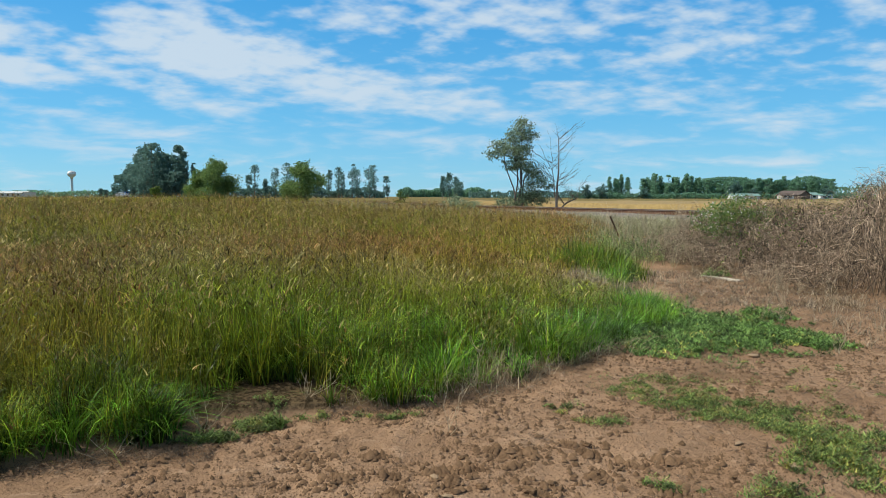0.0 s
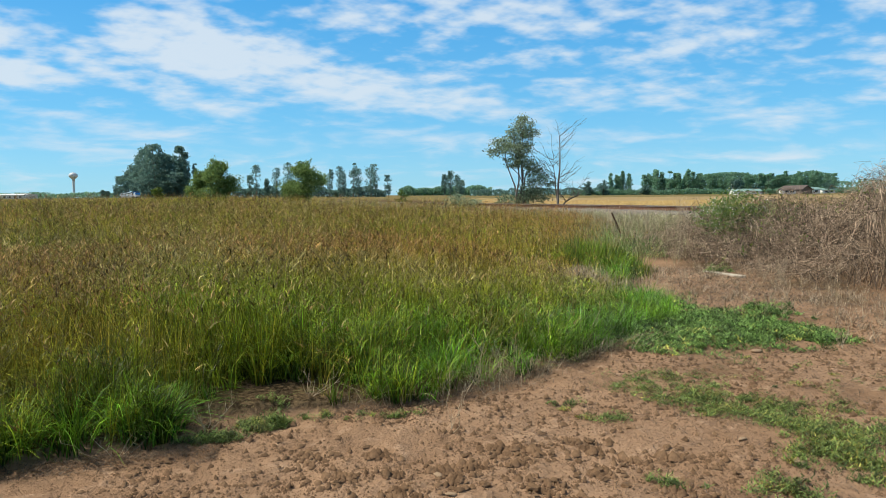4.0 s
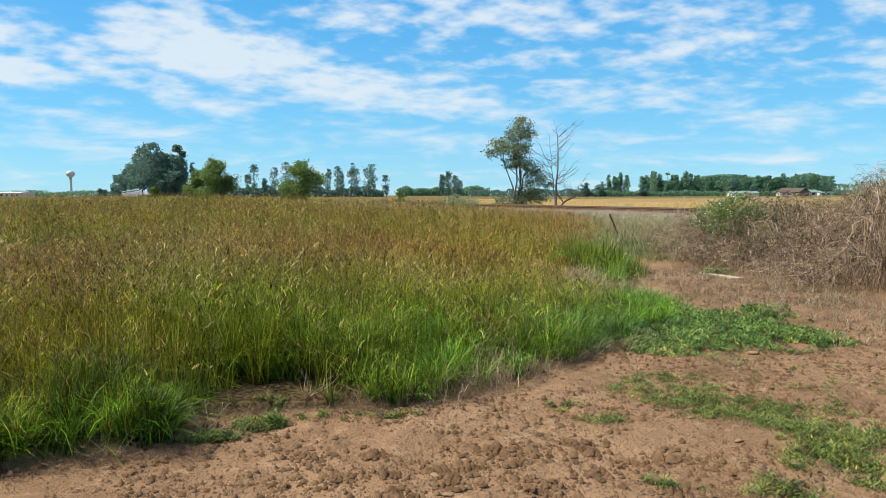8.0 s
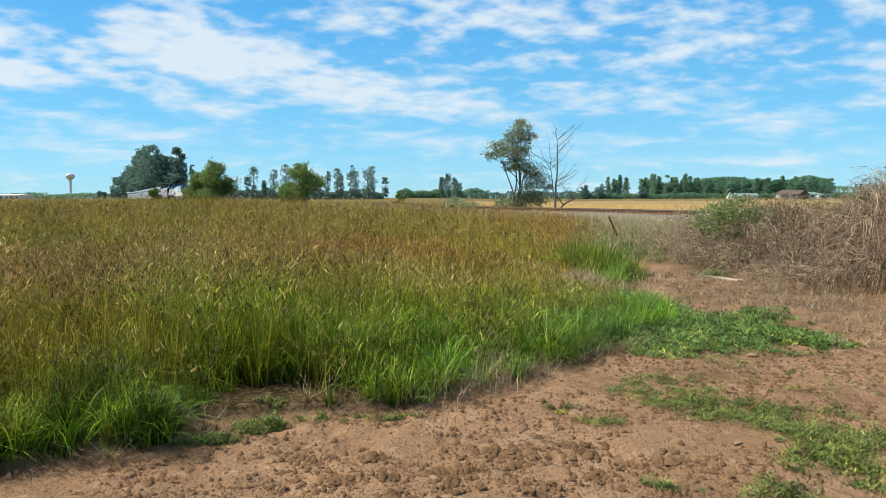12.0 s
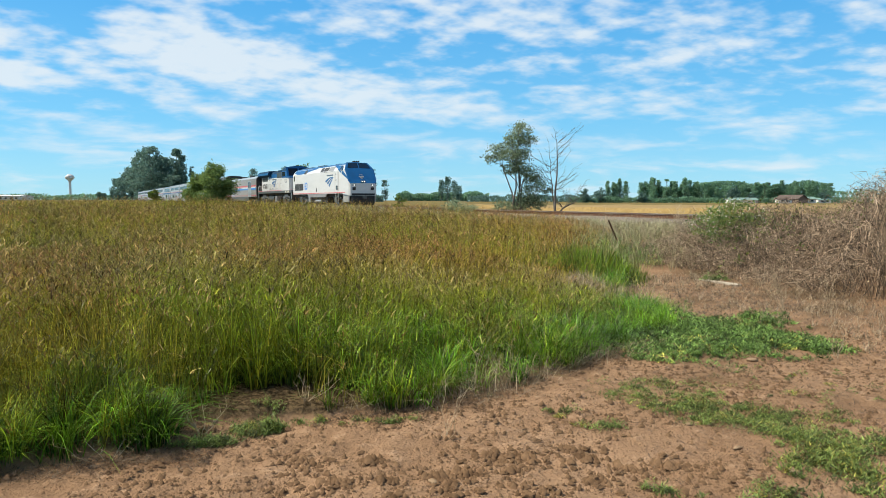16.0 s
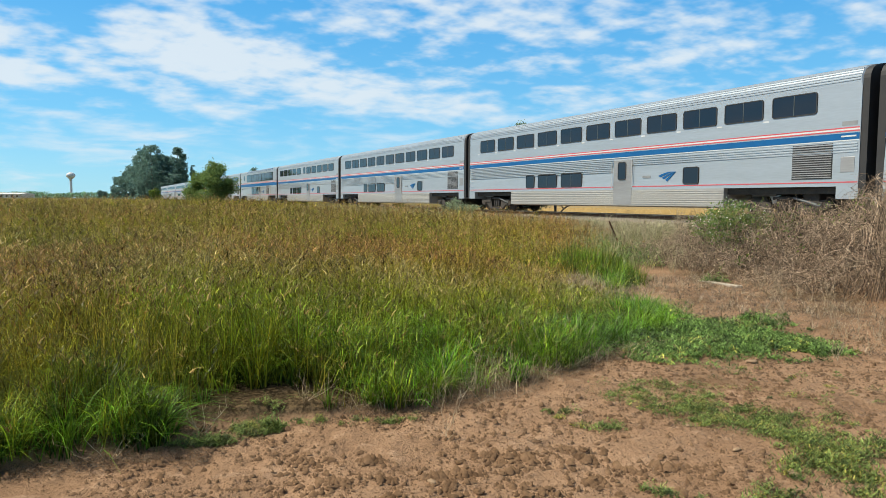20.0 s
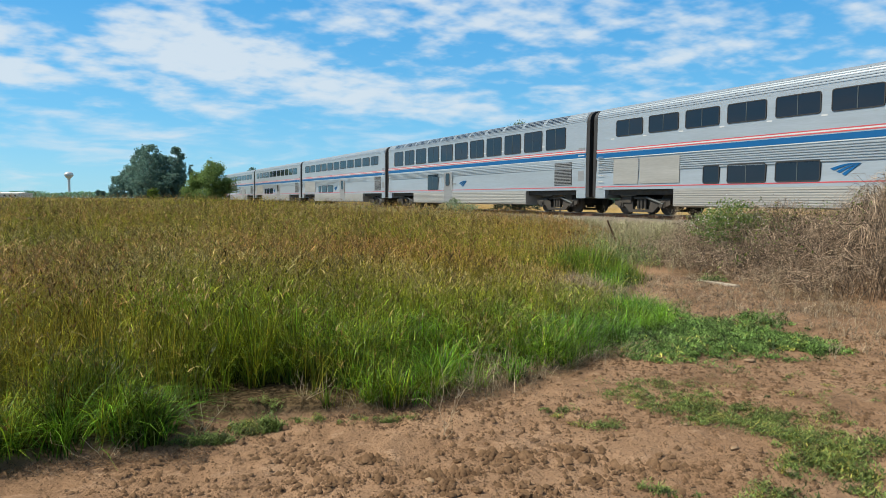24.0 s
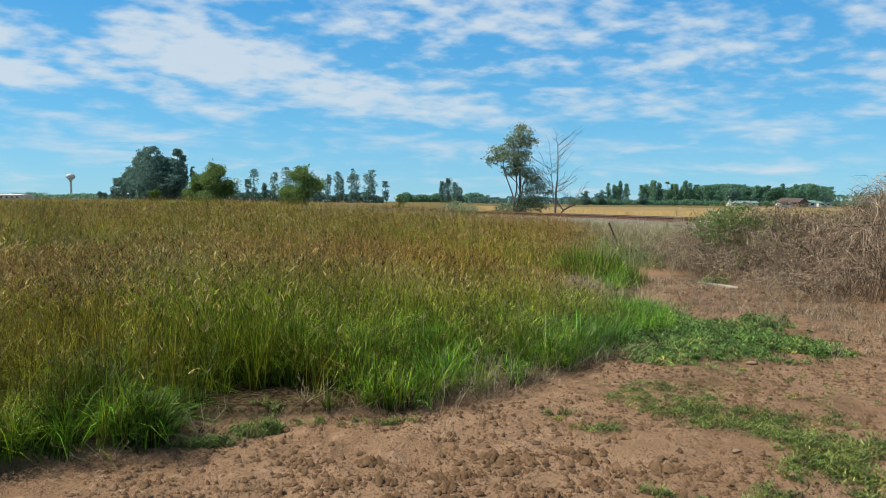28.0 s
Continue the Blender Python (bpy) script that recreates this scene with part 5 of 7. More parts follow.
def build_dead_weeds():
    dead_weed(0.02, 4.45, 0.60, 3, 0.42, "tall pale dry stalks rooted in bare soil")
    for x, y, h in ((0.55, 5.85, 0.35), (0.95, 6.35, 0.35), (0.25, 5.55, 0.3), (1.3, 6.85, 0.35), (-1.6, 4.55, 0.18), (-2.0, 4.05, 0.2), (-1.0, 5.0, 0.25)):
        dead_weed(x, y, h, 6, 0.28, "tangle of pale dry stalks at the grass edge")
    for i in range(46):
        y = 13.5 + 10 * rng.random()
        x = float(meadow_edge(y)) - 0.3 + 3.6 * rng.random()
        if track_q(x, y) < -3.5:
            dead_weed(x, y, 0.55 + 0.5 * rng.random(), 5, 0.35, "grey-brown dead weed standing by the railway bank", 0.004)
    for i in range(22):
        x, y = 3.9 + 1.7 * rng.random(), 6.3 + 3.4 * rng.random()
        dead_weed(x, y, 0.14 + 0.26 * rng.random(), 3, 0.12, "thin pale dry stalks standing on bare soil", 0.0026)
    for i in range(16):
        x, y = 4.6 + 1.8 * rng.random(), 8.6 + 4 * rng.random()
        dead_weed(x, y, 0.25 + 0.3 * rng.random(), 4, 0.2, "dry weed before the bramble thicket", 0.003)


build_dead_weeds()


# ---------------------------------------------------------------- clods, stones, plank, post
def lump(seed, squash=0.65):
    bm = bmesh.new()
    bmesh.ops.create_icosphere(bm, subdivisions=2, radius=1)
    for v in bm.verts:
        v.co *= 0.75 + 0.5 * noise.noise(v.co * 1.6 + Vector((seed * 7.1, seed, 0)))
        v.co.z *= squash
    return bm


def build_soil_bits():
    n = 130000
    x, y = wedge(n, 2.9, 9.5, 40, 1.2)
    heaps = [(0.51, 4.09, 0.10), (0.13, 3.85, 0.07), (0.38, 3.91, 0.10), (0.85, 3.78, 0.11), (0.50, 3.54, 0.13), (0.03, 3.62, 0.09), (0.87, 4.09, 0.14), (1.09, 4.02, 0.08), (-0.01, 3.79, 0.06), (-0.30, 3.75, 0.07),
             (-0.57, 3.71, 0.08), (0.80, 4.28, 0.09), (1.33, 4.04, 0.09), (-0.25, 3.49, 0.10), (0.62, 3.41, 0.12), (0.33, 4.14, 0.07), (1.23, 3.55, 0.12), (-0.81, 4.05, 0.08), (-0.42, 4.05, 0.06)]
    for hx, hy, hr in heaps:
        a, r = rng.random(95) * 6.28, hr * np.abs(rng.normal(size=95)) * 0.8
        x, y = np.append(x, hx + 1.3 * r * np.cos(a)), np.append(y, hy + r * np.sin(a))
    heaped = np.arange(len(x)) >= n
    n = len(x)
    keep = (x > meadow_edge(y) + 0.03) & (heaped | (0.6 * vnoise(x, y, 0.45, 61) + 0.4 * vnoise(x, y, 0.11, 62) + 0.5 * rng.random(n) ** 2 > 0.68))
    x, y, heaped = x[keep], y[keep], heaped[keep]
    n = len(x)
    size = 0.0028 + 0.022 * rng.random(n) ** 13 + 0.006 * rng.random(n) ** 3 + heaped * 0.019 * rng.random(n) ** 1.8
    peak = np.array([(1, 0, 0.0), (0, 1, -0.1), (-1, 0, 0.1), (0, -1, 0.0), (0.2, -0.1, 1.0)])
    faces = np.array([(0, 1, 4), (1, 2, 4), (2, 3, 4), (3, 0, 4)])
    a = rng.random(n) * 6.28
    vv = peak[None] * (0.45 + 1.0 * rng.random((n, 5, 1))) * size[:, None, None]
    rx = vv[..., 0] * np.cos(a)[:, None] - vv[..., 1] * np.sin(a)[:, None]
    ry = vv[..., 0] * np.sin(a)[:, None] + vv[..., 1] * np.cos(a)[:, None]
    v = np.stack([rx + x[:, None], ry + y[:, None], vv[..., 2] + ground_z(x, y)[:, None] + 0.15 * size[:, None]], -1).reshape(-1, 3)
    tris = (np.arange(n)[:, None, None] * 5 + faces[None]).reshape(-1, 3)
    tagged(tri_mesh("soil_crumbs", v, tris, crumb_mat), "small crumbs of dry brown soil and grit", "soil", kind="stuff")
    shapes = [part("clod", lump(i), clod_mat, smooth=False) for i in range(4)]
    places = [(0.53, 4.16, 0.045), (0.14, 3.92, 0.04), (0.85, 3.80, 0.05), (1.36, 4.19, 0.03), (0.62, 4.04, 0.03), (0.10, 4.02, 0.03), (0.90, 4.28, 0.035), (-0.35, 3.75, 0.035), (0.45, 3.55, 0.05),
              (0.58, 3.66, 0.04), (1.05, 4.1, 0.03), (0.3, 4.35, 0.025), (1.02, 3.92, 0.03), (-0.12, 3.85, 0.03), (0.35, 3.85, 0.028), (1.7, 4.9, 0.03), (1.6, 3.75, 0.03), (0.2, 3.6, 0.04), (-0.6, 3.62, 0.03),
              (0.75, 4.3, 0.022), (1.2, 4.5, 0.025), (0.0, 4.2, 0.02), (0.42, 4.05, 0.03), (0.95, 3.6, 0.035)]
    for i, (x, y, s) in enumerate(places):
        m = pose(x, y, float(ground_z(x, y)) + s * 0.25, 0, 0, 61 * i) @ Matrix.Diagonal((s, s * 0.8, s * 0.75, 1))
        ob = shapes[i] if i < 4 else new("clod", shapes[i % 4].data)
        ob.matrix_basis = m
        tagged(ob, "crumbly clod of dry brown soil on bare ground", "clod", group="clods on the dirt track")
    stones = [(3.05, 6.75, 0.075), (1.72, 4.75, 0.04), (2.0, 3.85, 0.07), (-0.05, 3.72, 0.045), (0.02, 3.5, 0.04), (1.85, 4.25, 0.04), (3.6, 5.1, 0.04), (2.7, 3.9, 0.06)]
    base = part("stone", lump(11, 0.5), stone_mat, smooth=True)
    for i, (x, y, s) in enumerate(stones):
        ob = base if i == 0 else new("stone", base.data)
        ob.matrix_basis = pose(x, y, float(ground_z(x, y)) + 0.15 * s, 0, 0, 40 * i) @ Matrix.Diagonal((s, s * 0.7, s * 0.8, 1))
        tagged(ob, "rounded grey-brown stone lying on bare soil", "stone", group="stones on the dirt track")


build_soil_bits()
plank_mat = material("bleached_wood", (0.55, 0.49, 0.40), 0.85, other=(0.42, 0.36, 0.28), scale=5, fine=0.2, bump=0.004, stretch=(1, 8, 8))
bm = bmesh.new()
box(bm, -0.47, 0.47, -0.07, 0.07, 0, 0.05, 0.008)
plank = tagged(part("plank", bm, plank_mat), "bleached wooden board lying on the ground", "plank")
plank.matrix_basis = pose(5.05, 12.62, float(ground_z(5.05, 12.62)) - 0.028, 0, 0, -66)
post = tagged(empty("fence_post", 4.75, 18.2, float(ground_z(4.75, 18.2)) - 0.1, 0), "rusty leaning metal fence post in dry weeds", "fence post")
bm = bmesh.new()
box(bm, -0.02, 0.02, -0.004, 0.004, 0, 1.0), box(bm, -0.004, 0.004, 0.004, 0.035, 0, 1.0)
part("shaft", bm, rail_mat, post)
for i in range(8):
    bm = bmesh.new()
    box(bm, -0.012, 0.012, -0.014, -0.004, 0.35 + 0.07 * i, 0.375 + 0.07 * i)
    part("stud", bm, rail_mat, post)
post.matrix_basis = post.matrix_basis @ pose(0, 0, 0, 0, -24, 0)


# ---------------------------------------------------------------- the train: materials
steel_mat = material("brushed_stainless_steel", (0.475, 0.515, 0.55), 0.40, 0.5, other=(0.41, 0.44, 0.465), scale=1.2, fine=0.06, stretch=(0.25, 1, 3), spread=0.8)
# darker, bluer copy of the side steel: the sky's reflection put into its colour
sky_tinted_roof_mat = material("sky_tinted_roof_steel", (0.36, 0.41, 0.46), 0.5, 0.45, other=(0.29, 0.325, 0.36), scale=1.2, fine=0.12, stretch=(0.25, 3, 3), spread=0.8, spec=0.25)
skirt_steel_mat = material("dusty_stainless_skirt", (0.47, 0.455, 0.425), 0.5, 0.40, other=(0.36, 0.34, 0.31), scale=1.0, fine=0.10, stretch=(0.25, 1, 3), spread=0.8)
# a much darker blue than on the sides
roof_blue_mat = material("dark_blue_roof", (0.010, 0.050, 0.115), 0.7, other=(0.014, 0.045, 0.085), scale=1.0, fine=0.1, spec=0.12)
slate_mat = material("slate_grey_paint", (0.050, 0.068, 0.075), 0.55, other=(0.035, 0.045, 0.048), scale=1.0, fine=0.1)
steel_dull_mat = material("dull_stainless_steel", (0.45, 0.44, 0.43), 0.50, 0.65, other=(0.34, 0.32, 0.31), scale=1.0, fine=0.08, stretch=(0.25, 1, 3), spread=0.8)
white_mat = material("white_paint", (0.66, 0.66, 0.655), 0.4, other=(0.58, 0.58, 0.57), scale=0.8, fine=0.03, coat=0.15, stretch=(0.4, 1, 2))
blue_mat = material("blue_paint", (0.010, 0.115, 0.31), 0.45, other=(0.009, 0.095, 0.26), scale=0.8, spec=0.25)
bright_blue_mat = material("bright_blue_paint", (0.03, 0.25, 0.72), 0.4, other=(0.025, 0.21, 0.62), scale=0.8)
red_mat = material("red_paint", (0.62, 0.09, 0.10), 0.45, other=(0.50, 0.08, 0.09), scale=0.9)
grey_mat = material("grey_paint", (0.27, 0.28, 0.29), 0.5, other=(0.20, 0.20, 0.20), scale=1.0, fine=0.1)
sill_mat = material("dark_grey_paint", (0.085, 0.105, 0.11), 0.5, other=(0.06, 0.07, 0.07), scale=1.0, fine=0.1)
black_mat = material("black_rubber", (0.020, 0.020, 0.022), 0.7, other=(0.032, 0.03, 0.03), scale=2.0)
under_mat = material("sooty_iron", (0.035, 0.032, 0.030), 0.75, 0.2, other=(0.085, 0.07, 0.055), scale=3.0, fine=0.2)
truck_mat = material("grey_truck_frame", (0.13, 0.145, 0.15), 0.6, 0.2, other=(0.07, 0.075, 0.075), scale=3.0, fine=0.2)
# dark panes; the blue in both glasses is the sky's reflection, painted in
glass_mat = material("dark_sky_tinted_glass", (0.010, 0.018, 0.032), 0.05, other=(0.013, 0.021, 0.036), scale=0.6, spec=0.38)
clear_mat = material("sky_tinted_windscreen", (0.008, 0.032, 0.080), 0.05, other=(0.01, 0.02, 0.035), scale=0.6, spec=0.4)
mark_mat = material("dark_lettering", (0.10, 0.14, 0.18), 0.5)
yellow_mat = material("cream_panel", (0.62, 0.60, 0.50), 0.5)
handrail_mat = material("pale_handrail", (0.62, 0.62, 0.60), 0.4, 0.2)
grille_mat = material("dark_grille", (0.030, 0.031, 0.033), 0.6, 0.3, other=(0.06, 0.06, 0.058), scale=4)


def lamp_material():
    m = bpy.data.materials.new("lit_headlight")
    m.use_nodes = True
    b = m.node_tree.nodes["Principled BSDF"]
    b.inputs["Base Color"].default_value = (1, 0.95, 0.85, 1)
    b.inputs["Emission Color"].default_value, b.inputs["Emission Strength"].default_value = (1, 0.90, 0.8, 1), 0.9
    return m


lamp_mat = lamp_material()


def skin(bm, xs, low, high, reach, proud, side, levels=1, thick=0.02, taper=lambda x: 0.0):
    """A patch that follows the car's side: between two heights at each x, reach(z) from the middle, with a rim."""
    rows = []
    for x, a, b in zip(xs, low, high):
        rows.append([bm.verts.new((x, side * (reach(a + (b - a) * i / levels) + proud - taper(x)), a + (b - a) * i / levels)) for i in range(levels + 1)])
    new_faces = []
    for r, s in zip(rows, rows[1:]):
        for i in range(levels):
            new_faces.append(bm.faces.new((r[i], s[i], s[i + 1], r[i + 1])))
    made = bmesh.ops.extrude_face_region(bm, geom=new_faces)["geom"]
    for v in made:
        if isinstance(v, bmesh.types.BMVert):
            v.co.y -= side * thick
    bmesh.ops.recalc_face_normals(bm, faces=bm.faces[:])
    return bm


def rounded(x0, x1, z0, z1, r, n=3):
    pts = []
    for cx, cz, a0 in ((x1 - r, z1 - r, 0), (x0 + r, z1 - r, 90), (x0 + r, z0 + r, 180), (x1 - r, z0 + r, 270)):
        for i in range(n + 1):
            a = radians(a0 + 90 * i / n)
            pts.append((cx + r * math.cos(a), cz + r * math.sin(a)))
    return pts


def ring(bm, x0, x1, z0, z1, r, w, y0, y1):
    """A rounded frame round a window, w wide."""
    a, b = rounded(x0, x1, z0, z1, r), rounded(x0 + w, x1 - w, z0 + w, z1 - w, max(0.01, r - w))
    n = len(a)
    vs = [[bm.verts.new((x, y, z)) for x, z in o] for o in (a, b) for y in (y0, y1)]
    o0, o1, i0, i1 = vs
    for k in range(n):
        j = (k + 1) % n
        for q in ((o0, o1), (i1, i0), (o1, i1), (i0, o0)):
            bm.faces.new((q[0][k], q[0][j], q[1][j], q[1][k]))
    bmesh.ops.recalc_face_normals(bm, faces=bm.faces[:])
    return bm


def constant(v):
    return lambda z: v


WINDOWS = {}


def window(thing, x0, x1, z0, z1, half, r=0.10, bar=True, glass=None, name="window"):
    """A tinted pane in a dark gasket with a middle bar, on both sides of the car. Alike windows share their meshes."""
    w, h = round(x1 - x0, 2), round(z1 - z0, 2)
    key = (w, h, bar, glass.name if glass else "", name)
    if key not in WINDOWS:
        bm = bmesh.new()
        plate(bm, rounded(-w / 2, w / 2, 0, h, r), -0.010, 0.03)
        pane = part(name, bm, glass or glass_mat, thing)
        bm = bmesh.new()
        ring(bm, -w / 2 - 0.02, w / 2 + 0.02, -0.02, h + 0.02, r, 0.035, -0.018, 0.02)
        gasket = part("gasket", bm, black_mat, pane)
        bar_ob = None
        if bar:
            bm = bmesh.new()
            box(bm, -0.014, 0.014, -0.017, 0.0, 0.01, h - 0.01)
            bar_ob = part("mullion", bm, sill_mat, pane)
        WINDOWS[key] = (pane.data, gasket.data, bar_ob.data if bar_ob else None)
        spare = [o for o in (bar_ob, gasket, pane) if o]
        for o in spare:
            bpy.data.objects.remove(o)
    pane_me, gasket_me, bar_me = WINDOWS[key]
    for side in (-1, 1):
        pane = new(name, pane_me)
        pane.parent = thing
        pane.matrix_basis = pose((x0 + x1) / 2, side * half, z0, 0, 0, 0 if side < 0 else 180)
        for nm, me in (("gasket", gasket_me), ("mullion", bar_me)):
            if me:
                o = new(nm, me)
                o.parent = pane


def sided(name, thing, mat, draw, label=""):
    """The same part on both sides of a car: draw(bm, side)."""
    for side in (-1, 1):
        bm = bmesh.new()
        draw(bm, side)
        part(name, bm, mat, thing, label)


def stripe(thing, x0, x1, z0, z1, half, mat, name="stripe", proud=0.004):
    sided(name, thing, mat, lambda bm, s: skin(bm, (x0, x1), (z0, z0), (z1, z1), constant(half), proud, s))


def badge(thing, x0, x1, z0, z1, half, mat):
    """A plain mark: three curved bands that fan out from its upper front corner."""
    w, h = x1 - x0, z1 - z0
    foot = lambda f: (x0 + 0.52 * w * f, z0 + 0.62 * h * (1 - f))
    for f0, f1 in ((0.0, 0.25), (0.40, 0.62), (0.77, 1.0)):

        def edge(f, n=7):
            fx, fz = foot(f)
            pts = []
            for j in range(n):
                t = j / (n - 1)
                pts.append((fx + (x1 - fx) * t, fz + (z1 - fz) * t + 0.16 * h * math.sin(math.pi * t) * (1 - 0.8 * f)))
            return pts
        outline = edge(f0) + [(x, z - 0.012 * h) for x, z in reversed(edge(f1))]
        sided("emblem_band", thing, mat, lambda bm, s, outline=outline: plate(bm, outline, s * (half - 0.015), s * (half + 0.005)), "plain blue emblem band")


def truck(thing, cx, base, r, mat, half=1.10, heavy=False):
    """A two-axle bogie: side frames, bolster, springs, axle boxes and wheels."""
    for side in (-1, 1):
        bm = bmesh.new()
        y = side * half
        low = r - 0.10
        outline = [(cx - base / 2 - 0.45, low + 0.10), (cx - base / 2 - 0.45, r + 0.22), (cx - base / 2 + 0.35, r + 0.24), (cx - 0.55, r + (0.02 if heavy else 0.10)), (cx - 0.5, r - 0.22), (cx + 0.5, r - 0.22),
                   (cx + 0.55, r + (0.02 if heavy else 0.10)), (cx + base / 2 - 0.35, r + 0.24), (cx + base / 2 + 0.45, r + 0.22), (cx + base / 2 + 0.45, low + 0.10), (cx + base / 2 + 0.2, low), (cx + base / 2 - 0.25, low + 0.02),
                   (cx + 0.75, r - 0.34), (cx - 0.75, r - 0.34), (cx - base / 2 + 0.25, low + 0.02), (cx - base / 2 - 0.2, low)]
        plate(bm, outline, y - 0.06, y + 0.06)
        frame_ob = part("truck_frame", bm, mat, thing)
        bm = bmesh.new()
        for dx in (-0.22, 0.0, 0.22):
            rod(bm, (cx + dx, y - side * 0.02, r - 0.2), (cx + dx, y - side * 0.02, r + 0.22), 0.085, sides=8)
        box(bm, cx - 0.45, cx + 0.45, y - 0.09, y + 0.09, r + 0.22, r + 0.34, 0.02)
        part("spring_set", bm, under_mat, frame_ob)
        for a, b, w in (((cx + 0.4, y + side * 0.1, r + 0.30), (cx + base / 2 + 0.1, y + side * 0.1, r + 0.02), 0.05), ((cx - 0.3, y + side * 0.08, r + 0.42), (cx - base / 2, y + side * 0.08, r + 0.40), 0.06)):
            bm = bmesh.new()
            rod(bm, a, b, w)
            part("damper", bm, truck_mat, frame_ob)
        if heavy:
            # the cast upper frame, coil springs over the axles and brake cylinders
            bm = bmesh.new()
            plate(bm, [(cx - base / 2 - 0.7, r + 0.36), (cx - base / 2 - 0.7, r + 0.58), (cx - 0.6, r + 0.62), (cx + 0.6, r + 0.62), (cx + base / 2 + 0.7, r + 0.58), (cx + base / 2 + 0.7, r + 0.36), (cx + base / 2 + 0.3, r + 0.36),
                       (cx + 0.7, r + 0.44), (cx - 0.7, r + 0.44), (cx - base / 2 - 0.3, r + 0.36)], y - 0.05, y + 0.07)
            part("upper_frame", bm, mat, frame_ob)
            bm = bmesh.new()
            plate(bm, [(cx - 0.95, r + 0.60), (cx - 0.75, r + 0.86), (cx + 0.75, r + 0.86), (cx + 0.95, r + 0.60)], y - 0.08, y + 0.03)
            part("side_bearer", bm, mat, frame_ob)
            for dx in (-base / 2 - 0.5, base / 2 + 0.5):
                part("sand_pipe", rod(bmesh.new(), (cx + dx, y, r + 0.9), (cx + dx * 0.94, y - side * 0.2, r - 0.25), 0.03, sides=6), under_mat, frame_ob)
            for dx in (-base / 2 - 0.24, -base / 2 + 0.24, base / 2 - 0.24, base / 2 + 0.24):
                bm = bmesh.new()
                for i in range(4):
                    rod(bm, (cx + dx, y, r + 0.14 + 0.06 * i), (cx + dx, y, r + 0.175 + 0.06 * i), 0.09, sides=10)
                part("coil_spring", bm, mat, frame_ob)
            for dx in (-0.62, 0.62):
                bm = bmesh.new()
                rod(bm, (cx + dx - 0.2, y + side * 0.12, r + 0.28), (cx + dx + 0.2, y + side * 0.12, r + 0.28), 0.10, sides=10)
                part("brake_cylinder", bm, truck_mat, frame_ob)
        for dx in (-base / 2, base / 2):
            bm = bmesh.new()
            box(bm, cx + dx - 0.17, cx + dx + 0.17, y - 0.10, y + 0.10, r - 0.16, r + 0.16, 0.03)
            rod(bm, (cx + dx, y, r), (cx + dx, y + side * 0.14, r), 0.10, sides=10)
            part("axle_box", bm, mat, frame_ob)
    for dx in (-base / 2, base / 2):
        for side in (-1, 1):
            bm = bmesh.new()
            y = side * 0.78
            rod(bm, (cx + dx, y - 0.065, r), (cx + dx, y + 0.065, r), r, sides=24)
            rod(bm, (cx + dx, y - side * 0.07, r), (cx + dx, y - side * 0.04, r), r + 0.03, sides=24)
            rod(bm, (cx + dx, y + side * 0.06, r), (cx + dx, y + side * 0.09, r), r * 0.35, sides=12)
            part("wheel", bm, under_mat, thing)
        bm = bmesh.new()
        rod(bm, (cx + dx, -0.85, r), (cx + dx, 0.85, r), 0.09)
        part("axle", bm, under_mat, thing)
    bm = bmesh.new()
    box(bm, cx - 0.4, cx + 0.4, -1.0, 1.0, r - 0.1, r + 0.35, 0.03)
    part("bolster", bm, under_mat, thing)


RUNNING_GEAR = ("truck_frame", "spring_set", "damper", "upper_frame", "side_bearer", "sand_pipe", "coil_spring", "brake_cylinder", "axle_box", "wheel", "axle", "bolster", "coupler")
DROPPED = set()


def dropped(thing, share=0.9465, down=0.015):
    """Bring a car's body down to its true height over the rails; the wheels and trucks stay as they are."""
    for ob in thing.children_recursive:
        if ob.name.split(".")[0] in RUNNING_GEAR:
            continue
        placed = ob.matrix_basis.translation.z != 0 or ob.parent.matrix_basis.translation.z != 0
        if ob.matrix_basis.translation.z != 0:
            ob.matrix_basis.translation.z = share * ob.matrix_basis.translation.z - down
        if ob.data.name not in DROPPED:
            DROPPED.add(ob.data.name)
            for v in ob.data.vertices:
                v.co.z = share * v.co.z - (0 if placed else down)
    return thing


def coupler(thing, x, way):
    bm = bmesh.new()
    box(bm, x - 0.45 * way, x, -0.09, 0.09, 0.80, 0.98, 0.02)
    box(bm, x - 0.12, x + 0.05, -0.16, 0.16, 0.76, 1.02, 0.04)
    part("coupler", bm, under_mat, thing)


# ---------------------------------------------------------------- double-deck coaches
def deck_profile(half=1.55, bottom=1.20):
    right = [(half, bottom), (half, 2.70), (half - 0.005, 4.72), (half - 0.03, 4.86), (half - 0.11, 5.02), (half - 0.27, 5.14), (half - 0.55, 5.22), (half - 0.95, 5.27), (0.25, 5.29)]
    return right + [(-y, z) for y, z in reversed(right)]


RIBS = {}


def flutes(thing, x0, x1, z0, z1, half, pitch=0.085, mat=None):
    """Raised ribs along the side."""
    n = max(1, int((z1 - z0) / pitch))
    for side in (-1, 1):
        key = (round(x0, 3), round(x1, 3), half, side, (mat or steel_mat).name)
        for i in range(n):
            if key not in RIBS:
                bm = bmesh.new()
                prism(bm, [(side * (half - 0.01), -0.030), (side * (half + 0.014), -0.016), (side * (half + 0.014), 0.016), (side * (half - 0.01), 0.030)], x0, x1)
                rib = part("rib", bm, mat or steel_mat, thing)
                RIBS[key] = rib.data
            else:
                rib = new("rib", RIBS[key])
                rib.parent = thing
            rib.matrix_basis = pose(0, 0, z0 + (i + 0.5) * (z1 - z0) / n)


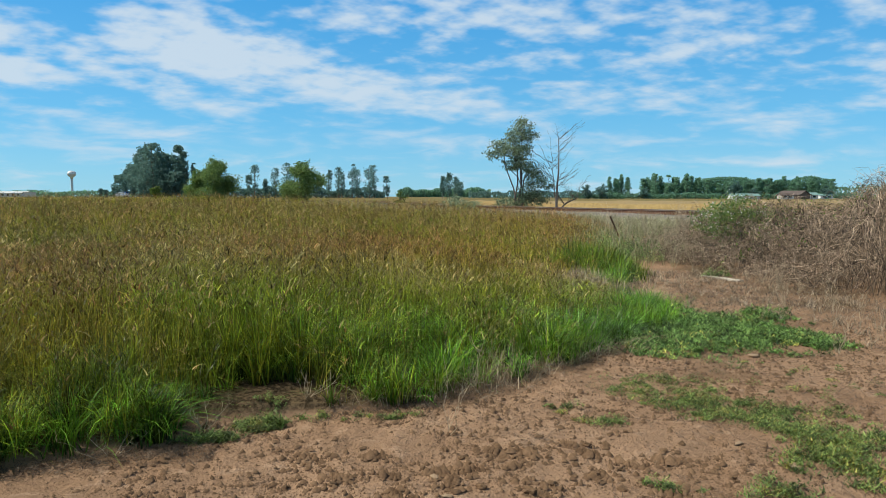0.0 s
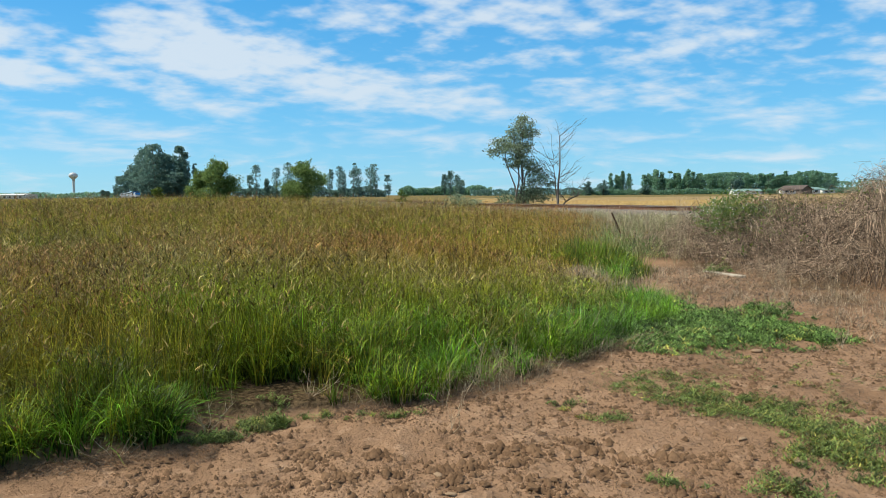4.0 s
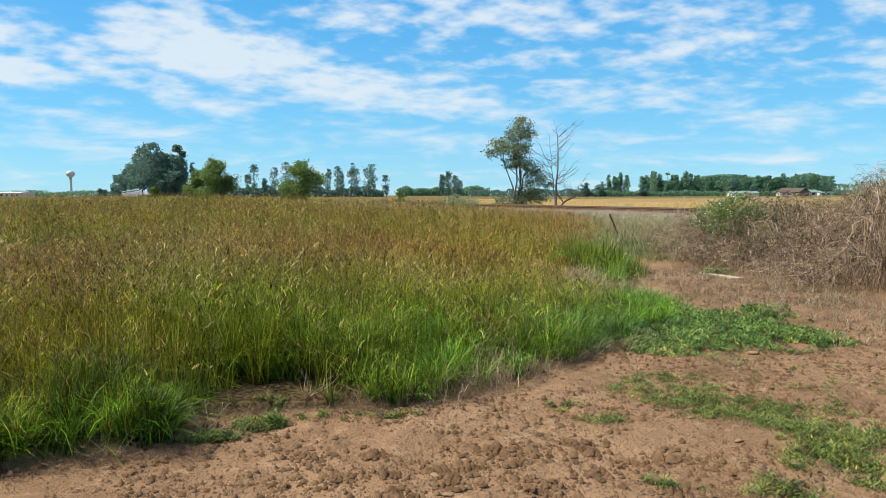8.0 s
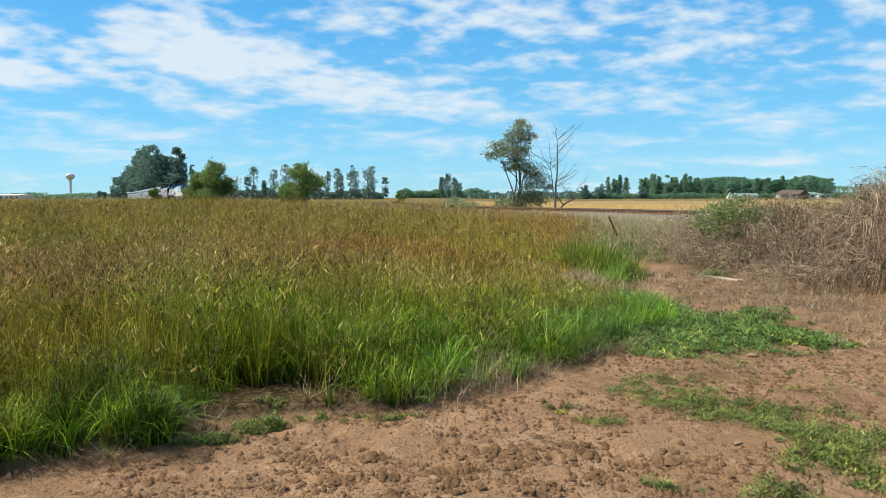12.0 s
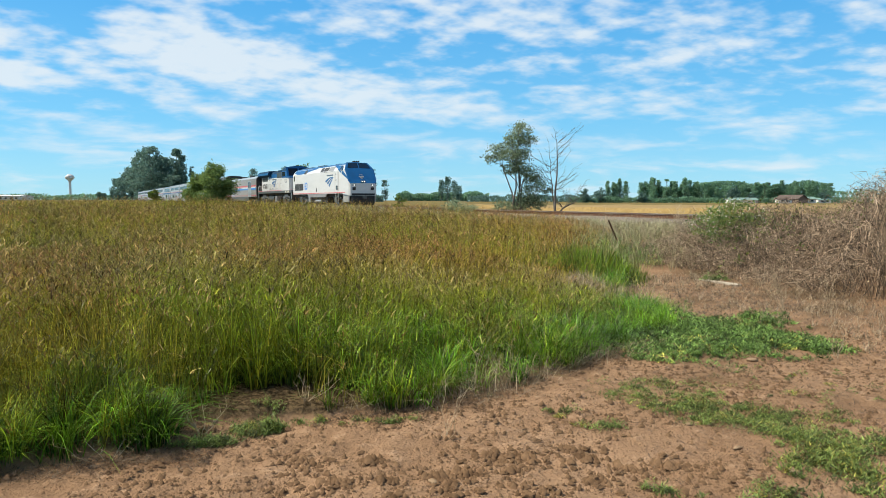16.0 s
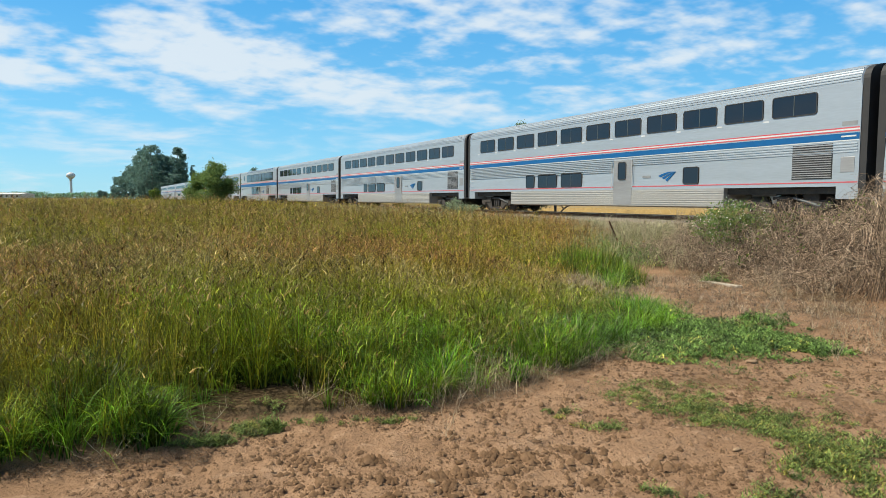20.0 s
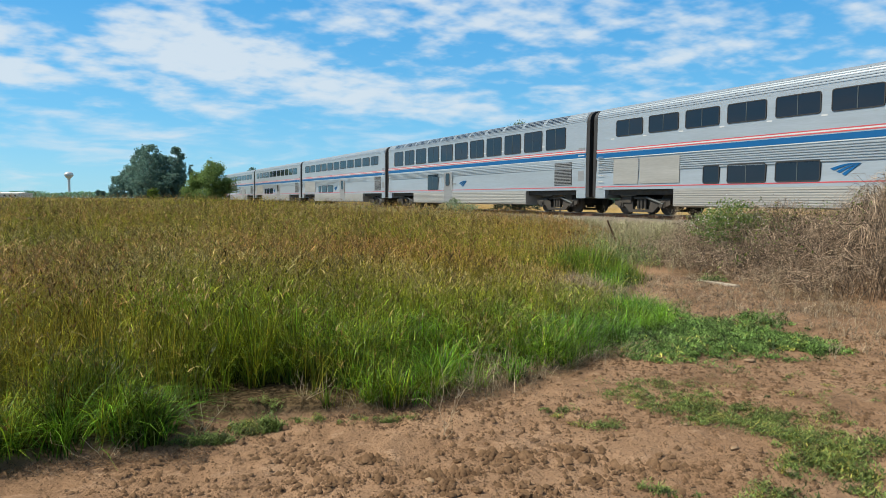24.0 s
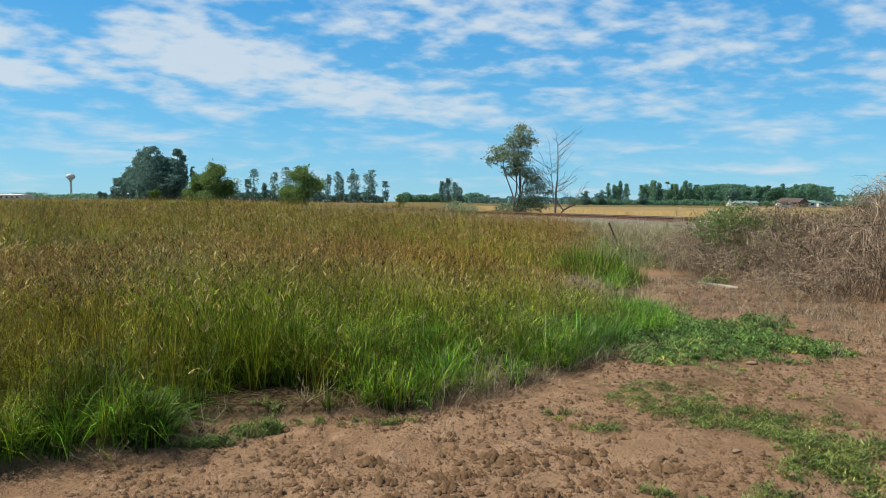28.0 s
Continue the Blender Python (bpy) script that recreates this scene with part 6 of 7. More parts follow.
def roof_faces(body, z, mat):
    """Give the roof its own, darker material."""
    body.data.materials.append(mat)
    for p in body.data.polygons:
        if p.center.z > z and p.normal.z > 0.12:
            p.material_index = 1


def double_deck(name, label, lounge=False, upper=(), lower=(), door_x=-11.22, square=(-7.60, -6.82), grille=-1.98, small=(), hatches=(), freight=None, blue_wide=0.22, logo=-8.5, panels=(), tail=False):
    """A double-deck stainless coach; x runs from the front coupling (0) back to -25.91."""
    thing = tagged(empty(name), label, "railway coach", group="coaches of the train")
    H = 1.55
    bm = bmesh.new()
    prism(bm, deck_profile(), -25.56, -0.38)
    bmesh.ops.bevel(bm, geom=[e for e in bm.edges if abs(e.verts[0].co.x - e.verts[1].co.x) < 1e-5 and e.verts[0].co.z > 4], offset=0.05, segments=1, affect="EDGES")
    roof_faces(part("body", bm, steel_mat, thing, "ribbed stainless steel coach body"), 4.5, sky_tinted_roof_mat)
    bm = bmesh.new()
    prism(bm, [(H, 0.46), (H, 1.2), (-H, 1.2), (-H, 0.46), (-H + 0.25, 0.40), (H - 0.25, 0.40)], -20.6, -5.55)
    part("lower_skirt", bm, skirt_steel_mat, thing)
    for x0, x1 in ((-1.10, -0.38), (-25.56, -24.87)):
        bm = bmesh.new()
        prism(bm, [(H, 0.78), (H, 1.2), (-H, 1.2), (-H, 0.78)], x0, x1)
        part("corner_skirt", bm, steel_mat, thing)
    # black ends and bellows
    for x0, x1, bare in ((-0.38, -0.16, False), (-25.66 if tail else -25.80, -25.56, tail)):
        bm = bmesh.new()
        prism(bm, [(y * 0.985, z - 0.02 if z > 2 else z - (0.02 if bare else 0.35)) for y, z in deck_profile()], x0, x1)
        part("end_wall", bm, steel_mat if bare else black_mat, thing, "bare steel coach end" if bare else "black painted coach end")
    for x0, x1 in ((-0.16, -0.005), (-25.74 if tail else -25.93, -25.66 if tail else -25.80)):
        bm = bmesh.new()
        for i in range(3):
            w = (x1 - x0) / 3
            box(bm, x0 + i * w + 0.01, x0 + (i + 1) * w - 0.01, -0.62, 0.62, 2.55, 4.75, 0.03)
        part("bellows", bm, black_mat, thing)
    coupler(thing, -0.05, -1), coupler(thing, -25.86, 1)
    bm = bmesh.new()
    box(bm, -25.4, -0.6, -1.35, 1.35, 0.95, 1.19)
    for x in (-23.8, -19.0, -6.9, -2.2):
        box(bm, x - 0.3, x + 0.3, -1.2, 1.2, 0.55, 1.0, 0.03)
    part("underframe", bm, under_mat, thing)
    truck(thing, -3.25, 2.6, 0.46, under_mat)
    truck(thing, -22.9, 2.6, 0.46, under_mat)
    # roof seams and shoulder ribs
    for z, y in ((4.70, 1.540), (4.79, 1.532), (4.88, 1.508), (4.97, 1.462), (5.06, 1.395)):
        sided("roof_rib", thing, steel_mat, lambda bm, s, z=z, y=y: prism(bm, [(s * (y - 0.03), z - 0.03), (s * (y + 0.02), z - 0.015), (s * (y + 0.02), z + 0.015), (s * (y - 0.04), z + 0.03)], -25.5, -0.45))
    for i in range(11):
        x = -2.0 - 2.2 * i
        part("roof_seam", box(bmesh.new(), x - 0.02, x + 0.02, -0.6, 0.6, 5.235, 5.296), sky_tinted_roof_mat, thing)
    # ribs
    flutes(thing, -20.6, -5.55, 0.50, 1.16, H, mat=skirt_steel_mat)
    flutes(thing, -25.4, -0.45, 2.30, 2.66, H)
    if not lounge:
        flutes(thing, -25.4, door_x - 0.75, 2.02, 2.30, H)
    # stripes
    top = 3.16 if not lounge else 3.25
    for z0, z1, m in ((top - 0.040, top, red_mat), (top - 0.10, top - 0.045, white_mat), (top - 0.145, top - 0.105, red_mat), (top - 0.19 - blue_wide, top - 0.19, blue_mat), (top - 0.23 - blue_wide, top - 0.20 - blue_wide, white_mat), (1.32, 1.36, red_mat)):
        stripe(thing, -25.54, -0.40, z0, z1, H, m)
    # windows
    for x in upper:
        window(thing, x - 0.83, x + 0.83, 3.73 if not lounge else 3.42, 4.46 if not lounge else 4.52, H + 0.004)
        stripe(thing, x - 1.2, x - 0.98, 3.60, 3.66, H, white_mat, "reflector")
    if lounge:
        for x in upper:
            sided("roof_window", thing, glass_mat, lambda bm, s, x=x: skin(bm, (x - 0.88, x + 0.88), (4.84, 4.84), (5.23, 5.23), lambda z: float(np.interp(z, [4.72, 4.86, 5.02, 5.14, 5.22, 5.27], [1.545, 1.52, 1.44, 1.28, 1.0, 0.6])), 0.012, s, 4))
    for x0, x1 in lower:
        window(thing, x0, x1, 1.40, 2.10 if not lounge else 2.50, H + 0.004, bar=x1 - x0 > 1)
    if square:
        window(thing, square[0], square[1], 1.41, 2.10, H + 0.004, bar=False)
    # boarding door
    door_h = (0.52, 2.60)

    def leaf(bm, s):
        box(bm, door_x - 0.60, door_x + 0.60, s * (H - 0.02), s * (H + 0.016), door_h[0], door_h[1], 0.01)
    sided("door", thing, steel_dull_mat, leaf, "plain steel boarding door")
    window(thing, door_x - 0.28, door_x + 0.22, 1.68, 2.50, H + 0.022, 0.12, bar=False, name="door_window")
    for dx in (-0.66, 0.66):
        sided("grab_rail", thing, handrail_mat, lambda bm, s, dx=dx: rod(bm, (door_x + dx, s * (H + 0.06), 1.3), (door_x + dx, s * (H + 0.06), 2.55), 0.018, sides=6))
    for x in small:
        window(thing, x - 0.38, x + 0.38, 3.76, 4.46, H + 0.004, bar=False)
    for x0, x1 in hatches:
        sided("hatch", thing, steel_dull_mat, lambda bm, s, x0=x0, x1=x1: box(bm, x0, x1, s * (H - 0.02), s * (H + 0.008), 1.42, 2.14, 0.006))
        sided("hatch_frame", thing, grille_mat, lambda bm, s, x0=x0, x1=x1: ring(bm, x0, x1, 1.42, 2.14, 0.05, 0.035, s * (H - 0.01), s * (H + 0.016)))
    for x0, x1 in panels:
        sided("access_panel", thing, skirt_steel_mat, lambda bm, s, x0=x0, x1=x1: box(bm, x0, x1, s * (H - 0.02), s * (H + 0.020), 1.45, 2.64, 0.004))
    if freight:
        sided("freight_door", thing, steel_dull_mat, lambda bm, s: box(bm, freight[0], freight[1], s * (H - 0.02), s * (H + 0.022), 0.62, 2.62, 0.012), "plain steel loading door")
    if grille is not None:
        sided("air_grille", thing, grille_mat, lambda bm, s: box(bm, grille - 0.72, grille + 0.72, s * (H - 0.02), s * (H + 0.012), 1.46, 2.66))

        for i in range(15):
            sided("grille_slat", thing, steel_dull_mat, lambda bm, s, z=1.50 + i * 0.078: box(bm, grille - 0.70, grille + 0.70, s * (H + 0.012), s * (H + 0.026), z, z + 0.030))
    sided("hatch", thing, steel_dull_mat, lambda bm, s: box(bm, -0.98, -0.52, s * (H - 0.02), s * (H + 0.010), 1.67, 2.18, 0.008))
    badge(thing, logo - 0.5, logo + 0.5, 1.55, 1.95, H, blue_mat)
    stripe(thing, logo - 1.45, logo - 0.95, 1.72, 1.82, H, grey_mat, "name_bar")
    stripe(thing, -0.98, -0.48, 3.22, 3.36, H, grey_mat, "lettering_bar")
    stripe(thing, -1.0, -0.5, top - 0.32, top - 0.27, H, white_mat, "lettering_bar", 0.008)
    # ladder rungs at the rear corner
    def rungs(bm, s):
        for i in range(6):
            rod(bm, (-25.35, s * (H + 0.05), 1.3 + 0.3 * i), (-25.0, s * (H + 0.05), 1.3 + 0.3 * i), 0.014, sides=5)
    sided("ladder", thing, handrail_mat, rungs)
    return thing


UPPER = [-2.71 - 2.062 * i for i in range(11)]
LOUNGE = [-2.88 - 2.054 * i for i in range(11)]


# ---------------------------------------------------------------- baggage car
def baggage_car():
    thing = tagged(empty("baggage_car"), "low grey stainless baggage car with red, white and blue stripes", "railway car", group="coaches of the train")
    H = 1.55
    right = [(H, 1.22), (H, 3.92), (H - 0.08, 4.10), (H - 0.30, 4.28), (H - 0.75, 4.41), (0.2, 4.47)]
    bm = bmesh.new()
    prism(bm, right + [(-y, z) for y, z in reversed(right)], -25.75, -0.42)
    roof_faces(part("body", bm, steel_dull_mat, thing, "grey stainless body"), 3.8, sky_tinted_roof_mat)
    for x0, x1 in ((-0.42, -0.05), (-25.95, -25.75)):
        bm = bmesh.new()
        prism(bm, [(y * 0.97, z - 0.03 if z > 2 else z - 0.2) for y, z in right + [(-a, b) for a, b in reversed(right)]], x0, x1)
        part("end_wall", bm, black_mat, thing, "black car end")
    bm = bmesh.new()
    prism(bm, [(H - 0.03, 0.52), (H - 0.01, 1.22), (-H + 0.01, 1.22), (-H + 0.03, 0.52)], -20.4, -6.0)
    part("lower_skirt", bm, sill_mat, thing, "dark grey skirt")
    bm = bmesh.new()
    box(bm, -25.4, -0.6, -1.3, 1.3, 0.95, 1.21)
    part("underframe", bm, under_mat, thing)
    truck(thing, -3.3, 2.6, 0.46, truck_mat)
    truck(thing, -22.7, 2.6, 0.46, truck_mat)
    coupler(thing, -0.02, -1), coupler(thing, -25.88, 1)
    for x0, x1 in ((-25.7, -20.24), (-18.11, -6.29), (-4.11, -0.47)):
        for z0, z1, m in ((2.77, 2.98, red_mat), (2.54, 2.768, white_mat), (2.30, 2.538, bright_blue_mat), (1.32, 1.40, red_mat)):
            stripe(thing, x0, x1, z0, z1, H, m)
        flutes(thing, x0, x1, 1.44, 2.02, H, 0.075, steel_dull_mat)
    for x0, x1 in ((-20.15, -18.20), (-6.20, -4.20)):
        mid = (x0 + x1) / 2
        for a, b in ((x0, mid - 0.01), (mid + 0.01, x1)):
            sided("cargo_door", thing, steel_mat, lambda bm, s, a=a, b=b: box(bm, a, b, s * (H - 0.02), s * (H + 0.03), 1.20, 3.66, 0.012), "plain steel cargo door leaf")
            window(thing, (a + b) / 2 - 0.30, (a + b) / 2 + 0.30, 2.60, 3.54, H + 0.034, 0.12, bar=False, name="door_window")
            stripe(thing, (a + b) / 2 - 0.12, (a + b) / 2 + 0.12, 1.50, 1.62, H + 0.03, red_mat, "placard")
        sided("door_frame", thing, steel_mat, lambda bm, s, x0=x0, x1=x1: ring(bm, x0 - 0.07, x1 + 0.07, 1.14, 3.73, 0.03, 0.06, s * (H - 0.02), s * (H + 0.05)))
    for x in (-20.6, -14.25, -7.8):
        bm = bmesh.new()
        rod(bm, (x, -0.55, 4.37), (x, -0.55, 4.62), 0.38, 0.38, 14), rod(bm, (x, -0.55, 4.62), (x, -0.55, 4.68), 0.42, 0.36, 14)
        part("roof_vent", bm, sill_mat, thing)
    badge(thing, -14.0, -12.9, 2.45, 2.80, H + 0.004, blue_mat)
    stripe(thing, -12.8, -11.6, 2.60, 2.70, H + 0.004, grey_mat, "lettering_bar")
    stripe(thing, -1.3, -0.6, 2.60, 2.68, H + 0.004, grey_mat, "lettering_bar")
    sided("roof_crease", thing, steel_dull_mat, lambda bm, s: prism(bm, [(s * 1.53, 3.92), (s * 1.575, 3.94), (s * 1.575, 3.97), (s * 1.50, 4.0)], -25.7, -0.47))
    return thing


# ---------------------------------------------------------------- leading diesel
def writing(thing, text, x, z, size, half, mat, name, weight=0.0):
    """Raised figures on the car's near side, reading towards the front."""
    curve = bpy.data.curves.new(name, "FONT")
    curve.body, curve.size, curve.extrude, curve.offset = text, size, 0.006, weight
    tmp = bpy.data.objects.new(name, curve)
    scene.collection.objects.link(tmp)
    me = bpy.data.meshes.new_from_object(tmp.evaluated_get(bpy.context.evaluated_depsgraph_get()))
    bpy.data.objects.remove(tmp)
    me.materials.clear()
    me.materials.append(mat)
    ob = new(name, me)
    ob.parent = thing
    ob.matrix_basis = pose(x, -half, z, 90, 0, 0)
    return ob


def loft(bm, sections):
    """Skin over cross sections: (x, [(y, z) ...]) with equal counts, each open at the bottom."""
    rings = [[bm.verts.new((x, y, z)) for y, z in pts] for x, pts in sections]
    for r, s in zip(rings, rings[1:]):
        for i in range(len(r) - 1):
            bm.faces.new((r[i], r[i + 1], s[i + 1], s[i]))
    for r in (rings[0], rings[-1]):
        bm.faces.new(r)
    for r, s in zip(rings, rings[1:]):
        bm.faces.new((r[0], s[0], s[-1], r[-1]))
    bmesh.ops.recalc_face_normals(bm, faces=bm.faces[:])
    return bm


def lead_engine():
    thing = tagged(empty("lead_locomotive"), "white and blue streamlined diesel passenger locomotive with lit headlights", "locomotive")
    H = 1.52

    def sec(w, low, top, sh=None, roof_w=0.62):
        sh = sh if sh is not None else top - 0.75
        right = [(w, low), (w, (low + sh) / 2), (w, sh), (w - 0.34 * w / 1.52, sh + (top - sh) * 0.66), (w * roof_w * 0.8, top - 0.06), (0.2, top)]
        return right + [(-y, z) for y, z in reversed(right)]
    rake = lambda x: 4.50 - 0.86 * (x + 2.1) - 0.24 * (x + 2.1) ** 2

    def nose(x):
        """A section through the nose, cut off by the raked front."""
        top = min(4.53, rake(x)) if x < -0.55 else rake(-0.55) - 1.1 * (x + 0.55)
        w = H - cab_taper(x)
        low = 1.36 - 0.12 * (x + 2.35)
        sh = min(3.72, top - 0.07)
        if top > 4.0:
            edge = (w - 0.34 * (top - 3.72) / 0.8, sh + (top - sh) * 0.80)
        else:
            edge = (w - 0.04, top - 0.02)
        right = [(w, low), (w, (low + sh) / 2), (w, sh), edge, (edge[0] - 0.12, top - 0.004), (0.2, top)]
        return (x + back, right + [(-y, z) for y, z in reversed(right)])
    back = -0.95                                          # how far the nose stands behind the coupler
    cab_taper = lambda x: float(np.interp(x, [-2.6, -1.6, -0.62, -0.42, -0.34], [0.0, 0.02, 0.10, 0.19, 0.27]))
    bm = bmesh.new()
    loft(bm, [(-21.45, sec(H, 1.36, 4.53, 3.72)), (-3.15, sec(H, 1.36, 4.53, 3.72))] + [nose(x) for x in (-2.1, -1.9, -1.7, -1.45, -1.2, -0.9, -0.62, -0.42, -0.34)])
    body = part("body", bm, white_mat, thing, "white painted body with a raked blue front")
    body.data.materials.append(blue_mat)
    for p in body.data.polygons:
        raked = p.center.x > -3.25 and p.normal.z > 0.35 and p.normal.x > 0.25 and abs(p.center.y) < 1.5
        if raked or (p.center.z > 4.25 and p.normal.z > 0.5):
            p.material_index = 1
    shoulder = lambda z: float(np.interp(z, [1.3, 3.72, 4.255, 4.47], [H, H, 1.18, 0.754]))
    # blue sweeps along the shoulder
    n = 25
    xs = np.linspace(-21.15, -12.0, n)
    low = [float(np.interp(x, [-21.15, -20.0, -18.9, -17.3, -15.7, -13.8, -12.0], [3.98, 3.83, 3.74, 3.74, 3.86, 4.08, 4.20])) for x in xs]
    sided("blue_sweep", thing, blue_mat, lambda bm, s: skin(bm, xs, low, [4.262] * n, shoulder, 0.006, s, 5))
    xf = np.linspace(-6.0, -1.5, n)
    lowf = [float(np.interp(x, [-6.0, -4.6, -3.6, -2.9, -2.2, -1.5], [4.20, 3.90, 3.52, 3.25, 2.98, 2.68])) for x in xf]
    highf = [float(np.interp(x, [-6.0, -2.95, -2.82, -2.2, -1.5], [4.262, 4.262, 3.66, 3.28, 2.82])) for x in xf]
    sided("blue_sweep", thing, blue_mat, lambda bm, s: skin(bm, xf, lowf, highf, shoulder, 0.006, s, 5, taper=lambda x: cab_taper(x - back)))
    stripe(thing, -21.40, -2.3, 1.40, 1.47, H, red_mat)
    # dark vents and windows
    for x0, x1, z0, z1, m in ((-10.31, -9.21, 3.66, 4.18, grille_mat), (-9.10, -7.61, 3.66, 4.18, grille_mat), (-7.45, -5.70, 3.66, 4.18, grey_mat), (-16.67, -15.70, 3.66, 4.18, grille_mat)):
        sided("vent_screen", thing, m, lambda bm, s, x0=x0, x1=x1, z0=z0, z1=z1: skin(bm, (x0, x1), (z0, z0), (z1, z1), shoulder, 0.010, s, 4))
    sided("side_window", thing, glass_mat, lambda bm, s: skin(bm, (-3.95, -3.36), (3.68, 3.68), (4.17, 4.17), shoulder, 0.014, s, 4))
    sided("side_window", thing, glass_mat, lambda bm, s: skin(bm, (-3.30, -2.85), (3.68, 3.68), (4.17, 4.17), shoulder, 0.014, s, 4))
    for x0, x1 in ((-20.52, -18.85), (-18.70, -16.95)):
        sided("intake_grille", thing, grille_mat, lambda bm, s, x0=x0, x1=x1: box(bm, x0, x1, s * (H - 0.02), s * (H + 0.012), 1.82, 2.62, 0.006))

        for i in range(8):
            sided("grille_bar", thing, sill_mat, lambda bm, s, x0=x0, x1=x1, z=1.86 + i * 0.095: box(bm, x0 + 0.02, x1 - 0.02, s * (H + 0.012), s * (H + 0.022), z, z + 0.03))
    # cab door with grab rails
    sided("cab_door", thing, white_mat, lambda bm, s: box(bm, -4.95, -4.15, s * (H - 0.02), s * (H + 0.018), 1.50, 3.62, 0.02))
    for dx in (-5.02, -4.08):
        sided("grab_rail", thing, handrail_mat, lambda bm, s, dx=dx: rod(bm, (dx, s * (H + 0.07), 1.55), (dx, s * (H + 0.07), 3.6), 0.02, sides=6))
    for z in (3.35, 2.75):
        sided("door_lock", thing, black_mat, lambda bm, s, z=z: box(bm, -4.92, -4.80, s * H, s * (H + 0.03), z - 0.1, z + 0.1, 0.01))
    window(thing, -4.80, -4.40, 1.75, 2.15, H + 0.02, 0.05, bar=False, name="door_window")
    window(thing, -21.0, -20.65, 3.0, 3.6, H + 0.004, 0.05, bar=False, name="door_window")
    sided("fuel_cap", thing, black_mat, lambda bm, s: box(bm, -11.85, -11.55, s * H, s * (H + 0.012), 1.62, 2.0, 0.01))
    for z in (0.45, 0.75, 1.05):
        sided("step_tread", thing, sill_mat, lambda bm, s, z=z: box(bm, -4.9, -4.2, s * (H - 0.25), s * (H - 0.02), z, z + 0.05))
    for x in (-4.92, -4.18):
        sided("step_rail", thing, yellow_mat, lambda bm, s, x=x: rod(bm, (x, s * (H + 0.02), 0.4), (x, s * (H + 0.02), 1.35), 0.025, sides=6))
    # windscreen, headlights, numbers of the nose
    before = set(thing.children_recursive)
    bm = bmesh.new()
    for s in (-1, 1):
        a = [(-2.02, s * 0.92, rake(-2.02)), (-2.02, s * 0.05, rake(-2.02)), (-1.52, s * 0.05, rake(-1.52)), (-1.50, s * 1.16, rake(-1.50))]
        v = [bm.verts.new((x + 0.015, y, z + 0.012)) for x, y, z in a]
        w = [bm.verts.new((x - 0.04, y, z - 0.03)) for x, y, z in a]
        bm.faces.new(v), bm.faces.new(w[::-1])
        for i in range(4):
            bm.faces.new((v[i], v[(i + 1) % 4], w[(i + 1) % 4], w[i]))
    bmesh.ops.recalc_face_normals(bm, faces=bm.faces[:])
    part("windscreen", bm, clear_mat, thing, "dark split windscreen")
    for y, z, r, m in ((-0.11, 2.52, 0.06, lamp_mat), (0.11, 2.52, 0.06, lamp_mat), (-0.90, 2.16, 0.075, lamp_mat), (0.90, 2.16, 0.075, lamp_mat)):
        bm = bmesh.new()
        rod(bm, (-0.8, y, z), (-0.295, y, z), r, sides=14)
        lamp = part("headlight", bm, m, thing, "lit round headlight")
        bm = bmesh.new()
        rod(bm, (-0.8, y, z), (-0.305, y, z), r + 0.05, sides=14)
        part("bezel", bm, sill_mat, lamp)
    for s in (-1, 1):
        bm = bmesh.new()
        box(bm, -0.45, -0.325, s * 0.74, s * 1.08, 1.66, 1.96, 0.02)
        part("number_box", bm, black_mat, thing)
    for x0, y0, y1 in ((-0.98, -0.16, 0.16), (-0.86, -0.26, 0.24), (-0.80, -0.20, 0.16), (-0.74, -0.12, 0.08)):
        bm = bmesh.new()
        a = [(x0, y0), (x0, y1), (x0 + 0.04, y1), (x0 + 0.04, y0)]
        v = [bm.verts.new((x + 0.008, y, rake(x) + 0.006)) for x, y in a]
        bm.faces.new(v)
        bmesh.ops.solidify(bm, geom=bm.faces[:], thickness=0.01)
        part("emblem_band", bm, white_mat, thing)
    bm = bmesh.new()
    box(bm, -0.36, -0.29, -1.15, 1.15, 1.16, 1.34, 0.02)
    part("anticlimber", bm, black_mat, thing)
    # pilot, coupler, anticlimber
    bm = bmesh.new()
    plate(bm, [(-1.3, 0.25), (-0.45, 0.18), (-0.30, 0.45), (-0.28, 1.12), (-0.9, 1.22), (-1.3, 1.22)], -1.12, 1.12)
    part("pilot", bm, black_mat, thing, "black snow plough pilot")
    bm = bmesh.new()
    box(bm, -0.3, 0.12, -0.11, 0.11, 0.78, 0.98, 0.03), box(bm, -0.02, 0.18, -0.17, 0.17, 0.72, 1.04, 0.05)
    part("coupler", bm, truck_mat, thing)
    for y in (-0.75, -0.55, 0.55, 0.75):
        part("brake_hose", rod(bmesh.new(), (-0.30, y, 1.0), (-0.20, y, 0.55), 0.025, sides=6), black_mat, thing)
    for ob in set(thing.children_recursive) - before:
        for v in ob.data.vertices:
            v.co.x += back
    # side skirts, tank and bogies
    sided("tank_skirt", thing, grey_mat, lambda bm, s: plate(bm, [(-15.4, 1.36), (-8.0, 1.36), (-8.5, 0.98), (-14.6, 0.98)], s * (H - 0.10), s * (H - 0.02)))
    sided("nose_skirt", thing, skirt_steel_mat, lambda bm, s: plate(bm, [(-3.25, 1.40), (-1.62, 1.36), (-1.58, 0.45), (-3.15, 0.50)], s * (H - 0.30), s * (H - 0.16)))
    bm = bmesh.new()
    plate(bm, [(-14.4, 1.3), (-8.3, 1.3), (-8.6, 0.30), (-14.0, 0.30)], -1.25, 1.25)
    part("fuel_tank", bm, under_mat, thing)
    bm = bmesh.new()
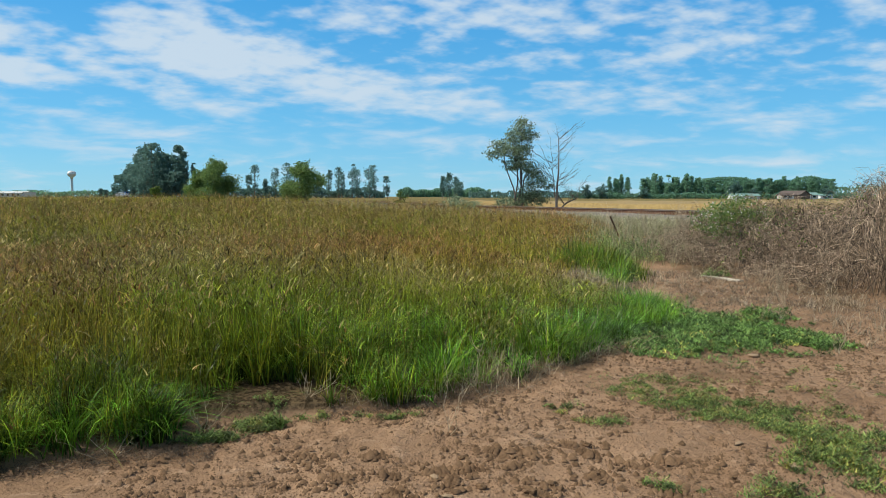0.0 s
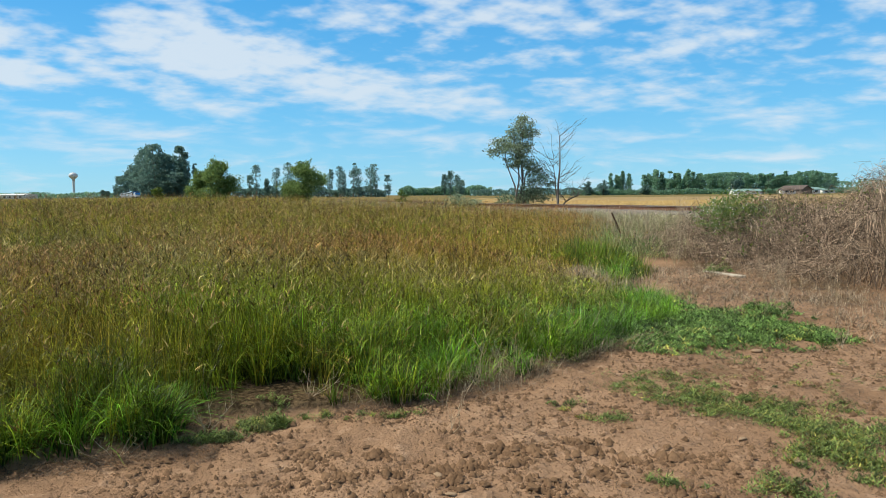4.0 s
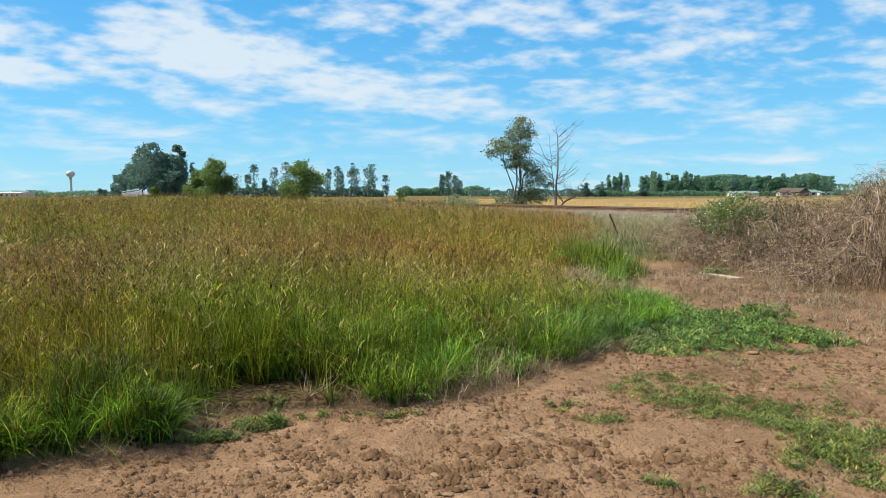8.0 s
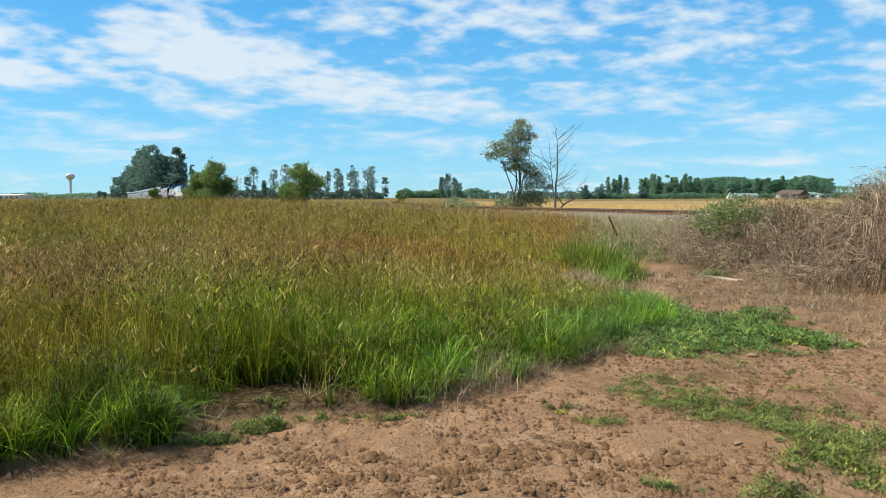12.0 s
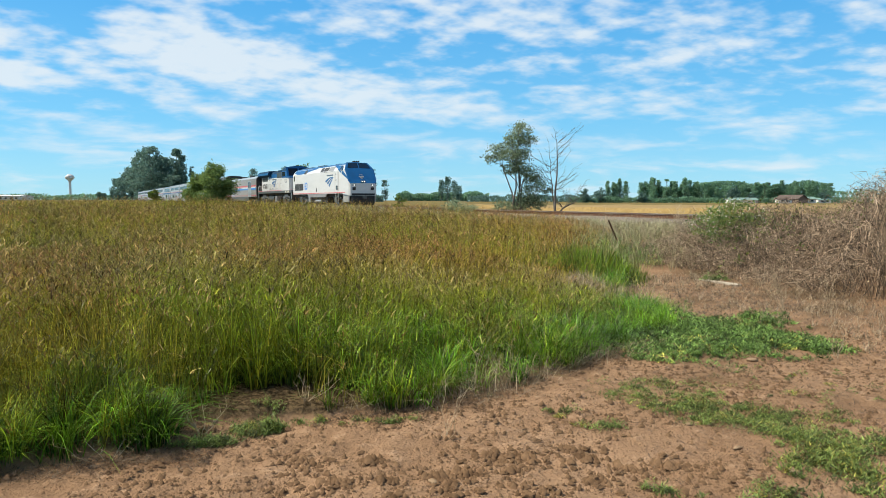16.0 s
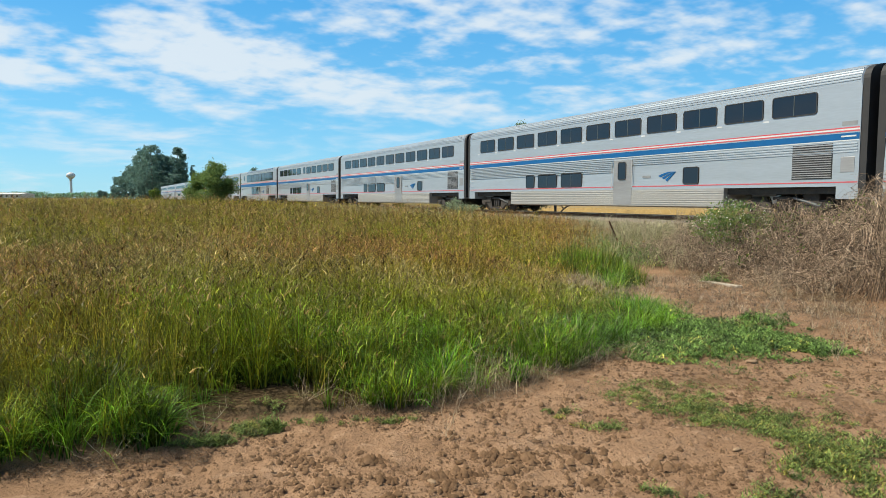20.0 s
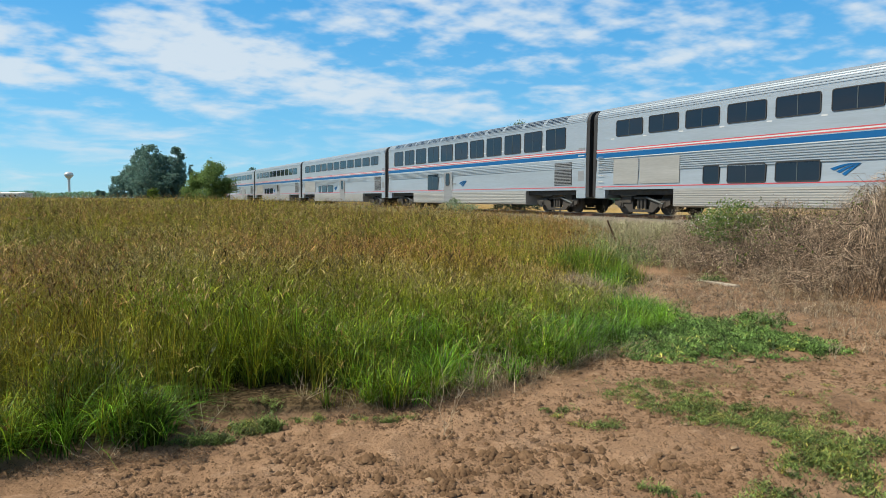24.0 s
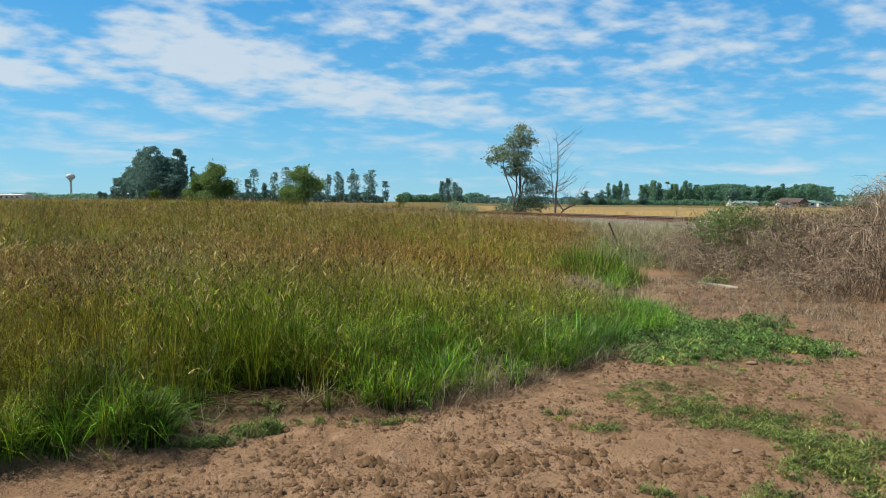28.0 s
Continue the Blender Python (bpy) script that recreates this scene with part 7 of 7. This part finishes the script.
    box(bm, -21.3, -2.1, -1.2, 1.2, 1.0, 1.36)
    part("underframe", bm, under_mat, thing)
    sided("air_tank", thing, grey_mat, lambda bm, s: rod(bm, (-12.6, s * 1.33, 0.55), (-10.2, s * 1.33, 0.55), 0.16, sides=12))
    sided("battery_box", thing, grey_mat, lambda bm, s: box(bm, -15.35, -14.55, s * 1.0, s * 1.38, 0.42, 1.2, 0.02))
    truck(thing, -4.75, 2.74, 0.51, truck_mat, 1.15, True)
    truck(thing, -17.9, 2.74, 0.51, truck_mat, 1.15, True)
    # roof gear
    for x, l, w, h in ((-13.0, 2.2, 0.6, 0.14), (-17.5, 2.6, 0.7, 0.10), (-7.5, 1.2, 0.5, 0.10), (-20.0, 1.4, 0.6, 0.08)):
        part("roof_hatch", box(bmesh.new(), x - l / 2, x + l / 2, -w, w, 4.40, 4.47 + h, 0.03), sill_mat, thing)
    bm = bmesh.new()
    for y in (-0.22, 0.0, 0.22):
        rod(bm, (-3.7, y, 4.62), (-3.15, y, 4.62), 0.03, 0.08, 8)
    box(bm, -3.75, -3.4, -0.3, 0.3, 4.47, 4.60, 0.02)
    part("horn", bm, under_mat, thing)
    badge(thing, -8.5, -5.7, 2.10, 3.08, H, blue_mat)
    stripe(thing, -7.9, -5.75, 3.22, 3.36, H, mark_mat, "lettering_bar")
    writing(thing, "163", -16.85, 1.90, 1.12, H + 0.002, bright_blue_mat, "road_number", 0.022)
    sided("end_door", thing, grey_mat, lambda bm, s: [rod(bm, (-21.1, s * (H + 0.05), z), (-20.75, s * (H + 0.05), z), 0.014, sides=5) for z in (1.55, 1.85, 2.15)])
    return thing


# ---------------------------------------------------------------- second diesel
def second_engine():
    thing = tagged(empty("second_locomotive"), "white and blue hood-type diesel locomotive with side walkways and railings", "locomotive")
    bm = bmesh.new()
    box(bm, -19.7, -0.35, -1.5, 1.5, 1.62, 1.93, 0.02)
    part("walkway_deck", bm, sill_mat, thing, "dark grey deck with a red edge")
    stripe(thing, -19.6, -0.5, 1.95, 2.0, 1.49, red_mat)
    # long hood
    bm = bmesh.new()
    prism(bm, [(1.05, 1.93), (1.05, 4.35), (0.9, 4.60), (-0.9, 4.60), (-1.05, 4.35), (-1.05, 1.93)], -19.0, -5.0)
    part("long_hood", bm, white_mat, thing)
    sided("blue_band", thing, blue_mat, lambda bm, s: skin(bm, (-14.3, -5.0), (3.80, 3.80), (4.35, 4.35), constant(1.05), 0.006, s))
    bm = bmesh.new()
    prism(bm, [(1.08, 4.352), (0.9, 4.64), (-0.9, 4.64), (-1.08, 4.352)], -14.3, -5.0)
    part("hood_roof", bm, roof_blue_mat, thing)
    # radiator wing over the rear
    bm = bmesh.new()
    prism(bm, [(1.50, 4.24), (1.50, 4.58), (1.25, 4.84), (-1.25, 4.84), (-1.50, 4.58), (-1.50, 4.24), (-1.05, 3.98), (1.05, 3.98)], -19.4, -12.9)
    part("radiator_wing", bm, roof_blue_mat, thing)
    sided("wing_edge", thing, blue_mat, lambda bm, s: plate(bm, [(-19.38, 4.26), (-12.92, 4.26), (-12.92, 4.56), (-19.38, 4.56)], s * 1.49, s * 1.506))
    sided("radiator_screen", thing, slate_mat, lambda bm, s: plate(bm, [(-18.5, 3.40), (-15.2, 3.40), (-15.2, 4.12), (-18.5, 4.12)], s * 1.04, s * 1.075))
    sided("engine_screen", thing, slate_mat, lambda bm, s: plate(bm, [(-9.55, 3.74), (-6.75, 3.74), (-6.75, 4.48), (-9.55, 4.48)], s * 1.0, s * 1.085))
    for i in range(7):
        x = -18.35 + 0.52 * i
        sided("air_slot", thing, black_mat, lambda bm, s, x=x: box(bm, x, x + 0.28, s * 1.03, s * 1.062, 2.36, 3.02, 0.01))
    # hood doors: seams, hinges and latches
    for i in range(12):
        x = -14.6 + 0.78 * i
        sided("hood_door", thing, white_mat, lambda bm, s, x=x: box(bm, x, x + 0.72, s * 1.04, s * 1.066, 2.10, 3.68, 0.012))
        sided("latch", thing, black_mat, lambda bm, s, x=x: [box(bm, x + 0.62, x + 0.68, s * 1.06, s * 1.085, z, z + 0.07) for z in (2.3, 2.9, 3.45)])
    bm = bmesh.new()
    rod(bm, (-11.0, 0, 4.6), (-11.0, 0, 4.90), 0.30, 0.36, 12), box(bm, -12.3, -11.5, -0.5, 0.5, 4.6, 4.78, 0.03)
    part("exhaust_stack", bm, under_mat, thing)
    bm = bmesh.new()
    box(bm, -9.5, -5.0, -0.95, 0.95, 4.60, 4.80, 0.04)
    part("blower_housing", bm, roof_blue_mat, thing)
    for i in range(6):
        sided("louvre", thing, sill_mat, lambda bm, s, i=i: box(bm, -6.55 + 0.14 * i, -6.47 + 0.14 * i, s * 1.04, s * 1.09, 3.80, 4.36))
    # cab
    bm = bmesh.new()
    prism(bm, [(1.50, 1.93), (1.50, 4.45), (1.25, 4.96), (0.5, 5.12), (-0.5, 5.12), (-1.25, 4.96), (-1.50, 4.45), (-1.50, 1.93)], -5.0, -2.9)
    part("cab", bm, white_mat, thing)
    bm = bmesh.new()
    prism(bm, [(1.53, 3.62), (1.53, 4.48), (1.27, 5.0), (0.5, 5.16), (-0.5, 5.16), (-1.27, 5.0), (-1.53, 4.48), (-1.53, 3.62)], -5.02, -2.85)
    roof_faces(part("cab_roof", bm, blue_mat, thing), 4.3, roof_blue_mat)
    sided("cab_band", thing, blue_mat, lambda bm, s: plate(bm, [(-2.92, 3.60), (-2.88, 4.90), (-2.30, 3.74), (-1.42, 3.58), (-1.40, 3.45)], s * 1.49, s * 1.512))
    window(thing, -4.70, -4.10, 3.82, 4.38, 1.535, 0.05, bar=False)
    window(thing, -4.0, -3.35, 3.82, 4.38, 1.535, 0.05, bar=False)
    bm = bmesh.new()
    plate(bm, [(-2.9, 1.93), (-2.9, 4.90), (-2.3, 3.66), (-1.45, 3.54), (-1.35, 1.93)], -1.5, 1.5)
    part("nose", bm, white_mat, thing, "sloped white nose")
    bm = bmesh.new()
    plate(bm, [(-2.88, 4.82), (-2.84, 4.96), (-2.26, 3.73), (-1.42, 3.60), (-1.42, 3.54), (-2.3, 3.64)], -1.51, 1.51)
    part("nose_top", bm, blue_mat, thing)
    bm = bmesh.new()
    for s in (-1, 1):
        a = [(-2.82, s * 1.25, 4.80), (-2.82, s * 0.1, 4.80), (-2.36, s * 0.1, 3.83), (-2.36, s * 1.3, 3.83)]
        bm.faces.new([bm.verts.new((x + 0.05, y, z + 0.03)) for x, y, z in a])
    bmesh.ops.solidify(bm, geom=bm.faces[:], thickness=0.02)
    part("windscreen", bm, clear_mat, thing)
    # railings
    def railing(bm, s):
        y = s * 1.46
        xs = [-19.2 + 0.93 * i for i in range(11)] + [-8.8, -7.5, -6.3, -5.15]
        for x in xs:
            rod(bm, (x, y, 1.9), (x, y, 2.78 if x < -9 else 3.3), 0.016, sides=5)
        rod(bm, (-19.2, y, 2.75), (-9.9, y, 2.75), 0.018, sides=5)
        rod(bm, (-9.9, y, 2.75), (-8.8, y, 3.3), 0.018, sides=5)
        rod(bm, (-8.8, y, 3.3), (-5.15, y, 3.3), 0.018, sides=5)
    sided("railing", thing, handrail_mat, railing, "thin walkway railing")
    sided("corner_rail", thing, handrail_mat, lambda bm, s: [rod(bm, (-0.55, s * 1.45, 1.9), (-1.1, s * 1.45, 3.1), 0.025, sides=6), rod(bm, (-0.55, s * 1.45, 0.8), (-0.55, s * 1.45, 1.9), 0.025, sides=6),
                                                              rod(bm, (-19.3, s * 1.45, 0.7), (-19.5, s * 1.45, 2.7), 0.025, sides=6), rod(bm, (-19.7, s * 1.2, 1.9), (-19.7, s * 1.2, 2.9), 0.025, sides=6)])
    for x in (-0.8, -19.3):
        for z in (0.55, 0.9, 1.25):
            sided("step_tread", thing, sill_mat, lambda bm, s, x=x, z=z: box(bm, x - 0.35, x + 0.35, s * 1.15, s * 1.46, z, z + 0.05))
        sided("step_rail", thing, sill_mat, lambda bm, s, x=x: box(bm, x - 0.42, x - 0.355, s * 1.1, s * 1.48, 0.5, 1.7))
    bm = bmesh.new()
    box(bm, -0.42, -0.30, -1.45, 1.45, 0.45, 1.70, 0.02), box(bm, -19.75, -19.65, -1.45, 1.45, 0.6, 1.70, 0.02), box(bm, -19.4, -0.5, -0.9, 0.9, 1.2, 1.63)
    part("end_plate", bm, under_mat, thing)
    coupler(thing, -0.02, -1), coupler(thing, -20.1, 1)
    # tank and box
    bm = bmesh.new()
    rod(bm, (-14.1, -0.75, 0.85), (-10.6, -0.75, 0.85), 0.55, sides=16), rod(bm, (-14.1, 0.75, 0.85), (-10.6, 0.75, 0.85), 0.55, sides=16), box(bm, -14.1, -10.6, -0.8, 0.8, 0.32, 1.4)
    part("fuel_tank", bm, slate_mat, thing)
    sided("battery_box", thing, grey_mat, lambda bm, s: box(bm, -9.42, -8.32, s * 0.9, s * 1.38, 0.38, 1.22, 0.02))
    bm = bmesh.new()
    for x, r in ((-7.6, 0.2), (-7.1, 0.16), (-6.6, 0.22)):
        rod(bm, (x, -1.2, 0.5), (x, -1.2, 1.2), r, sides=10)
    rod(bm, (-8.2, -1.3, 1.1), (-6.0, -1.3, 1.15), 0.05), rod(bm, (-8.2, -1.25, 0.7), (-6.3, -1.25, 0.75), 0.06)
    part("air_gear", bm, under_mat, thing)
    truck(thing, -3.8, 2.74, 0.51, truck_mat, 1.2, True)
    truck(thing, -16.3, 2.74, 0.51, truck_mat, 1.2, True)
    for x in (-3.15, -2.0):
        stripe(thing, x - 0.3, x + 0.3, 1.64, 1.90, 1.5, yellow_mat, "cream_panel")
    badge(thing, -12.7, -9.9, 2.45, 3.42, 1.07, blue_mat)
    stripe(thing, -12.2, -9.95, 3.50, 3.66, 1.07, mark_mat, "lettering_bar")
    writing(thing, "503", -3.66, 2.88, 0.70, 1.502, mark_mat, "road_number", -0.008)
    return thing


TRAIN = []


def build_train():
    TRAIN.append((dropped(lead_engine()), -1.32))
    TRAIN.append((dropped(second_engine()), 20.70))
    TRAIN.append((dropped(baggage_car()), 40.95))
    steel = "double-deck stainless steel "
    rear_rooms = ((-15.84, -14.18), (-17.90, -16.25), (-19.06, -18.30))
    dorm = double_deck("crew_sleeping_car", steel + "sleeping car with rooms over the leading end", False, UPPER[1:], ((-11.80, -10.20), (-9.74, -8.10), (-7.66, -6.95)), -14.7, None, -5.06, small=(-2.31,), logo=-12.95)
    sleeper = double_deck("sleeping_car", steel + "sleeping car with blue and red stripes", False, UPPER, rear_rooms)
    sleeper_b = double_deck("sleeping_car", steel + "sleeping car with one half-width upper window", False, UPPER[:5] + UPPER[6:], rear_rooms, small=(-12.73,), logo=-9.4)
    parlour = double_deck("parlour_car", steel + "parlour car, broad blue band, roof windows", True, [-3.3 - 1.79 * i for i in range(10)],
                          ((-16.6, -15.2), (-14.85, -13.4), (-13.07, -11.64)), -10.65, None, -5.75, small=(-22.3,), logo=-8.6, blue_wide=0.46, panels=((-4.36, -3.86),))
    diner = double_deck("dining_car", steel + "dining car with a plain kitchen level below", False, UPPER, ((-15.84, -14.18),), -11.22, None, -1.98, panels=((-24.28, -22.48), (-21.9, -20.5), (-8.0, -6.6)))
    coach = double_deck("passenger_coach", steel + "coach with long rows of dark windows", False, UPPER, rear_rooms, -11.22, None, logo=-13.33, panels=((-24.3, -22.7), (-22.6, -20.3)))
    lounge = double_deck("lounge_car", steel + "lounge car with windows curving into the roof", True, LOUNGE, ((-18.12, -16.50),), -15.0, None, -2.2, logo=-12.9)
    tail = double_deck("baggage_coach", steel + "coach with a loading door, last in the train", False, UPPER, (), -14.67, None, -2.15, hatches=((-11.84, -10.0), (-7.72, -6.94)), freight=(-9.67, -8.0), logo=-13.2, tail=True)
    for car in (dorm, sleeper, sleeper_b, parlour, diner, coach, lounge, tail):
        dropped(car)
    x = 67.1
    for car in (dorm, sleeper, copy_thing(sleeper, Matrix()), sleeper_b, parlour, diner, coach, lounge, copy_thing(coach, Matrix()), copy_thing(coach, Matrix()), tail):
        TRAIN.append((car, x))
        x += 25.94


build_train()


# ---------------------------------------------------------------- far buildings
def build_far_things():
    wall_mat = material("pale_wall", (0.78, 0.76, 0.73), 0.8, other=(0.68, 0.66, 0.63), scale=0.6, fine=0.1)
    brown_mat = material("brown_siding", (0.17, 0.115, 0.085), 0.8, other=(0.13, 0.09, 0.07), scale=0.6, fine=0.1)
    roof_mat = material("brown_roof", (0.13, 0.095, 0.078), 0.8, other=(0.10, 0.072, 0.06), scale=0.8, fine=0.15)
    green_mat = material("green_roof", (0.22, 0.34, 0.30), 0.6, other=(0.18, 0.28, 0.25), scale=0.5)
    # water tower
    tower = tagged(empty("water_tower", -641, 1200, 1.0), "white single-pedestal water tower with a rounded tank", "water tower")
    bm = bmesh.new()
    prof = [(0.0, 30.5), (2.2, 30.6), (2.4, 33.0), (4.8, 35.0), (6.9, 37.5), (7.4, 39.5), (6.6, 41.8), (4.2, 43.8), (1.6, 44.6), (0.0, 44.7)]
    vs = [bm.verts.new((r, 0, z)) for r, z in prof]
    bmesh.ops.spin(bm, geom=[bm.edges.new((a, b)) for a, b in zip(vs, vs[1:])] + vs, cent=(0, 0, 0), axis=(0, 0, 1), dvec=(0, 0, 0), angle=2 * math.pi, steps=28)
    bmesh.ops.remove_doubles(bm, verts=bm.verts[:], dist=0.01)
    part("tank", bm, white_mat, tower, smooth=True)
    bm = bmesh.new()
    rod(bm, (0, 0, -2), (0, 0, 5), 3.6, 2.1, 20), rod(bm, (0, 0, 5), (0, 0, 31), 2.1, 2.1, 20)
    part("pedestal", bm, white_mat, tower)

    def shed(name, x, y, w, d, h, ridge, wall, roof, label, openings=3, rz=0):
        z = float(ground_z(x, y)) - 0.2
        thing = tagged(empty(name, x, y, z, rz), label, "building")
        bm = bmesh.new()
        prism(bm, [(-d / 2, 0), (d / 2, 0), (d / 2, h), (0, ridge), (-d / 2, h)], -w / 2, w / 2)
        part("wall", bm, wall, thing)
        bm = bmesh.new()
        prism(bm, [(-d / 2 - 0.5, h - 0.15), (0, ridge + 0.1), (d / 2 + 0.5, h - 0.15), (d / 2 + 0.5, h + 0.1), (0, ridge + 0.4), (-d / 2 - 0.5, h + 0.1)], -w / 2 - 0.5, w / 2 + 0.5)
        part("roof", bm, roof, thing)
        for i in range(openings):
            bm = bmesh.new()
            cx = -w / 2 + w * (i + 0.7) / (openings + 0.4)
            box(bm, cx - 0.9, cx + 0.9, -d / 2 - 0.06, -d / 2 + 0.1, 1.0, min(h - 0.4, 2.6))
            part("window", bm, glass_mat, thing)
        return thing
    shed("farm_house", 190.0, 388, 7, 5, 2.2, 3.0, wall_mat, roof_mat, "low pale house with a brown roof beyond the field", 2)
    shed("farm_barn", 201, 401, 13, 11, 2.6, 4.6, brown_mat, roof_mat, "brown barn with a pitched roof beside the house", 0, 125)
    shed("farm_shed", 217, 415, 8, 6, 2.6, 3.7, wall_mat, green_mat, "low shed with a green roof beyond the field", 2)
    shed("farm_shed", 176, 410, 16, 7, 2.0, 3.0, wall_mat, green_mat, "low greenhouse with a green roof beyond the field", 2)
    shed("farm_shed", 240, 440, 8, 6, 2.2, 3.0, wall_mat, green_mat, "low pale shed beyond the field", 2)
    shed("warehouse", -370, 600, 24, 20, 3.6, 4.4, wall_mat, wall_mat, "long low white warehouse on the horizon", 5)


build_far_things()


# ---------------------------------------------------------------- the ripe field beyond the track
def build_wheat():
    # the closed top of the crop
    ss = np.linspace(-260, 62, 130)
    qq = 8.0 + 480.0 * np.linspace(0, 1, 70) ** 2.4
    sj, qj = np.meshgrid(ss, qq, indexing="ij")
    px, py = FAR.x * sj + SIDE.x * (TRACK + qj), FAR.y * sj + SIDE.y * (TRACK + qj)
    pz = ground_z(px, py) + np.where(qj > 8.4, 0.66, -0.1) + 0.04 * rng.normal(size=px.shape)
    idx = np.arange(sj.size).reshape(sj.shape)
    i, j, k, l = idx[:-1, :-1], idx[1:, :-1], idx[1:, 1:], idx[:-1, 1:]
    tris = np.concatenate([np.stack([i, k, j], -1).reshape(-1, 3), np.stack([i, l, k], -1).reshape(-1, 3)])
    crop_mat = material("ripe_wheat_tops", (0.33, 0.225, 0.080), 0.9, other=(0.27, 0.18, 0.06), scale=0.5, fine=0.2, bump=0.1)
    tagged(tri_mesh("wheat_field", np.stack([px, py, pz], -1), tris, crop_mat), "ripe golden wheat field beyond the railway", "wheat", kind="stuff")


build_wheat()


# ---------------------------------------------------------------- a small bird that crosses the sky
def build_bird():
    bird_mat = material("dark_feathers", (0.03, 0.03, 0.035), 0.8, other=(0.05, 0.045, 0.04), scale=20)
    bird = tagged(empty("bird"), "small dark bird in flight with spread wings", "bird")
    bm = bmesh.new()
    bmesh.ops.create_uvsphere(bm, u_segments=10, v_segments=7, radius=0.022, matrix=Matrix.Diagonal((2.4, 1, 0.9, 1)))
    part("body", bm, bird_mat, bird, smooth=True)
    for s in (-1, 1):
        bm = bmesh.new()
        a = [(0.035, s * 0.02, 0.01), (-0.03, s * 0.02, 0.01), (-0.05, s * 0.10, 0.03), (-0.06, s * 0.17, 0.02), (0.0, s * 0.10, 0.03)]
        bm.faces.new([bm.verts.new(p) for p in a])
        bmesh.ops.solidify(bm, geom=bm.faces[:], thickness=0.006)
        part("wing", bm, bird_mat, bird)
    bm = bmesh.new()
    bm.faces.new([bm.verts.new(p) for p in ((-0.06, 0.012, 0), (-0.13, 0.03, 0), (-0.13, -0.03, 0), (-0.06, -0.012, 0))])
    bmesh.ops.solidify(bm, geom=bm.faces[:], thickness=0.005)
    part("tail", bm, bird_mat, bird)
    return bird


BIRD = build_bird()


# ---------------------------------------------------------------- motion
def motions():
    """The train runs from the far left to the right at a steady pace."""
    facing = math.degrees(math.atan2(-FAR.y, -FAR.x))
    for car, offset in TRAIN:
        rows = []
        for t in (0.0, 7.0, 14.0, 21.0, 28.0):
            p = on_track(FRONT_20 - SPEED * (t - 20.0) + offset, 0, RAIL_Z)
            rows.append((t, pose(p.x, p.y, p.z, 0, 0, facing)))
        walk(car, rows)
    walk(BIRD, [(t, pose(x, y, z, 0, -12, 205)) for t, x, y, z in ((0, 300, 150, 12), (22.0, 60, 52, 3.4), (24.0, 13.7, 30, 3.2), (24.8, -0.3, 22, 4.9), (25.0, -3.8, 20, 6.1), (25.3, -9.1, 17, 8.0), (28.0, -60, 2, 30))])


motions()
